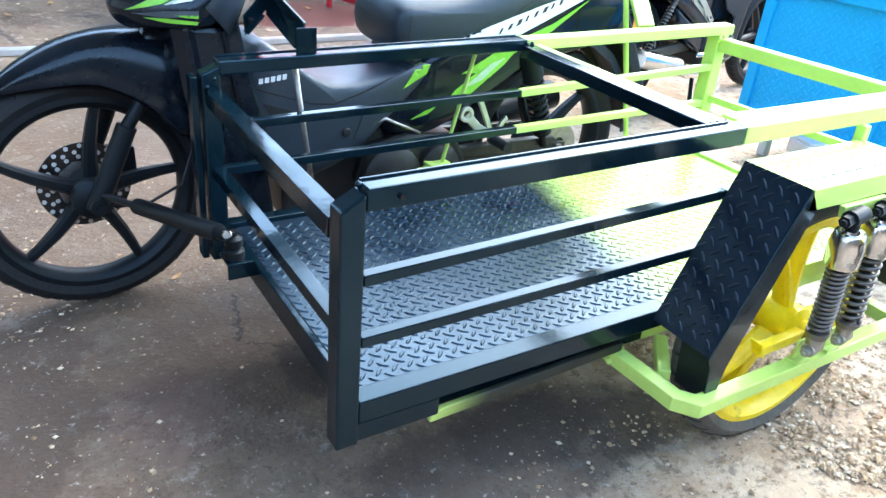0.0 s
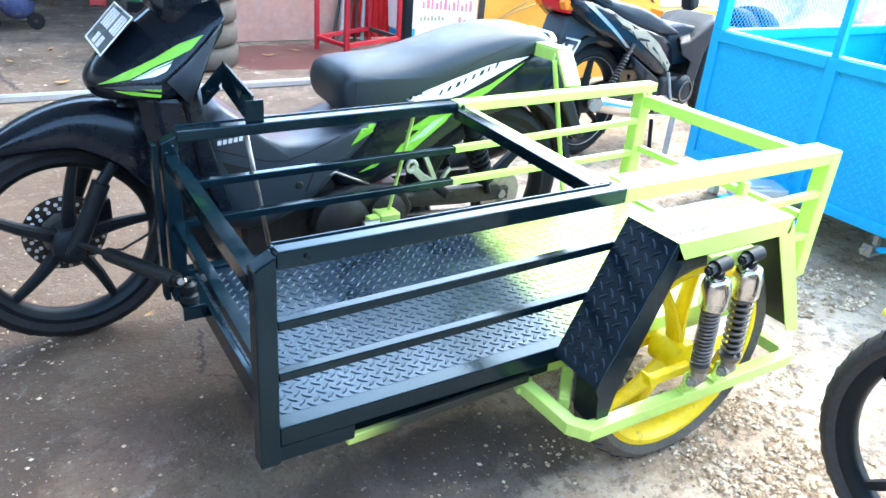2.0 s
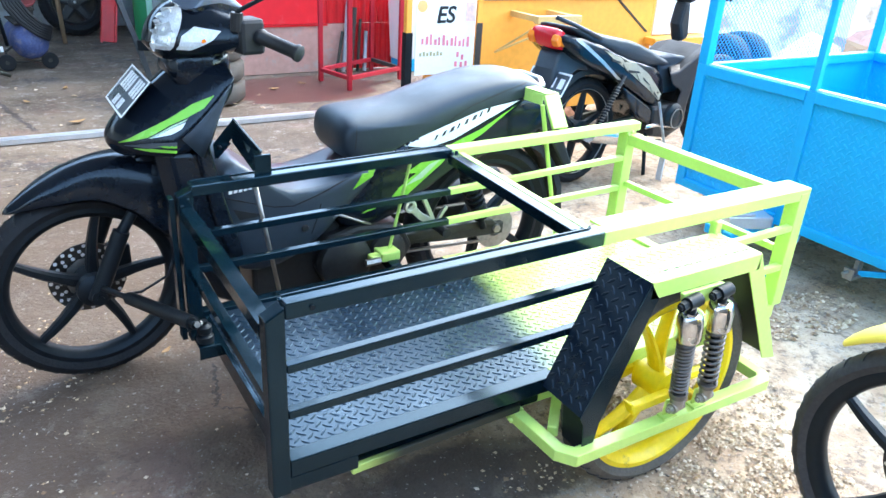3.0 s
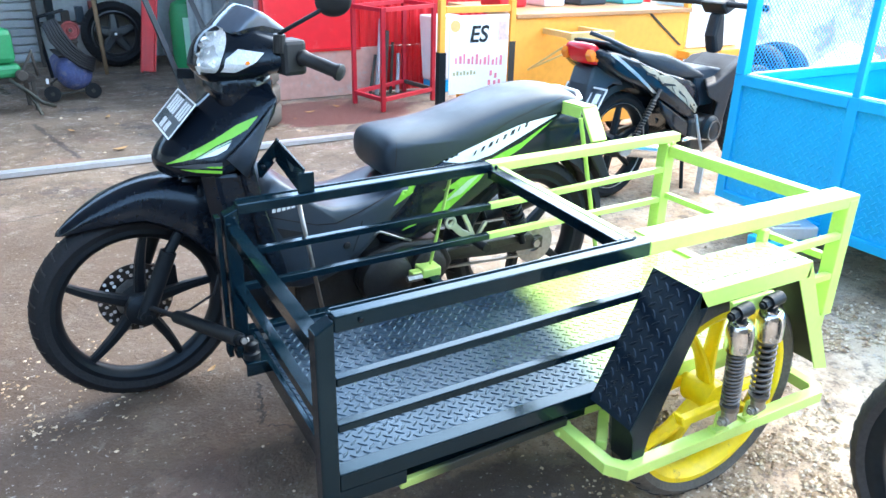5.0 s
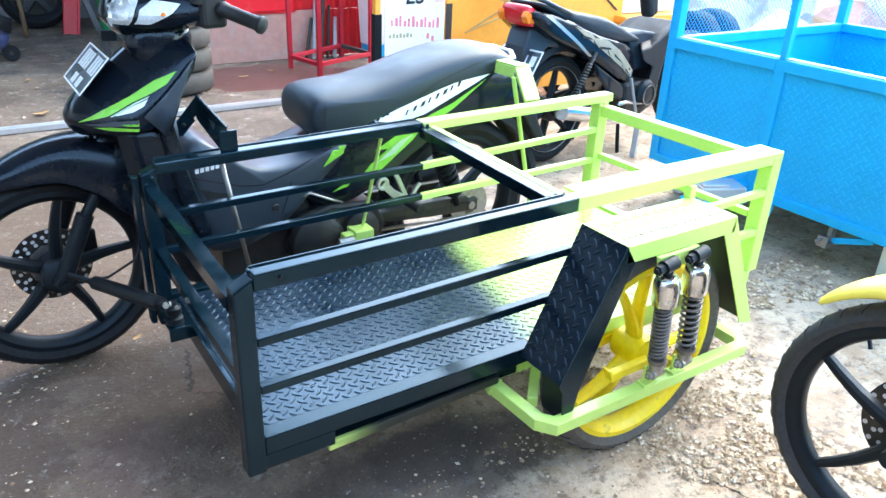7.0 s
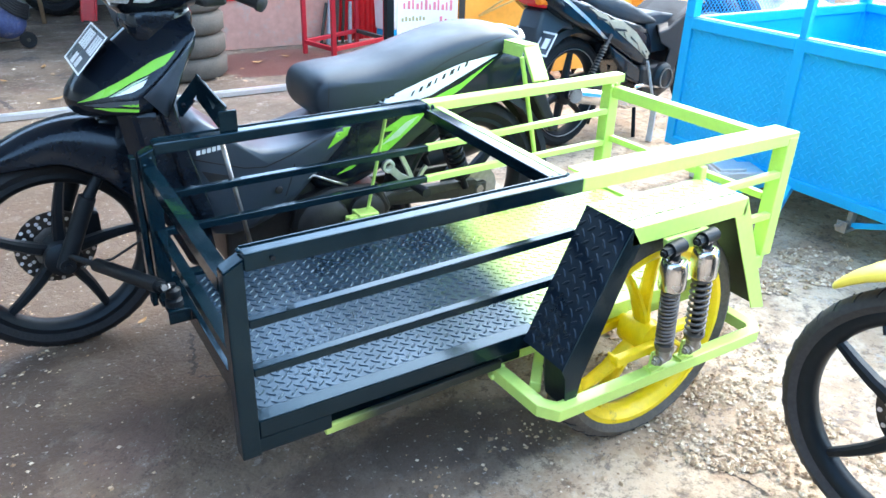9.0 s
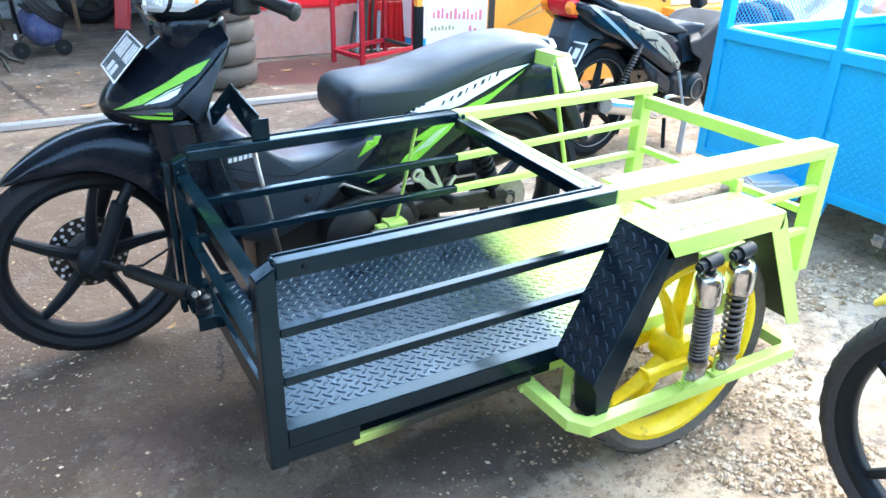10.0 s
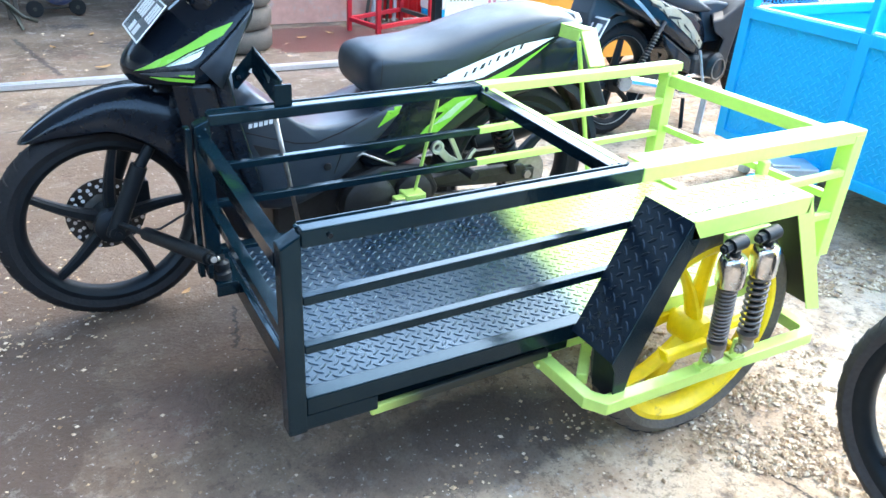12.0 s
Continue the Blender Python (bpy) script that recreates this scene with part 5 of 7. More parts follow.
def build_mounts(car):
    y = WIDTH
    # front upper bracket: a short plate on the far rail and a flat arm to the leg shield
    part("mount_plate", box(0.160, 0.200, 0.572, 0.578, 0.6275, 0.679), BLACK_PAINT, car, "black welded lug", bevel=0.001)
    arm = plate([(0.178, 0.580, 0.686), (0.150, 0.700, 0.735), (0.147, 0.700, 0.678), (0.158, 0.580, 0.640)], (0.006, 0.002, 0))
    part("mount_arm", arm, BLACK_PAINT, car, "black flat mounting arm", bevel=0.001)
    clamp = plate([(0.151, 0.699, 0.730), (0.100, 0.692, 0.678), (0.103, 0.692, 0.641), (0.149, 0.699, 0.688)], (0, 0.004, 0))
    lip = plate([(0.106, 0.690, 0.645), (0.106, 0.716, 0.645), (0.140, 0.716, 0.680), (0.140, 0.690, 0.680)], (0.003, 0, -0.003))
    part("mount_clamp", joined(clamp, lip), BLACK_PAINT, car, "black folded clamp plates", bevel=0.001)
    part("mount_bolt", rod((0.114, 0.686, 0.668), (0.114, 0.6925, 0.672), 0.005, 6), BLACK_METAL, car)
    part("brace_rod", rod((0.168, 0.606, 0.606), (0.240, 0.672, 0.262), 0.0055, 10), STEEL, car, "thin steel brace rod", smooth=True)
    # lower strut to the fork
    part("strut", joined(rod((-0.125, 0.700, 0.314), (-0.036, 0.445, 0.358), 0.0165, 18), rod((-0.182, 0.862, 0.284), (-0.122, 0.692, 0.315), 0.0075, 10), rod((-0.037, 0.448, 0.3575), (-0.031, 0.430, 0.360), 0.0115, 12)), BLACK_METAL, car, "black damper strut to the front axle", auto=True)
    part("strut_lug", joined(box(-0.030, 0.0165, 0.424, 0.480, 0.2965, 0.3015), box(-0.030, 0.0165, 0.424, 0.429, 0.270, 0.2965)), BLACK_PAINT, car, "black angle lug on the front sill", bevel=0.001)
    part("strut_stud", lathe([(0.0, 0.3016), (0.019, 0.3016), (0.019, 0.316), (0.012, 0.320), (0.0165, 0.326), (0.0165, 0.340), (0.008, 0.346), (0.008, 0.354), (0.0, 0.354)], 20, axis="z", at=(-0.010, 0.452, 0), closed=False), BLACK_METAL, car, "black ball joint", auto=True)
    part("mount_bolt", joined(rod((-0.031, 0.430, 0.362), (-0.031, 0.418, 0.366), 0.007, 6), rod((-0.031, 0.442, 0.352), (-0.016, 0.450, 0.350), 0.006, 8)), STEEL, car)
    part("mount_beam", box(-0.015, 0.035, 0.604, 0.640, 0.236, 0.262), BLACK_PAINT, car, bevel=0.002)
    # uprights beside the front corner
    part("mount_post", box(-0.035, -0.023, y - 0.01, y + 0.02, 0.24, 0.60), BLACK_PAINT, car, bevel=0.001)
    part("mount_post", box(-0.02, 0.02, y + 0.022, y + 0.06, 0.24, 0.46), BLACK_PAINT, car, bevel=0.001)
    # rear bracket over the tail
    part("mount_arm", sweep([(1.080, 0.655, 0.738), (1.066, 0.820, 0.738)], square(0.046, 0.006)), GREEN_PAINT, car, "lime green arm over the tail", bevel=0.002)
    part("mount_arm", plate([(1.054, 0.662, 0.735), (1.044, 0.815, 0.735), (1.040, 0.815, 0.704), (1.052, 0.662, 0.704)], (0.005, 0, 0)), GREEN_PAINT, car, bevel=0.001)
    part("mount_arm", sweep([(1.082, 0.664, 0.738), (1.081, 0.600, 0.648)], square(0.054, 0.010)), GREEN_PAINT, car, bevel=0.002)
    part("brace_rod", rod((1.048, 0.652, 0.708), (1.148, 0.632, 0.262), 0.007, 10), GREEN_PAINT, car, "thin green brace rod")
    part("brace_rod", rod((0.612, 0.645, 0.60), (0.578, 0.700, 0.300), 0.0048, 10), GREEN_PAINT, car)
    part("step_bracket", joined(box(0.540, 0.600, 0.665, 0.720, 0.290, 0.318), box(0.51, 0.545, 0.67, 0.70, 0.292, 0.312)), GREEN_PAINT, car, "green lower clamp on the frame", bevel=0.004)
    part("mount_bolt", rod((0.49, 0.665, 0.300), (0.535, 0.665, 0.300), 0.010, 6), STEEL, car)
    part("mount_beam", sweep([(0.575, y + 0.018, 0.262), (0.575, 0.72, 0.290)], square(0.032)), BLACK_PAINT, car, bevel=0.002)


build_mounts(sidecar)

# ---- parked motorcycle behind ----


def build_parked_motorcycle():
    m = thing("parked_motorcycle", "dusty black underbone motorcycle with pale gold graphics", "motorcycle", pose(2.092, 1.66, 0, 0, 0, 9))
    # its own x runs from the rear axle forward
    rw = new("rear_wheel")
    rw.parent, rw.location = m, (0, 0, 0.262)
    wheel_parts(rw, 0.262, 0.085, 0.212, BLACK_METAL, TYRE, 6, 0.026, 0.055, 0.10, turn=radians(20))
    part("rim_edge", lathe([(0.206, -0.032), (0.209, -0.036), (0.209, 0.036), (0.206, 0.032)], 60, at=(0, 0, 0.262)), ALLOY, m, "bare polished rim edge", auto=True)
    fw = new("front_wheel")
    fw.parent, fw.location = m, (1.20, 0, 0.272)
    wheel_parts(fw, 0.272, 0.075, 0.222, BLACK_METAL, TYRE, 6, 0.026, 0.04, 0.09, turn=radians(5))
    lamp = [(-0.312, 0.735), (-0.300, 0.765), (-0.272, 0.775), (-0.225, 0.745), (-0.165, 0.700), (-0.178, 0.672), (-0.235, 0.662), (-0.292, 0.685)]
    lamp_in = [(-0.26 + (x + 0.26) * 0.85, 0.73 + (z - 0.73) * 0.8) for x, z in lamp]
    smooth_part("tail_lamp", side_loft([(-0.080, lamp_in), (-0.062, lamp), (0.062, lamp), (0.080, lamp_in)]), RED_LENS, m, "red and amber tail lamp", 1)
    amber = [(-0.265, 0.742), (-0.235, 0.728), (-0.170, 0.699), (-0.190, 0.686), (-0.262, 0.685), (-0.280, 0.700)]
    smooth_part("turn_signal", side_loft([(-0.090, grown(amber, 0.8)), (-0.080, amber), (-0.05, amber)]), AMBER_LENS, m, "amber side lens", 1)
    for s in (0.05, -0.092):
        part("turn_signal", side_loft([(s, [(-0.316, 0.722), (-0.300, 0.748), (-0.275, 0.730), (-0.278, 0.695), (-0.298, 0.692)]), (s + 0.035, [(-0.316, 0.722), (-0.300, 0.748), (-0.275, 0.730), (-0.278, 0.695), (-0.298, 0.692)])]), AMBER_LENS, m, bevel=0.006)
    fend = [(-0.250, 0.660), (-0.16, 0.680), (-0.060, 0.610), (-0.02, 0.56), (-0.10, 0.575), (-0.170, 0.545), (-0.262, 0.460), (-0.285, 0.470), (-0.275, 0.590)]
    part("rear_fender", side_loft([(-0.06, fend), (0.06, fend)]), GREY_PLASTIC, m, "grey plastic rear mudguard", bevel=0.012)
    secs = []
    for k in range(9):
        a = radians(165 - 150 * k / 8)
        ring = [(0.275, -0.055), (0.305, -0.05), (0.31, 0), (0.305, 0.05), (0.275, 0.055), (0.30, 0.045), (0.303, 0), (0.30, -0.045)]
        secs.append([(r * math.cos(a), y, 0.272 + r * math.sin(a)) for r, y in ring])
    part("inner_fender", loft(secs), DARK_PLASTIC, m, auto=True)
    seat = [(-0.246, 0.783), (-0.151, 0.768), (0.035, 0.724), (0.160, 0.705), (0.266, 0.684), (0.400, 0.634), (0.493, 0.594), (0.571, 0.568), (0.540, 0.556), (0.424, 0.566), (0.276, 0.585), (0.068, 0.650), (-0.032, 0.698), (-0.214, 0.750)]
    seat_in = [(0.17 + (x - 0.17) * 0.96, z - 0.015) for x, z in seat]
    smooth_part("seat", side_loft([(-0.120, seat_in), (-0.105, seat), (0, seat), (0.105, seat), (0.120, seat_in)]), SEAT_VINYL, m, "worn black vinyl seat", 1)
    body = [(-0.290, 0.748), (-0.214, 0.750), (-0.032, 0.700), (0.068, 0.652), (0.276, 0.588), (0.424, 0.560), (0.500, 0.500), (0.540, 0.385), (0.500, 0.325), (0.419, 0.357), (0.151, 0.497), (-0.006, 0.574), (-0.148, 0.617), (-0.260, 0.685)]
    body_in = [(0.12 + (x - 0.12) * 0.97, 0.55 + (z - 0.55) * 0.92) for x, z in body]
    cover = smooth_part("side_cover", side_loft([(-0.135, body_in), (-0.125, body), (0.125, body), (0.135, body_in)]), BLACK_PLASTIC, m, "black tail cover with pale angular graphics", 1)
    decal("graphic", [(-0.030, 0.672), (0.060, 0.642), (0.231, 0.590), (0.347, 0.530), (0.513, 0.395), (0.472, 0.386), (0.358, 0.456), (0.198, 0.546), (0.060, 0.618)], cover, GOLD_STICKER, "pale gold angular graphic", grid=0.03)
    for x, z, dx, dz in ((0.03, 0.630, 0.07, -0.020), (0.12, 0.600, 0.05, -0.045), (0.17, 0.566, 0.09, -0.015), (0.24, 0.545, 0.04, -0.050), (0.30, 0.520, 0.06, -0.040), (0.37, 0.470, 0.03, -0.050), (0.41, 0.440, 0.05, -0.040)):
        decal("graphic", [(x, z), (x + dx, z + dz), (x + dx + 0.010, z + dz - 0.010), (x + 0.004, z - 0.014)], cover, DARK_PLASTIC, lift=0.004, grid=0.03)
    decal("stripe", [(-0.230, 0.728), (-0.035, 0.612), (0.143, 0.500), (0.160, 0.500), (-0.025, 0.624), (-0.215, 0.738)], cover, ALLOY, lift=0.003, grid=0.03)
    part("grab_rail", sweep([(-0.294, -0.06, 0.815), (-0.219, -0.11, 0.785), (-0.048, -0.122, 0.722)], disc(0.010, 10)), GREY_PLASTIC, m, smooth=True)
    for s in (-1, 1):
        part("shock_spring", spring_between((0.115, s * 0.135, 0.49), (0.01, s * 0.12, 0.30), 0.0140, 0.0026, 15), SPRING_STEEL, m, smooth=True)
        part("shock_body", rod((0.15, s * 0.135, 0.54), (-0.005, s * 0.12, 0.275), 0.011, 12), BLACK_METAL, m, smooth=True)
        part("swing_arm", sweep([(0.0, s * 0.09, 0.272), (0.42, s * 0.08, 0.300)], square(0.025, 0.045)), GUN, m, bevel=0.004)
    low = [(0.16, 0.490), (0.42, 0.352), (0.500, 0.318), (0.56, 0.240), (0.48, 0.235), (0.32, 0.315), (0.20, 0.420)]
    part("lower_cover", side_loft([(-0.13, low), (0.13, low)]), BLACK_PLASTIC, m, "black lower side cover", bevel=0.012)
    part("engine", side_loft([(-0.14, [(0.42, 0.36), (0.60, 0.36), (0.74, 0.33), (0.74, 0.22), (0.60, 0.17), (0.44, 0.20)]), (0.14, [(0.42, 0.36), (0.60, 0.36), (0.74, 0.33), (0.74, 0.22), (0.60, 0.17), (0.44, 0.20)])]), ENGINE, m, "dark engine", bevel=0.02)
    part("engine_cover", lathe([(0.0, -0.175), (0.05, -0.172), (0.075, -0.155), (0.078, -0.14), (0.0, -0.14)], 28, at=(0.60, 0, 0.285), closed=False), ENGINE, m, auto=True)
    part("engine_ring", lathe([(0.048, -0.178), (0.052, -0.178), (0.052, -0.172), (0.048, -0.172)], 28, at=(0.60, 0, 0.285)), STEEL, m)
    part("kick_stay", rod((0.386, -0.193, 0.40), (0.446, -0.228, 0.175), 0.007, 10), ALLOY, m)
    part("side_stand", sweep([(0.446, -0.232, 0.185), (0.428, -0.240, 0.0)], square(0.030, 0.012)), PALE_STEEL, m, "pale worn side stand", bevel=0.002)
    part("muffler", joined(rod((-0.10, -0.165, 0.300), (0.20, -0.165, 0.236), 0.040, 20), rod((0.20, -0.165, 0.236), (0.30, -0.160, 0.190), 0.040, 18, r2=0.022), rod((0.30, -0.16, 0.190), (0.56, -0.12, 0.150), 0.018, 12)), CHROME, m, "worn chrome exhaust", auto=True)
    part("foot_peg_bar", sweep([(0.30, -0.20, 0.285), (0.42, -0.16, 0.27), (0.60, -0.16, 0.24)], disc(0.010, 10)), CHROME, m, smooth=True)
    shieldp = [(0.560, 0.540), (0.650, 0.550), (0.740, 0.590), (0.840, 0.640), (0.880, 0.600), (0.800, 0.480), (0.760, 0.300), (0.640, 0.300), (0.690, 0.440), (0.600, 0.480)]
    part("leg_shield", side_loft([(-0.15, [(x - 0.06, z - 0.02) for x, z in shieldp]), (-0.10, shieldp), (0.10, shieldp), (0.15, [(x - 0.06, z - 0.02) for x, z in shieldp])]), DARK_PLASTIC, m, "dark leg shield", bevel=0.012)
    decal_host = part("frame_cover", side_loft([(-0.09, [(0.46, 0.60), (0.60, 0.60), (0.72, 0.58), (0.70, 0.40), (0.54, 0.40)]), (0.09, [(0.46, 0.60), (0.60, 0.60), (0.72, 0.58), (0.70, 0.40), (0.54, 0.40)])]), GREY_PLASTIC, m, bevel=0.012)
    part("steering_neck", side_loft([(-0.035, [(0.715, 0.850), (0.765, 0.850), (0.800, 0.660), (0.730, 0.640), (0.690, 0.735)]), (0.035, [(0.715, 0.850), (0.765, 0.850), (0.800, 0.660), (0.730, 0.640), (0.690, 0.735)])]), DARK_PLASTIC, m, bevel=0.02)
    part("handlebar_cowl", side_loft([(-0.07, [(0.66, 0.90), (0.76, 0.93), (0.82, 0.88), (0.72, 0.84)]), (0.07, [(0.66, 0.90), (0.76, 0.93), (0.82, 0.88), (0.72, 0.84)])]), DARK_PLASTIC, m, bevel=0.015)
    part("handlebar", sweep([(0.62, -0.33, 0.90), (0.71, -0.12, 0.895), (0.71, 0.12, 0.895), (0.62, 0.33, 0.90)], disc(0.015, 10)), DARK_PLASTIC, m, smooth=True)
    for s in (-1, 1):
        part("stand_leg", rod((0.45, s * 0.10, 0.22), (0.42, s * 0.15, 0.0), 0.010), BLACK_METAL, m)
    pl = new("number_plate")
    pl.parent = m
    pl.matrix_local = pose(-0.262, -0.02, 0.530, 0, -57, 0)
    part("backing", box(-0.055, 0.055, -0.12, 0.12, -0.0015, 0.0015), PLATE_DARK, pl)
    part("border", joined(box(0.047, 0.055, -0.12, 0.12, 0.0015, 0.004), box(-0.055, -0.047, -0.12, 0.12, 0.0015, 0.004), box(-0.047, 0.047, -0.12, -0.113, 0.0015, 0.004), box(-0.047, 0.047, 0.113, 0.12, 0.0015, 0.004)), WHITE_PLASTIC, pl)
    for y in (-0.085, -0.035, 0.02, 0.07):
        part("mark", box(-0.022, 0.026, y - 0.012, y + 0.016, 0.0015, 0.0035), WHITE_PLASTIC, pl)


PALE_STEEL = material("pale_bare_steel", (0.55, 0.56, 0.56), 0.5, 0.2, vary=0.2)
GOLD_STICKER = material("pale_gold_sticker", (0.42, 0.34, 0.23), 0.4, vary=0.25, scale=20)
build_parked_motorcycle()


# ---- blue cargo box ----


def wire_mesh(p, u, v, nu, nv, step, wire):
    """Diamond wire netting in the plane of u and v from p."""
    bm = bmesh.new()
    p, u, v = Vector(p), Vector(u).normalized(), Vector(v).normalized()
    n = u.cross(v)
    for sgn in (1, -1):
        k = -nv if sgn > 0 else 0
        while k < nu + (0 if sgn > 0 else nv):
            a, b = (k, 0), (k + sgn * nv, nv)
            x0, y0, x1, y1 = a[0], 0.0, b[0], float(nv)
            lo, hi = 0.0, 1.0
            dx = x1 - x0
            for bound, sign in ((0, 1), (nu, -1)):
                if (x0 - bound) * sign < 0 and (x1 - bound) * sign < 0:
                    lo = 2
                elif (x0 - bound) * sign < 0:
                    lo = max(lo, (bound - x0) / dx)
                elif (x1 - bound) * sign < 0:
                    hi = min(hi, (bound - x0) / dx)
            if lo < hi:
                q0 = p + u * ((x0 + dx * lo) * step) + v * (nv * lo * step) + n * (0.0006 * sgn)
                q1 = p + u * ((x0 + dx * hi) * step) + v * (nv * hi * step) + n * (0.0006 * sgn)
                if (q1 - q0).length > 0.005:
                    sweep([q0, q1], square(wire), bm, up=n)
            k += 1
    return bm


def build_blue_cart():
    c = thing("cargo_box", "bright blue steel cargo box with tread plate panels and wire netting", "cargo box")
    X0, X1, Y0, Y1 = 2.18, 3.42, -0.75, 1.07
    b, t = 0.174, 0.695
    tube = 0.042
    for y in (Y1 - 0.021, 0.546, 0.0, Y0 + 0.021):
        thin = tube if y > 1 or y < -0.5 else 0.026
        part("post", box(X0, X0 + thin, y - thin / 2, y + thin / 2, t, 1.55), BLUE_PAINT, c, bevel=0.003)
        part("post", box(X0, X0 + tube, y - tube / 2, y + tube / 2, b, t), BLUE_PAINT, c, bevel=0.003)
    for y in (Y1 - 0.021, Y0 + 0.021):
        part("post", box(X1 - tube, X1, y - tube / 2, y + tube / 2, b, 1.55), BLUE_PAINT, c, bevel=0.003)
    part("post", box(X1 - tube, X1, 0.30, 0.30 + 0.03, t, 1.55), BLUE_PAINT, c, bevel=0.003)
    # rails of the near face
    for z0, z1 in ((b, b + 0.036), (t - 0.042, t)):
        for ya, yb in ((0.567, Y1 - 0.042), (0.021, 0.525), (Y0 + 0.042, -0.021)):
            part("rail", box(X0 - 0.003, X0 + tube, ya, yb, z0, z1), BLUE_PAINT, c, bevel=0.003)
    part("rail_edge", box(X0 + 0.01, X0 + 0.035, Y0 + 0.05, Y1 - 0.05, t, t + 0.006), PALE_EDGE, c, "pale worn top edge")
    for y in (Y1 - 0.021, Y0 + 0.021):
        part("rail", box(X0 + tube, X1 - tube, y - 0.02, y + 0.02, t - 0.04, t), BLUE_PAINT, c, bevel=0.003)
        part("rail", box(X0 + tube, X1 - tube, y - 0.02, y + 0.02, b, b + 0.036), BLUE_PAINT, c, bevel=0.003)
    part("rail", box(X1 - tube, X1, Y0 + 0.042, Y1 - 0.042, t - 0.04, t), BLUE_PAINT, c, bevel=0.003)
    part("rail", box(X1 - tube, X1, Y0 + 0.042, Y1 - 0.042, b, b + 0.036), BLUE_PAINT, c, bevel=0.003)
    # panels
    def panel(width, m, label=""):
        bm = tread_plate(0, t - b - 0.06, 0, width, 0, pitch=0.034, lug=(0.0135, 0.0042, 0.0018))
        part("panel", moved(bm, m), BLUE_PAINT, c, label)
    for ya, yb in ((0.55, Y1 - 0.03), (0.01, 0.54), (Y0 + 0.03, -0.01)):
        panel(yb - ya, pose(X0 + 0.012, ya, b + 0.03, 0, 0, 0) @ pose(0, 0, 0, 0, -90, 0), "blue tread plate panel")
    panel(Y1 - Y0 - 0.08, pose(X1 - 0.012, Y0 + 0.04, b + 0.03, 0, -90, 0))
    for y in (Y1 - 0.021, Y0 + 0.021):
        part("panel", box(X0 + tube, X1 - tube, y - 0.003, y + 0.003, b + 0.03, t - 0.03), BLUE_PAINT, c)
    part("bed", box(X0 + 0.02, X1 - 0.02, Y0 + 0.03, Y1 - 0.03, b + 0.012, b + 0.018), BLUE_PAINT, c)
    # netting above the ends
    part("netting", wire_mesh((X0 + tube, Y1 - 0.021, t + 0.006), (1, 0, 0), (0, 0, 1), 42, 36, 0.022, 0.0015), BLUE_PAINT, c, "blue diamond wire netting")
    part("netting", wire_mesh((X1 - 0.02, Y0 + 0.04, t + 0.006), (0, 1, 0), (0, 0, 1), 76, 18, 0.022, 0.0015), BLUE_PAINT, c)
    # legs, latch, lifting link
    for x, y in ((2.36, 1.02), (2.32, 0.06), (3.1, 1.0), (3.1, -0.6)):
        part("leg", box(x - 0.018, x + 0.018, y - 0.018, y + 0.018, 0.0, b), WHITE_PLASTIC, c, "white painted leg", bevel=0.002)
    part("latch", joined(box(2.17, 2.20, 0.20, 0.215, 0.125, b), box(2.13, 2.20, 0.19, 0.225, 0.110, 0.122), box(2.13, 2.137, 0.19, 0.225, 0.122, 0.15), rod((2.10, 0.21, 0.138), (2.17, 0.21, 0.138), 0.006)), STEEL, c, "steel drop latch")
    part("latch_arm", sweep([(2.185, 0.215, 0.12), (2.20, 0.07, 0.168)], square(0.012, 0.02)), BLUE_PAINT, c)
    part("draw_bar", box(1.93, 2.187, 0.560, 0.600, 0.140, 0.175), BLUE_PAINT, c, "blue draw bar", bevel=0.003)
    part("draw_bar", box(1.93, 2.187, 0.640, 0.680, 0.140, 0.175), BLUE_PAINT, c, bevel=0.003)
    part("draw_bar", sweep([(2.20, 0.47, 0.18), (1.98, 0.40, 0.06)], square(0.035)), BLUE_PAINT, c, bevel=0.003)


PALE_EDGE = material("pale_blue_worn_edge", (0.45, 0.65, 0.75), 0.4)
build_blue_cart()


def build_silver_box():
    s = thing("metal_case", "scuffed silver metal case lying behind the sidecar", "case", pose(2.06, 0.615, 0.176, 0, 0, -25))
    part("body", box(-0.09, 0.09, -0.06, 0.06, 0, 0.05), ALUMINIUM, s, bevel=0.006)
    part("lid", box(-0.085, 0.02, -0.055, 0.055, 0.050, 0.062), ALUMINIUM, s, bevel=0.004)
    part("label", box(0.0905, 0.0915, -0.03, 0.03, 0.015, 0.035), DARK_PLASTIC, s)


build_silver_box()


# ---- yellow motorcycle at the side ----


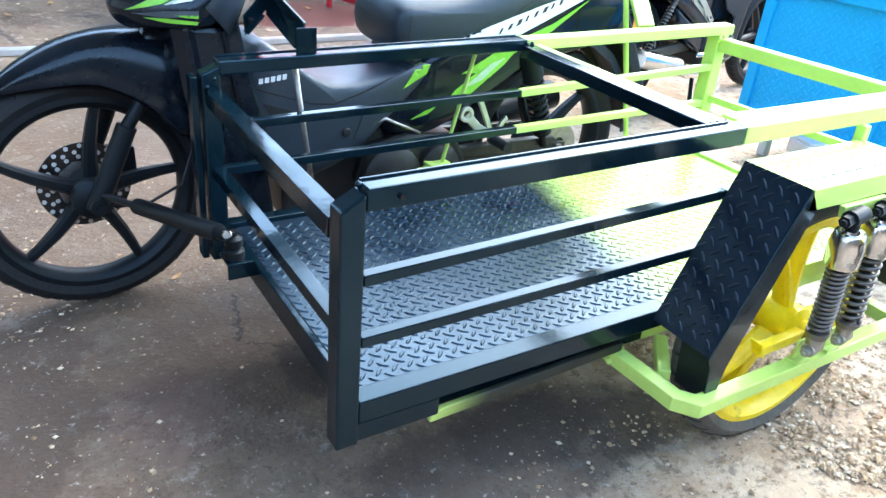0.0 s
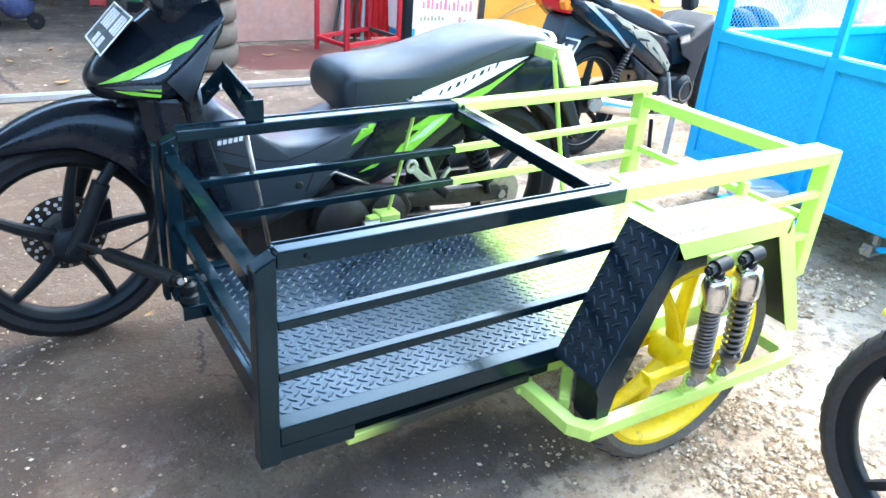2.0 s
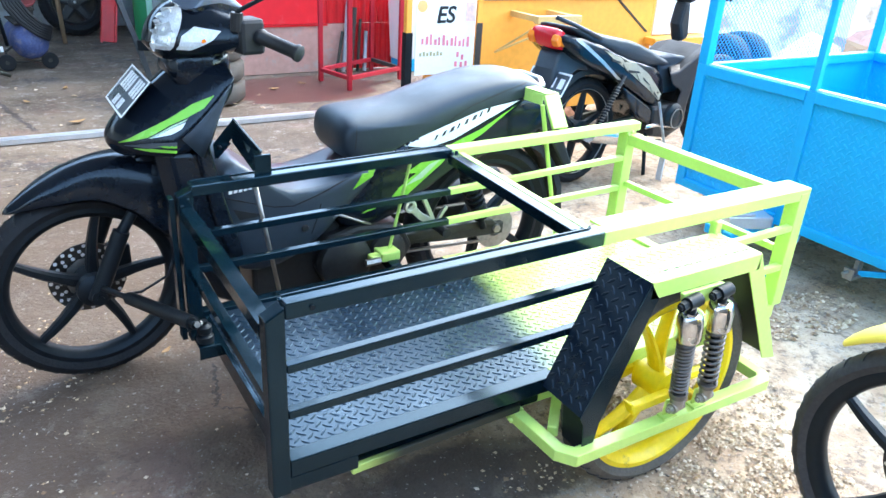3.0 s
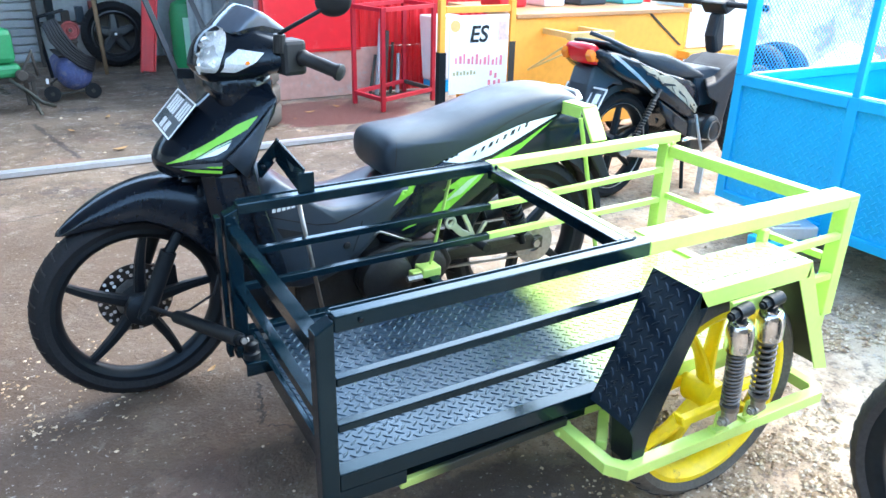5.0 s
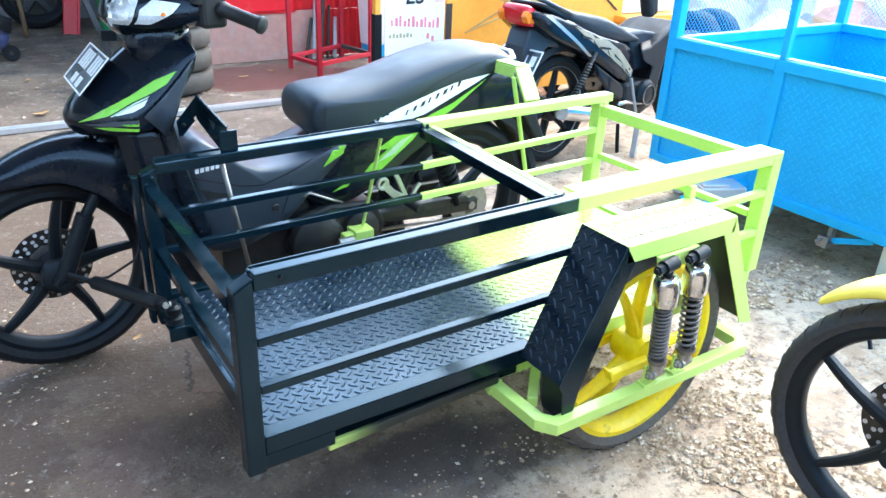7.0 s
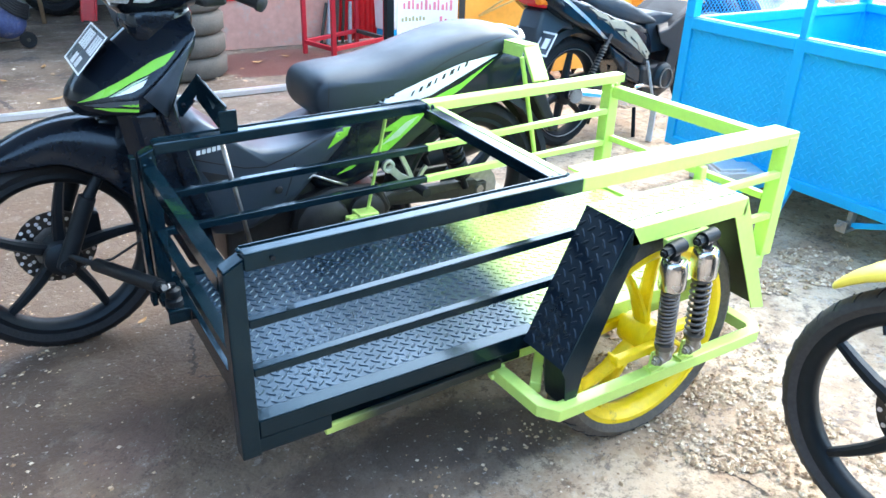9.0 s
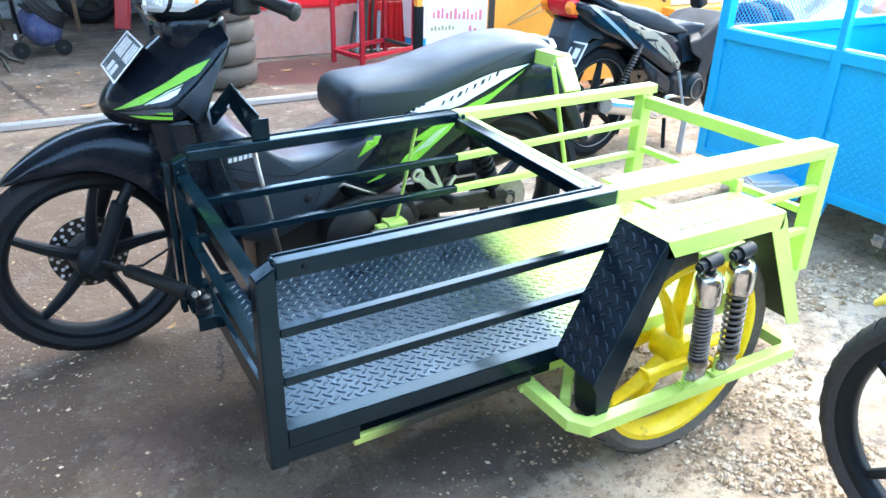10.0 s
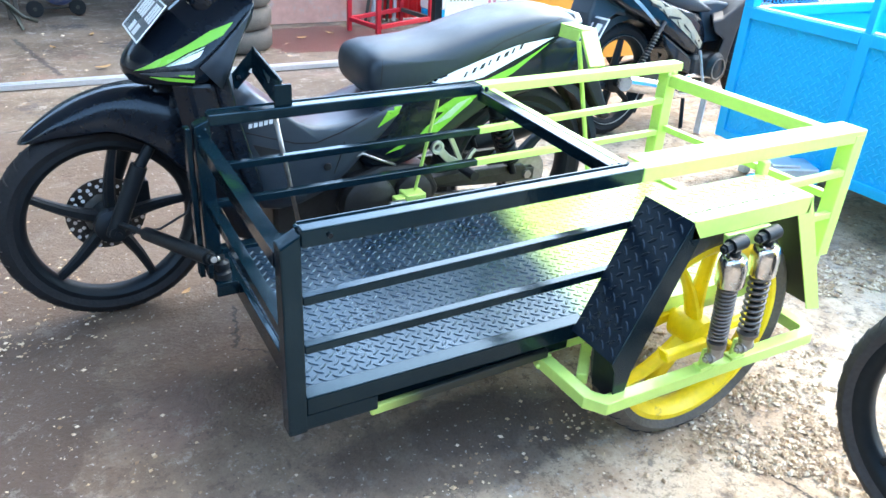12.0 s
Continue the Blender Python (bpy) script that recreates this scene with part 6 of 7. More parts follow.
def build_yellow_motorcycle():
    m = thing("yellow_motorcycle", "motorcycle with a yellow front mudguard and black cast wheels", "motorcycle", pose(1.064, -0.603, 0, 0, 0, -85))
    fw = new("front_wheel")
    fw.parent, fw.location = m, (0, 0, 0.274)
    wheel_parts(fw, 0.274, 0.070, 0.232, BLACK_METAL, TYRE_WORN, 5, 0.023, 0.042, 0.10, disc_r=0.112, disc_y=0.045, sweep_back=0.008, turn=radians(154))
    part("valve", rod((-0.13, 0, 0.45), (-0.115, -0.012, 0.425), 0.004, 8), BLACK_METAL, m)
    secs = []
    for k in range(11):
        u = k / 10
        a = radians(141 - 122 * u)
        R = 0.311 + 0.03 * math.sin(u * math.pi)
        w = 0.014 + 0.052 * min(1, u * 3) ** 0.7
        d = 0.014 + 0.034 * min(1, u * 2.5)
        ring = [(R - d, -w), (R - d * 0.4, -w), (R, -w * 0.4), (R, w * 0.4), (R - d * 0.4, w), (R - d, w), (R - d, w * 0.92), (R - d * 0.4 - 0.004, w * 0.9), (R - 0.005, 0.3 * w), (R - 0.005, -0.3 * w), (R - d * 0.4 - 0.004, -w * 0.9), (R - d, -w * 0.92)]
        secs.append([(r * math.cos(a), y, 0.274 + r * math.sin(a)) for r, y in ring])
    smooth_part("front_fender", loft(secs), YELLOW_PLASTIC, m, "glossy yellow front mudguard", 1)
    for s in (-1, 1):
        part("fork_leg", rod((0, s * 0.08, 0.28), (0.27, s * 0.08, 0.78), 0.020, 14), BLACK_METAL, m, smooth=True)
    part("fork_foot", rod((0, -0.11, 0.285), (0, 0.11, 0.285), 0.018, 12), BLACK_METAL, m)
    part("cowl", side_loft([(-0.10, [(0.10, 0.70), (0.20, 0.95), (0.36, 0.98), (0.40, 0.70), (0.34, 0.45), (0.25, 0.60)]), (0.10, [(0.10, 0.70), (0.20, 0.95), (0.36, 0.98), (0.40, 0.70), (0.34, 0.45), (0.25, 0.60)])]), YELLOW_PLASTIC, m, "yellow nose cowl", bevel=0.02)
    part("engine", box(0.45, 0.85, -0.11, 0.11, 0.20, 0.50), ENGINE, m, bevel=0.03)
    part("seat", side_loft([(-0.12, [(0.60, 0.68), (0.90, 0.74), (1.25, 0.76), (1.25, 0.68), (0.90, 0.62), (0.60, 0.58)]), (0.12, [(0.60, 0.68), (0.90, 0.74), (1.25, 0.76), (1.25, 0.68), (0.90, 0.62), (0.60, 0.58)])]), SEAT_VINYL, m, bevel=0.03)
    part("frame", joined(sweep([(0.30, 0, 0.80), (0.48, 0, 0.50), (1.20, 0, 0.62)], disc(0.03, 10)), sweep([(0.80, -0.08, 0.32), (1.23, -0.08, 0.29)], square(0.03)), sweep([(0.80, 0.08, 0.32), (1.23, 0.08, 0.29)], square(0.03))), BLACK_METAL, m)
    rw = new("rear_wheel")
    rw.parent, rw.location = m, (1.23, 0, 0.274)
    wheel_parts(rw, 0.274, 0.082, 0.214, BLACK_METAL, TYRE, 5, 0.032, 0.05, 0.10, turn=radians(30))


build_yellow_motorcycle()


# ---- orange food cart ----


def text_part(word, size, m, mat, parent, name="lettering", extrude=0.001):
    cu = bpy.data.curves.new(name, "FONT")
    cu.body, cu.size, cu.extrude, cu.offset, cu.shear = word, size, extrude, 0.02 * size, 0.18
    tmp = new("tmp", cu)
    dg = bpy.context.evaluated_depsgraph_get()
    me = bpy.data.meshes.new_from_object(tmp.evaluated_get(dg))
    bpy.data.objects.remove(tmp)
    me.materials.clear()
    me.materials.append(mat)
    ob = new(name, me)
    ob.parent = parent
    ob.matrix_local = m
    return ob


def build_food_cart():
    c = thing("food_cart", "orange wooden food cart with a white hand-lettered sign", "food cart")
    Y = 2.45
    part("front_panel", box(2.035, 3.32, Y, Y + 0.02, 0.14, 0.775), ORANGE_PAINT, c, "orange painted panel", bevel=0.003)
    part("side_panel", box(3.32, 3.34, Y, Y + 0.75, 0.30, 0.80), ORANGE_PAINT, c)
    part("bottom_board", box(2.06, 3.32, Y + 0.02, Y + 0.75, 0.30, 0.32), ORANGE_PAINT, c)
    part("counter", box(2.03, 3.34, Y - 0.02, Y + 0.75, 0.775, 0.800), COUNTER, c, "dull brown counter top", bevel=0.004)
    part("frame_rail", box(1.594, 1.993, Y - 0.013, Y + 0.018, 0.815, 0.850), ORANGE_PAINT, c, bevel=0.003)
    for x in (1.560, 1.995):
        part("post", box(x, x + 0.032, Y - 0.015, Y + 0.02, 0.0 if x < 1.8 else 0.36, 1.75), ORANGE_PAINT, c, "orange post", bevel=0.003)
    part("post_sleeve", box(1.557, 1.596, Y - 0.018, Y + 0.023, 0.33, 0.62), BLACK_METAL, c)
    part("post_sleeve", box(1.990, 2.028, Y - 0.020, Y - 0.016, 0.40, 0.66), RUST, c)
    part("post", box(3.30, 3.335, Y - 0.015, Y + 0.02, 0.80, 1.75), ORANGE_PAINT, c, bevel=0.003)
    part("post", box(2.60, 2.625, Y + 0.60, Y + 0.625, 0.80, 1.75), ORANGE_PAINT, c, bevel=0.003)
    part("head_rail", box(1.592, 3.300, Y - 0.012, Y + 0.017, 1.715, 1.75), ORANGE_PAINT, c, bevel=0.003)
    for x in (2.35, 3.05):
        w = new("wheel")
        w.parent, w.location = c, (x, Y + 0.12, 0.24)
        wheel_parts(w, 0.24, 0.045, 0.205, BLACK_METAL, TYRE, 6, 0.02, 0.04, 0.08)
    part("leg", box(3.24, 3.28, Y + 0.60, Y + 0.64, 0.0, 0.30), ORANGE_PAINT, c)
    part("leg", box(2.08, 2.12, Y + 0.66, Y + 0.70, 0.0, 0.30), ORANGE_PAINT, c)
    part("shade_board", prism([(3.00, 0.775), (3.02, 0.775), (3.30, 0.575), (3.28, 0.575)], Y - 0.006, Y - 0.001), RUST, c)
    part("ledge", box(3.28, 3.85, Y - 0.10, Y + 0.02, 0.500, 0.545), ORANGE_PAINT, c, "orange ledge", bevel=0.004)
    part("pull_bar", box(2.20, 2.50, Y - 0.28, Y - 0.24, 0.685, 0.725), PALE_WOOD, c, "pale wooden pull bar", bevel=0.003)
    part("pull_bar_stay", box(2.47, 2.50, Y - 0.24, Y, 0.69, 0.72), PALE_WOOD, c)
    part("pull_bar_stay", box(2.22, 2.25, Y - 0.24, Y, 0.69, 0.72), PALE_WOOD, c)
    for xa in (2.25, 2.42):
        part("rope", sweep([(xa, Y - 0.26, 0.69), (2.12, Y - 0.02, 0.50)], disc(0.006, 8)), PALE_WOOD, c)
    # sign
    s = new("sign_board")
    s.parent = c
    s.matrix_local = pose(1.612, Y - 0.022, 0.400, 90, 0, 0)
    tagged(s, "white sign with black and red hand lettering")
    part("board", box(0, 0.366, 0, 0.405, -0.004, 0), SIGN_WHITE, s)
    text_part("ES", 0.118, pose(0.118, 0.268, 0.001), DARK_PLASTIC, s)
    for k in range(12):
        x = 0.035 + 0.0255 * k
        h = 0.030 + 0.012 * ((k * 7) % 3)
        part("mark", box(x, x + 0.012 + 0.004 * (k % 2), 0.160 - 0.002 * k, 0.160 - 0.002 * k + h, 0, 0.0012), PINK_INK, s)
    for k in range(7):
        x = 0.025 + 0.021 * k
        part("mark", box(x, x + 0.013, 0.098, 0.115 + 0.006 * (k % 2), 0, 0.0012), OLIVE_INK, s)
    for x, y in ((0.255, 0.085), (0.285, 0.070), (0.245, 0.035), (0.280, 0.030), (0.310, 0.035)):
        part("mark", box(x, x + 0.016, y, y + 0.028, 0, 0.0012), PINK_INK, s)
    part("badge", lathe([(0.0, 0.0014), (0.030, 0.0014), (0.030, 0.0), (0.0, 0.0)], 20, axis="z", at=(0.034, 0.352, 0), closed=False), PALE_WOOD, s)
    part("picture_patch", box(0.300, 0.362, 0.270, 0.370, 0, 0.0012), PALE_PINK, s)


COUNTER = material("dull_brown_counter", (0.50, 0.24, 0.10), 0.45, vary=0.2)
PALE_WOOD = material("pale_planed_wood", (0.72, 0.45, 0.16), 0.6, vary=0.12, bump=0.1)
SIGN_WHITE = material("sign_white", (0.80, 0.80, 0.76), 0.45, vary=0.05)
PINK_INK = material("faded_red_ink", (0.75, 0.22, 0.28), 0.5, vary=0.2)
OLIVE_INK = material("olive_ink", (0.40, 0.36, 0.18), 0.5)
PALE_PINK = material("faded_picture_print", (0.72, 0.48, 0.44), 0.5, vary=0.3, scale=40)
build_food_cart()


def build_ice_box():
    b = thing("ice_box", "white plastic ice box on the cart ledge", "ice box", pose(3.60, 2.62, 0.545, 0, 0, 0))
    part("body", box(-0.24, 0.24, -0.16, 0.16, 0, 0.34), WHITE_PLASTIC, b, bevel=0.02)
    part("lid", box(-0.25, 0.25, -0.17, 0.17, 0.342, 0.40), WHITE_PLASTIC, b, bevel=0.015)
    part("foot_board", box(-0.26, 0.26, -0.17, 0.19, -0.020, -0.001), PALE_WOOD, b)


build_ice_box()


def build_cart_clutter():
    """What stands on the food cart's counter."""
    for x, w, h, mat, nm, lab in ((2.12, 0.20, 0.34, RED_PAINT, "crate", "red plastic crate on the counter"), (2.42, 0.16, 0.26, WHITE_PLASTIC, "canister", "white plastic canister on the counter"), (2.72, 0.22, 0.18, GREY_PLASTIC, "tub", "grey tub on the counter"), (3.05, 0.18, 0.40, TEAL, "panel_box", "teal box on the counter")):
        t_ = thing(nm, lab, nm.replace("_", " "), pose(x + 0.1, 2.86, 0.80, 0, 0, 4))
        part("body", box(-w / 2, w / 2, -0.1, 0.1, 0, h), mat, t_, bevel=0.012)
        part("rim", box(-w / 2 - 0.006, w / 2 + 0.006, -0.106, 0.106, h - 0.03, h - 0.005), mat, t_, bevel=0.004)


TEAL = material("teal_paint", (0.12, 0.55, 0.58), 0.45)
build_cart_clutter()


# ---- red stand, wall and yard things ----


def build_red_stand():
    s = thing("metal_stand", "red painted angle steel stand with open shelves", "stand")
    A, B, C, D = (1.867, 3.815), (2.389, 4.04), (2.33, 4.42), (1.793, 4.161)
    for p, z in ((A, 0.715), (B, 0.715), (C, 0.715), (D, 1.15)):
        part("leg", box(p[0] - 0.015, p[0] + 0.015, p[1] - 0.015, p[1] + 0.015, 0, z), STAND_RED, s, bevel=0.002)
    for z in (0.085, 0.700):
        for p, q in ((A, B), (B, C), (C, D), (D, A)):
            a, b = Vector((*p, z)), Vector((*q, z))
            d = (b - a).normalized() * 0.018
            part("rail", sweep([a + d, b - d], square(0.028)), STAND_RED if z > 0.5 or p != B else RUST, s, bevel=0.002)


STAND_RED = material("dull_crimson_paint", (0.45, 0.012, 0.03), 0.45, vary=0.15, scale=6, bump=0.1)
build_red_stand()


def corrugated(x0, x1, z0, z1, y, mat, parent, pitch=0.06, depth=0.012, name="sheet"):
    bm = bmesh.new()
    n = int((x1 - x0) / pitch * 4)
    prof = (0, 1, 1, 0)
    cols = []
    for k in range(n + 1):
        x = x0 + (x1 - x0) * k / n
        yy = y - depth * prof[k % 4]
        cols.append((bm.verts.new((x, yy, z0)), bm.verts.new((x, yy, z1))))
    for a, b in zip(cols, cols[1:]):
        bm.faces.new((a[0], b[0], b[1], a[1]))
    ob = part(name, bm, mat, parent)
    sol = ob.modifiers.new("thick", "SOLIDIFY")
    sol.thickness = 0.002
    return ob


def build_walls():
    w = part("wall_north", box(1.22, 2.16, 4.48, 4.60, 0, 0.355), PINK_WALL)
    tagged(w, "low wall of faded pink plaster", "wall", kind="structure")
    red = tagged(part("wall_red", box(1.22, 5.0, 4.52, 4.56, 0.355, 1.75), RED_PAINT), "red painted sheet metal wall above low plaster", "wall", kind="structure")
    part("panel", box(1.24, 1.985, 4.500, 4.518, 0.36, 1.73), RED_SHEET, red, "flat bright red panel")
    corrugated(1.99, 4.95, 0.36, 1.73, 4.515, RED_PAINT, red, 0.075, 0.012, "panel")
    corrugated(2.165, 4.95, 0.0, 0.355, 4.515, RED_PAINT, red, 0.075, 0.012, "panel")
    for x in (1.99, 2.42):
        part("wall_seam", box(x - 0.006, x + 0.006, 4.486, 4.4985, 0.36, 1.73), RED_PAINT, red)
    part("sill_trim", box(1.22, 1.98, 4.470, 4.480, 0.345, 0.360), RED_PAINT, red)
    side = tagged(part("wall_workshop_east", box(1.20, 1.32, 4.61, 7.3, 0, 2.29), GREY_STEEL_SHEET), "weathered zinc sheet wall", "wall", kind="structure")
    back = tagged(part("wall_workshop_north", box(-5, 1.19, 7.0, 7.1, 0, 2.29), GREY_STEEL_SHEET), "weathered zinc sheet wall at the back of the workshop", "wall", kind="structure")
    for z in range(18):
        part("sheet", box(-0.75, -0.14, 6.955, 6.99, 0.02 + 0.075 * z, 0.085 + 0.075 * z), ROLLER, back, bevel=0.008)
    corrugated(0.98, 1.19, 0.0, 2.5, 5.9, GREY_STEEL_SHEET, side, 0.07, 0.014)
    # unseen west wall, added to close the yard and block low sky
    tagged(part("blocker_wall_west", box(-5.1, -5, -6, 7.1, 0, 2.9), GREY_STEEL_SHEET), "weathered zinc sheet wall", "wall", kind="structure")
    tagged(part("roof_workshop", box(-5.1, 1.4, 5.0, 7.3, 2.3, 2.35), RUST), "tin roof over the workshop", "roof", kind="structure")
    # unseen canopy, added to keep sky light off the left ground
    tagged(part("shade_canopy_west", box(-5.1, 0.25, -0.35, 3.6, 2.45, 2.5), GREY_STEEL_SHEET), "unseen tin canopy added to shade the west of the yard", "roof", kind="structure")
    # unseen wall, added dark so the black paint reflects less light
    tagged(part("blocker_wall_south", box(-5.1, 2.2, -3.4, -3.2, 0, 2.1), BLOCKER_BOARDS), "unseen dark board wall added to darken reflections from the south", "wall", kind="structure")
    far = tagged(part("wall_east", box(6.8, 7.0, -6, 7.3, 0, 1.9), WHITE_WALL), "sunlit whitewashed wall with peeling plaster", "wall", kind="structure")


BLOCKER_BOARDS = material("dark_blocker_boards", (0.07, 0.06, 0.05), 0.7, vary=0.3, bump=0.2)
RED_SHEET = material("bright_red_sheet", (0.75, 0.012, 0.025), 0.4, vary=0.1, scale=1.5, wear=(0.75, 0.12, 0.12), wear_amount=0.05)
ROLLER = material("grey_roller_slats", (0.33, 0.35, 0.37), 0.5, 0.3, vary=0.15, piece=0.15)
WHITE_WALL = material("whitewashed_plaster", (0.80, 0.68, 0.54), 0.85, vary=0.15, scale=1.5, bump=0.2, wear=(0.45, 0.33, 0.24), wear_amount=0.45)
build_walls()


def build_channel():
    c = thing("metal_channel", "long aluminium roller shutter track lying on the ground", "metal channel")
    part("base", box(-1.6, 1.72, 3.205, 3.262, 0.0, 0.012), ALUMINIUM, c, bevel=0.001)
    for y in (3.205, 3.231, 3.252):
        part("flange", box(-1.6, 1.72, y, y + 0.010, 0.012, 0.028), ALUMINIUM, c, bevel=0.001)


build_channel()


def build_tyre_stack():
    for k in range(4):
        t_ = thing("spare_tyre", "grey worn tyre in a stack behind the motorcycle", "tyre", pose(0.86, 3.88, 0.066 + 0.133 * k, 0, 0, 30 * k), group="stacked tyres")
        prof = [(0.17, -0.036), (0.18, -0.060), (0.24, -0.065), (0.265, -0.044), (0.268, 0.044), (0.24, 0.065), (0.18, 0.060), (0.17, 0.036), (0.20, 0.02), (0.235, 0.0), (0.20, -0.02)]
        part("casing", lathe(prof, 40, axis="z"), TYRE_DUSTY, t_, smooth=True)


build_tyre_stack()


def build_compressor():
    c = thing("air_compressor", "grimy air compressor with a faded blue tank and hanging black hoses", "compressor", pose(-0.02, 5.10, 0, 0, 0, 6))
    tank = [(0.0, -0.085), (0.045, -0.080), (0.085, -0.060), (0.110, -0.025), (0.122, 0.020), (0.122, 0.36), (0.110, 0.41), (0.06, 0.45), (0.0, 0.46)]
    part("tank", lathe(tank, 32, axis="y", at=(0.0, 0.0, 0.190), closed=False), BLUE_TANK, c, "faded blue round tank", auto=True)
    for x in (-0.172, 0.104):
        part("castor", lathe([(0.012, -0.014), (0.040, -0.017), (0.056, -0.014), (0.056, 0.014), (0.040, 0.017), (0.012, 0.014)], 20, at=(x, 0.0, 0.056)), TYRE, c, auto=True)
        part("castor_hub", lathe([(0.0, -0.016), (0.014, -0.016), (0.014, 0.016), (0.0, 0.016)], 12, at=(x, 0.0, 0.056), closed=False), GUN, c)
        part("foot", sweep([(x, 0.022, 0.056), (x * 0.95, 0.03, 0.13), (x * 0.55, 0.05, 0.17)], square(0.022, 0.008)), RUST, c, bevel=0.001)
    part("axle", rod((-0.172, 0.0, 0.056), (0.104, 0.0, 0.056), 0.007, 10), RUST, c)
    part("base_plate", box(-0.09, 0.09, 0.0, 0.38, 0.310, 0.322), RUST, c, bevel=0.002)
    part("motor", joined(rod((0.0, 0.16, 0.405), (0.0, 0.36, 0.405), 0.078, 20), box(-0.05, 0.05, 0.17, 0.35, 0.322, 0.36)), BLACK_METAL, c, auto=True)
    pump = joined(box(-0.05, 0.05, 0.03, 0.12, 0.322, 0.40), *[box(-0.058 + 0.004 * (k % 2), 0.058 - 0.004 * (k % 2), 0.02, 0.13, 0.402 + 0.014 * k, 0.412 + 0.014 * k) for k in range(6)])
    part("pump_head", pump, RUST, c, "finned greasy pump head")
    part("pulley", lathe([(0.012, -0.012), (0.020, -0.014), (0.024, -0.006), (0.050, -0.006), (0.054, -0.014), (0.064, -0.014), (0.064, 0.014), (0.054, 0.014), (0.050, 0.006), (0.024, 0.006), (0.020, 0.014), (0.012, 0.014)], 28, at=(0.012, 0.0, 0.495)), RUST_RED, c, "dull red pulley", auto=True)
    part("pulley_shaft", rod((0.012, -0.02, 0.495), (0.012, 0.09, 0.495), 0.011, 12), GUN, c)
    part("handle", sweep([(-0.150, 0.02, 0.17), (-0.176, -0.02, 0.36), (-0.190, -0.06, 0.60), (-0.02, -0.06, 0.64)], disc(0.012, 10)), BLACK_METAL, c, smooth=True)
    for k in range(6):
        u = 0.017 * k
        part("hose", sweep([(-0.168 + u * 0.9, -0.080 - 0.004 * (k % 2), 0.560 + 0.006 * k), (-0.135 + u, -0.098, 0.440 + 0.010 * k), (-0.070 + u * 0.8, -0.112 - 0.006 * (k % 2), 0.345 + 0.011 * k), (0.020 + u * 0.5, -0.110, 0.265 + 0.013 * k), (0.100 + u * 0.35, -0.085, 0.215 + 0.016 * k), (0.135, -0.02, 0.225 + 0.014 * k)], disc(0.0115, 8)), DARK_PLASTIC, c, smooth=True)
    part("white_tag", box(-0.205, -0.185, -0.030, -0.024, 0.135, 0.175), WHITE_PLASTIC, c, bevel=0.002)


RUST_RED = material("grimy_red_iron", (0.20, 0.035, 0.035), 0.7, vary=0.4)
build_compressor()


def build_car_wheel():
    t_ = thing("car_wheel", "car wheel with a five-spoke dark alloy rim leaning on the wall", "wheel", pose(0.44, 6.52, 0.285, -6, 0, 0))
    wheel_parts(t_, 0.285, 0.19, 0.20, CAR_RIM, TYRE, 5, 0.075, 0.055, 0.10, turn=radians(90))
    part("cap", lathe([(0.0, -0.075), (0.010, -0.074), (0.013, -0.066), (0.0, -0.060)], 16, closed=False), WHITE_PLASTIC, t_)
    part("back", lathe([(0.0, 0.05), (0.19, 0.05), (0.19, 0.06), (0.0, 0.06)], 32, closed=False), RUST, t_)


CAR_RIM = material("dark_alloy_rim", (0.025, 0.027, 0.03), 0.4, 0.4, vary=0.2)
build_car_wheel()


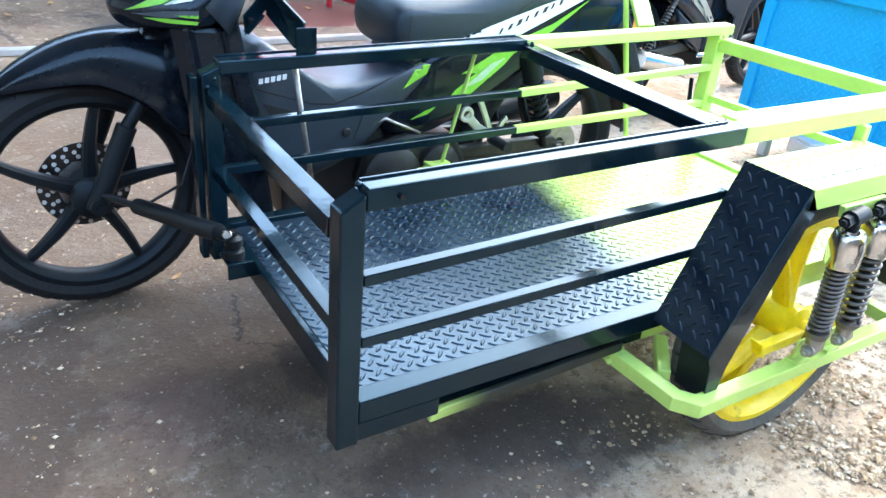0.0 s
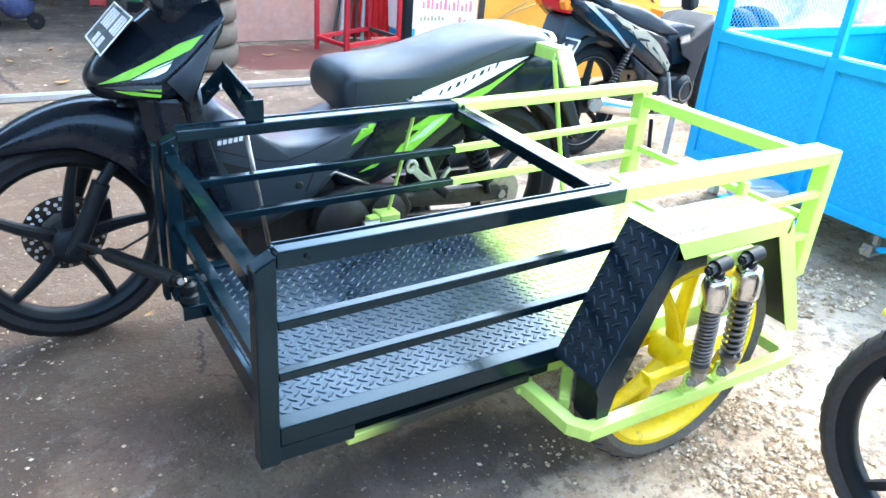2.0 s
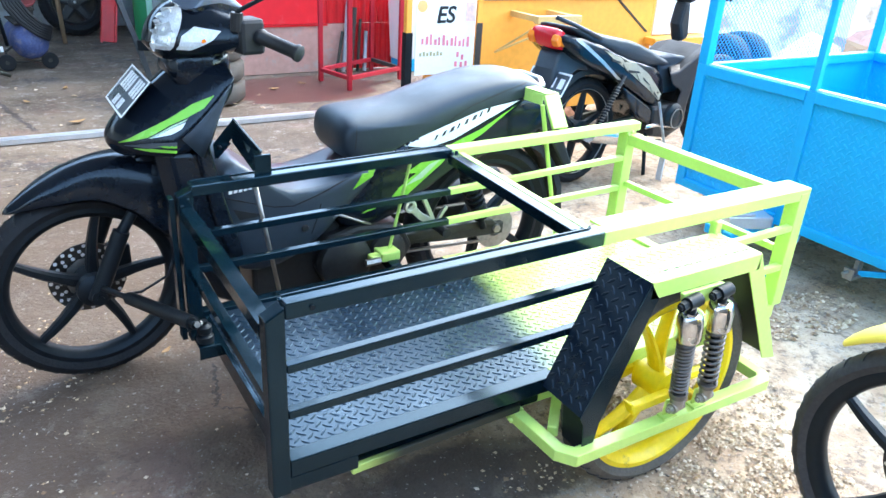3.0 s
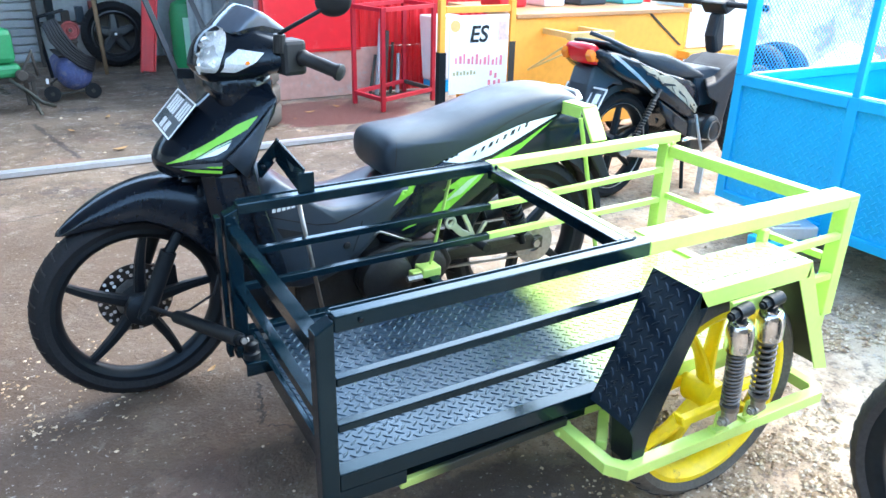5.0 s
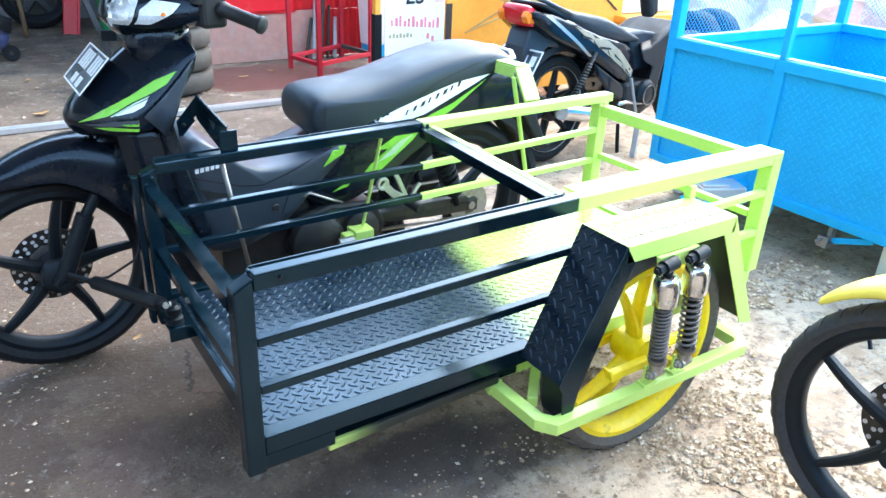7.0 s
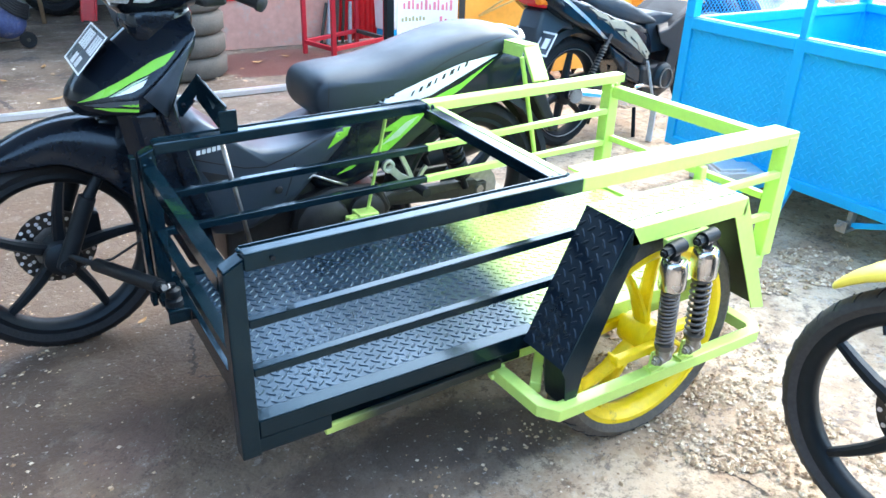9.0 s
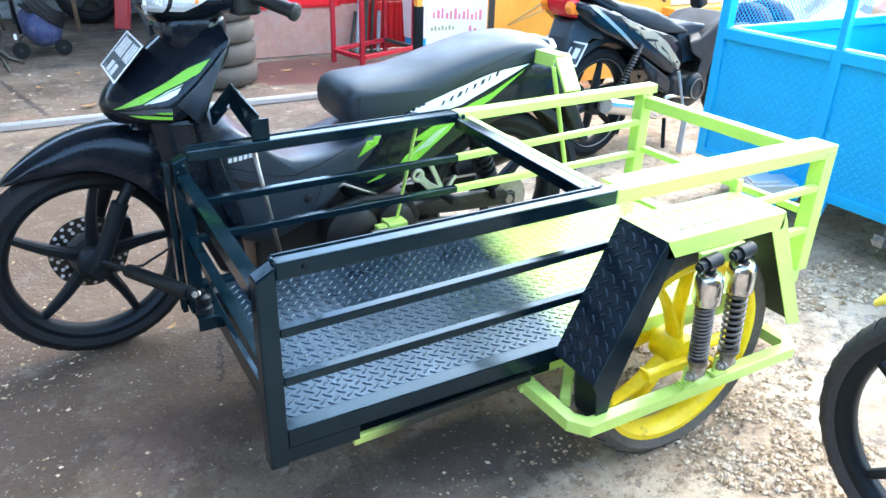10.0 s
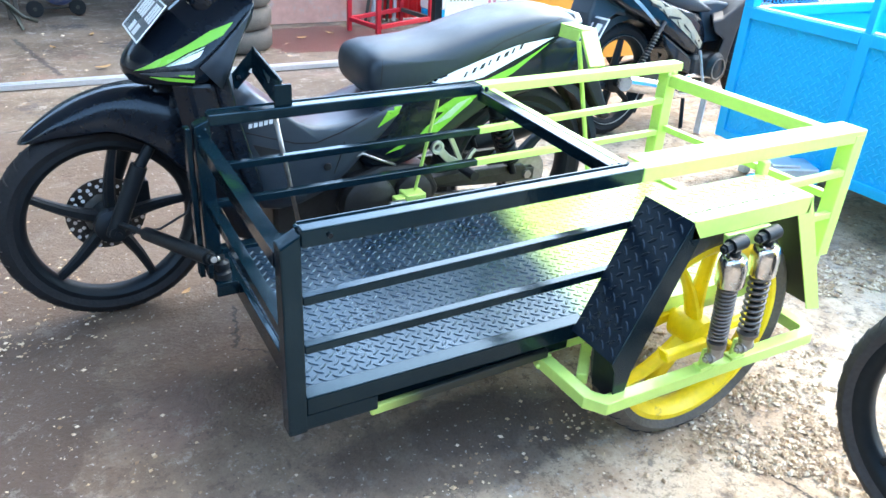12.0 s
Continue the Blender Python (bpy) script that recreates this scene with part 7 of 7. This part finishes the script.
def build_workshop_things():
    p = thing("red_ramp", "red steel ramp board leaning upright", "ramp")
    part("board", sweep([(0.625, 6.12, 0.0), (0.79, 6.30, 0.95)], square(0.13, 0.018), up=(0, 1, 0)), RED_PAINT, p, bevel=0.003)
    for d in (-0.055, 0.055):
        part("edge", sweep([(0.625 + d, 6.10, 0.0), (0.79 + d, 6.28, 0.95)], square(0.016, 0.04), up=(0, 1, 0)), RED_PAINT, p)
    g = thing("gas_bottle", "green gas bottle with a pale label strip", "gas bottle", pose(0.98, 6.05, 0))
    part("body", lathe([(0.0, 0.0), (0.118, 0.0), (0.132, 0.03), (0.132, 0.50), (0.105, 0.58), (0.04, 0.62), (0.0, 0.62)], 28, axis="z", closed=False), GREEN_TANK, g, auto=True)
    part("valve", rod((0, 0, 0.62), (0, 0, 0.70), 0.025, 12), ALLOY, g)
    part("label_strip", box(-0.045, 0.060, -0.136, -0.120, 0.06, 0.47), PALE_GREEN, g, bevel=0.002)
    s = thing("wooden_pole", "plain wooden pole standing against the wall", "pole")
    part("pole", sweep([(0.285, 6.10, 0.0), (0.27, 6.20, 0.7), (0.26, 6.30, 1.5)], disc(0.018, 10)), WOOD, s, smooth=True)
    a = thing("steel_frame", "dark grey leaning flat steel frame", "frame")
    part("bar", sweep([(0.66, 4.55, 0.0), (0.612, 4.58, 0.217), (0.45, 4.62, 0.76), (0.30, 4.65, 1.30)], square(0.052, 0.034)), FRAME_STEEL, a, bevel=0.002)
    part("bar", sweep([(0.96, 4.55, 0.0), (0.87, 4.58, 0.401), (0.752, 4.62, 0.751), (0.58, 4.65, 1.30)], square(0.052, 0.034)), FRAME_STEEL, a, bevel=0.002)
    part("cross_bar", sweep([(0.60, 4.57, 0.235), (0.93, 4.57, 0.215)], square(0.04, 0.07)), BLACK_METAL, a, bevel=0.002)
    e = thing("scrap_engine", "heap of greasy machine parts with a green cover", "machine parts", pose(-0.33, 4.75, 0, 0, 0, 12))
    part("bench", box(-0.28, 0.06, 0.05, 0.30, 0.20, 0.24), RUST, e, bevel=0.01)
    part("green_cover", box(-0.30, -0.04, 0.02, 0.18, 0.33, 0.56), GREEN_TANK, e, bevel=0.04)
    part("cover_foot", box(-0.26, -0.02, 0.02, 0.16, 0.24, 0.33), GREEN_TANK, e, bevel=0.03)
    part("arm", sweep([(-0.12, -0.03, 0.24), (-0.03, -0.10, 0.16), (0.03, -0.13, 0.09), (0.11, -0.13, 0.055)], disc(0.013, 8)), GUN, e, "worn steel lever", smooth=True)
    part("arm", sweep([(-0.05, 0.0, 0.24), (0.05, 0.02, 0.40), (0.07, 0.02, 0.24)], disc(0.012, 8)), RUST, e, smooth=True)
    part("arm", sweep([(-0.06, -0.05, 0.20), (-0.01, -0.12, 0.09), (0.01, -0.16, 0.012)], square(0.020, 0.014)), GUN, e, "worn steel foot", bevel=0.002)
    part("hub", lathe([(0.0, -0.03), (0.03, -0.03), (0.036, -0.02), (0.036, 0.02), (0.0, 0.02)], 16, at=(-0.04, -0.02, 0.26), closed=False), RUST, e, auto=True)
    for k in range(4):
        part("spring_coil", lathe([(0.020, -0.006), (0.030, 0.0), (0.020, 0.006)], 14, axis="z", at=(-0.20 + 0.015 * k, -0.02, 0.215 - 0.02 * k)), GUN, e, smooth=True)
    for x, y in ((-0.26, 0.07), (0.04, 0.07), (-0.26, 0.28), (0.04, 0.28)):
        part("bench_leg", box(x - 0.012, x + 0.012, y - 0.012, y + 0.012, 0, 0.20), RUST, e)
    k = thing("storage_rack", "dark steel rack against the workshop wall", "rack", pose(-0.05, 6.7, 0))
    for x in (-0.12, 0.38):
        part("upright", box(x - 0.015, x + 0.015, -0.015, 0.015, 0, 1.6), RUST, k)
        part("upright", box(x - 0.015, x + 0.015, 0.20, 0.23, 0, 1.6), RUST, k)
    for z in (0.35, 0.7, 1.05, 1.4):
        part("shelf", box(-0.12, 0.38, 0.015, 0.20, z, z + 0.02), RUST, k)
        for q in range(4):
            x = -0.09 + 0.12 * q
            b_ = thing("parts_bin", "dark grimy parts tin on the rack", "tin", pose(x + 0.04, 6.80, z + 0.0205))
            part("tin", box(-0.035, 0.035, -0.05, 0.05, 0, 0.10 + 0.04 * ((q * 5 + int(z * 10)) % 4)), (RUST, GREY_PLASTIC, RUST_RED, BLACK_METAL)[(q + int(z * 10)) % 4], b_, bevel=0.006)
    j = thing("plastic_bin", "tall white plastic bin beside the red stand", "bin", pose(2.60, 4.34, 0, 0, 0, 6))
    part("body", loft([[(x * f, y * f, z) for x, y in ((-0.13, -0.10), (0.13, -0.10), (0.13, 0.08), (-0.13, 0.08))] for z, f in ((0.10, 0.85), (0.60, 1.05))]), WHITE_PLASTIC, j, bevel=0.012)
    part("foot", box(-0.10, 0.10, -0.08, 0.07, 0.0, 0.098), BLUE_PAINT, j, bevel=0.01)
    part("strap", box(0.06, 0.13, -0.112, -0.106, 0.26, 0.42), BLUE_PAINT, j)
    for q in range(5):
        sc = thing("scrap_pipe", "grey scrap pipe leaning by the wall", "pipe", group="scrap pipes")
        part("tube", rod((2.02 + 0.06 * q, 4.40, 0.0), (2.10 + 0.05 * q, 4.46, 0.30 + 0.09 * ((q * 3) % 4)), 0.012 + 0.004 * (q % 3), 10), (GUN, GREY_STEEL_SHEET, RUST)[q % 3], sc)
    for x, y, lean in ((3.90, 2.30, 72), (4.14, 2.36, 80)):
        o = thing("old_tyre", "worn black tyre leaning behind the blue box", "tyre", pose(x, y, 0.285, 0, 0, lean), group="leaning tyres")
        part("casing", lathe([(0.17, -0.045), (0.18, -0.070), (0.24, -0.076), (0.278, -0.050), (0.283, 0.0), (0.278, 0.050), (0.24, 0.076), (0.18, 0.070), (0.17, 0.045), (0.21, 0.03), (0.245, 0.0), (0.21, -0.03)], 40), TYRE, o, smooth=True)
    # rubble seen over the blue box
    for q in range(14):
        x, y = 5.0 + 1.6 * random.random(), -0.6 + 3.4 * random.random()
        r = thing("rubble_block", "broken plaster and brick rubble by the far wall", "rubble", pose(x, y, 0, 0, 0, 360 * random.random()), group="rubble heap")
        bm = bmesh.new()
        bmesh.ops.create_icosphere(bm, subdivisions=2, radius=0.30 + 0.2 * random.random())
        for v in bm.verts:
            v.co *= 1 + 0.45 * noise.noise(v.co * 4 + Vector((q, q, 0)))
            v.co.z = max(v.co.z, -0.02)
        part("lump", bm, (WHITE_WALL, PINK_WALL, WOOD)[q % 3], r)


FRAME_STEEL = material("dark_frame_steel", (0.045, 0.05, 0.056), 0.55, 0.2, vary=0.2)
PALE_GREEN = material("pale_green_label", (0.35, 0.62, 0.48), 0.45)
build_workshop_things()


# ---- loose gravel and chips ----


def scatter(name, label, patches, mat, seed, tall=0.6):
    """Small broken stones strewn over ragged patches: (x, y, rx, ry, count, size)."""
    rnd = random.Random(seed)
    verts, faces = [], []
    cage = [(1, 0, 0), (0, 1, 0), (-1, 0, 0), (0, -1, 0), (0, 0, 1), (0, 0, -0.6)]
    tris = [(0, 1, 4), (1, 2, 4), (2, 3, 4), (3, 0, 4), (1, 0, 5), (2, 1, 5), (3, 2, 5), (0, 3, 5)]
    for cx, cy, rx, ry, count, size in patches:
        for _ in range(count):
            a, q = rnd.uniform(0, 2 * math.pi), math.sqrt(rnd.random()) ** 0.8
            x, y = cx + rx * q * math.cos(a), cy + ry * q * math.sin(a)
            x += 0.06 * noise.noise(Vector((x * 6, y * 6, seed)))
            y += 0.06 * noise.noise(Vector((x * 6, y * 6, seed + 5)))
            if noise.noise(Vector((x * 7, y * 7, seed + 9))) < -0.12 and rnd.random() < 0.8:
                continue
            s = size * (0.35 + 1.5 * rnd.random() ** 2.4)
            rot = rnd.uniform(0, 6.28)
            k = len(verts)
            for vx, vy, vz in cage:
                j = 1 + rnd.uniform(-0.35, 0.35)
                px, py = vx * j * s, vy * j * s * 0.8
                verts.append((x + px * math.cos(rot) - py * math.sin(rot), y + px * math.sin(rot) + py * math.cos(rot), 0.0 + s * tall * (vz * j + 0.25)))
            faces += [tuple(k + i for i in f) for f in tris]
    me = bpy.data.meshes.new(name)
    me.from_pydata(verts, [], faces)
    me.materials.append(mat)
    tagged(new(name, me), label, "gravel", kind="stuff")


def stone_material():
    m = bpy.data.materials.new("mixed_gravel")
    m.use_nodes = True
    t, n = m.node_tree.nodes, m.node_tree.links
    p = t["Principled BSDF"]
    g = t.new("ShaderNodeNewGeometry")
    r = t.new("ShaderNodeValToRGB")
    r.color_ramp.elements[0].color, r.color_ramp.elements[1].color = (0.23, 0.145, 0.085, 1), (0.72, 0.60, 0.45, 1)
    e = r.color_ramp.elements.new(0.5)
    e.color = (0.48, 0.35, 0.22, 1)
    n.new(g.outputs["Random Per Island"], r.inputs["Fac"])
    n.new(r.outputs["Color"], p.inputs["Base Color"])
    p.inputs["Roughness"].default_value = 0.9
    return m


STONE = stone_material()
scatter("gravel", "loose pale gravel on the trodden yard", [(1.12, -0.16, 0.24, 0.22, 3200, 0.0052), (1.16, -0.42, 0.16, 0.20, 1100, 0.0055), (1.32, 0.05, 0.24, 0.16, 900, 0.005), (1.95, 0.22, 0.26, 0.12, 1300, 0.0062), (0.98, 0.22, 0.16, 0.16, 900, 0.0068), (1.5, -0.1, 1.0, 0.9, 1500, 0.0045), (0.55, -0.10, 0.35, 0.14, 260, 0.005), (2.1, 0.7, 0.5, 0.5, 500, 0.006)], STONE, 3)
scatter("stone_chips", "pale stone chips and flakes by the front wheel", [(-0.40, 1.05, 0.16, 0.28, 420, 0.0045), (-0.36, 0.62, 0.22, 0.42, 200, 0.004), (-0.05, 0.7, 0.5, 0.7, 110, 0.004), (0.2, 2.2, 1.2, 1.0, 160, 0.006), (0.3, 4.0, 1.0, 0.9, 90, 0.010), (0.5, 0.5, 0.5, 0.5, 120, 0.004)], STONE, 7, 0.4)


def build_leaves():
    rnd = random.Random(5)
    for x, y, s, rot in ((0.065, 3.537, 0.045, 20), (0.097, 4.409, 0.035, 70), (1.375, 3.993, 0.04, 10), (-0.15, 4.1, 0.03, 120), (0.42, 3.9, 0.03, 200), (-0.02, 0.93, 0.018, 40), (0.62, 4.25, 0.03, 15), (1.62, 4.1, 0.035, 300)):
        l_ = thing("dry_leaf", "curled dry brown leaf lying on the yard", "leaf", pose(x, y, 0.002, 0, 0, rot), group="fallen leaves")
        bm = bmesh.new()
        cols = []
        for k in range(6):
            u = k / 5
            w = 0.42 * s * math.sin(math.pi * (0.06 + 0.9 * u)) ** 0.8
            z = 0.25 * s * (2 * u - 1) ** 2
            cols.append([bm.verts.new((s * (u - 0.5) * 2, v * w, z + 0.35 * w * abs(v))) for v in (-1, 0, 1)])
        for a, b in zip(cols, cols[1:]):
            for j in range(2):
                bm.faces.new((a[j], b[j], b[j + 1], a[j + 1]))
        blade = part("blade", bm, LEAF, l_)
        sol = blade.modifiers.new("thick", "SOLIDIFY")
        sol.thickness = 0.0008


LEAF = material("dry_leaf_brown", (0.38, 0.22, 0.09), 0.7, vary=0.3, scale=40)
build_leaves()
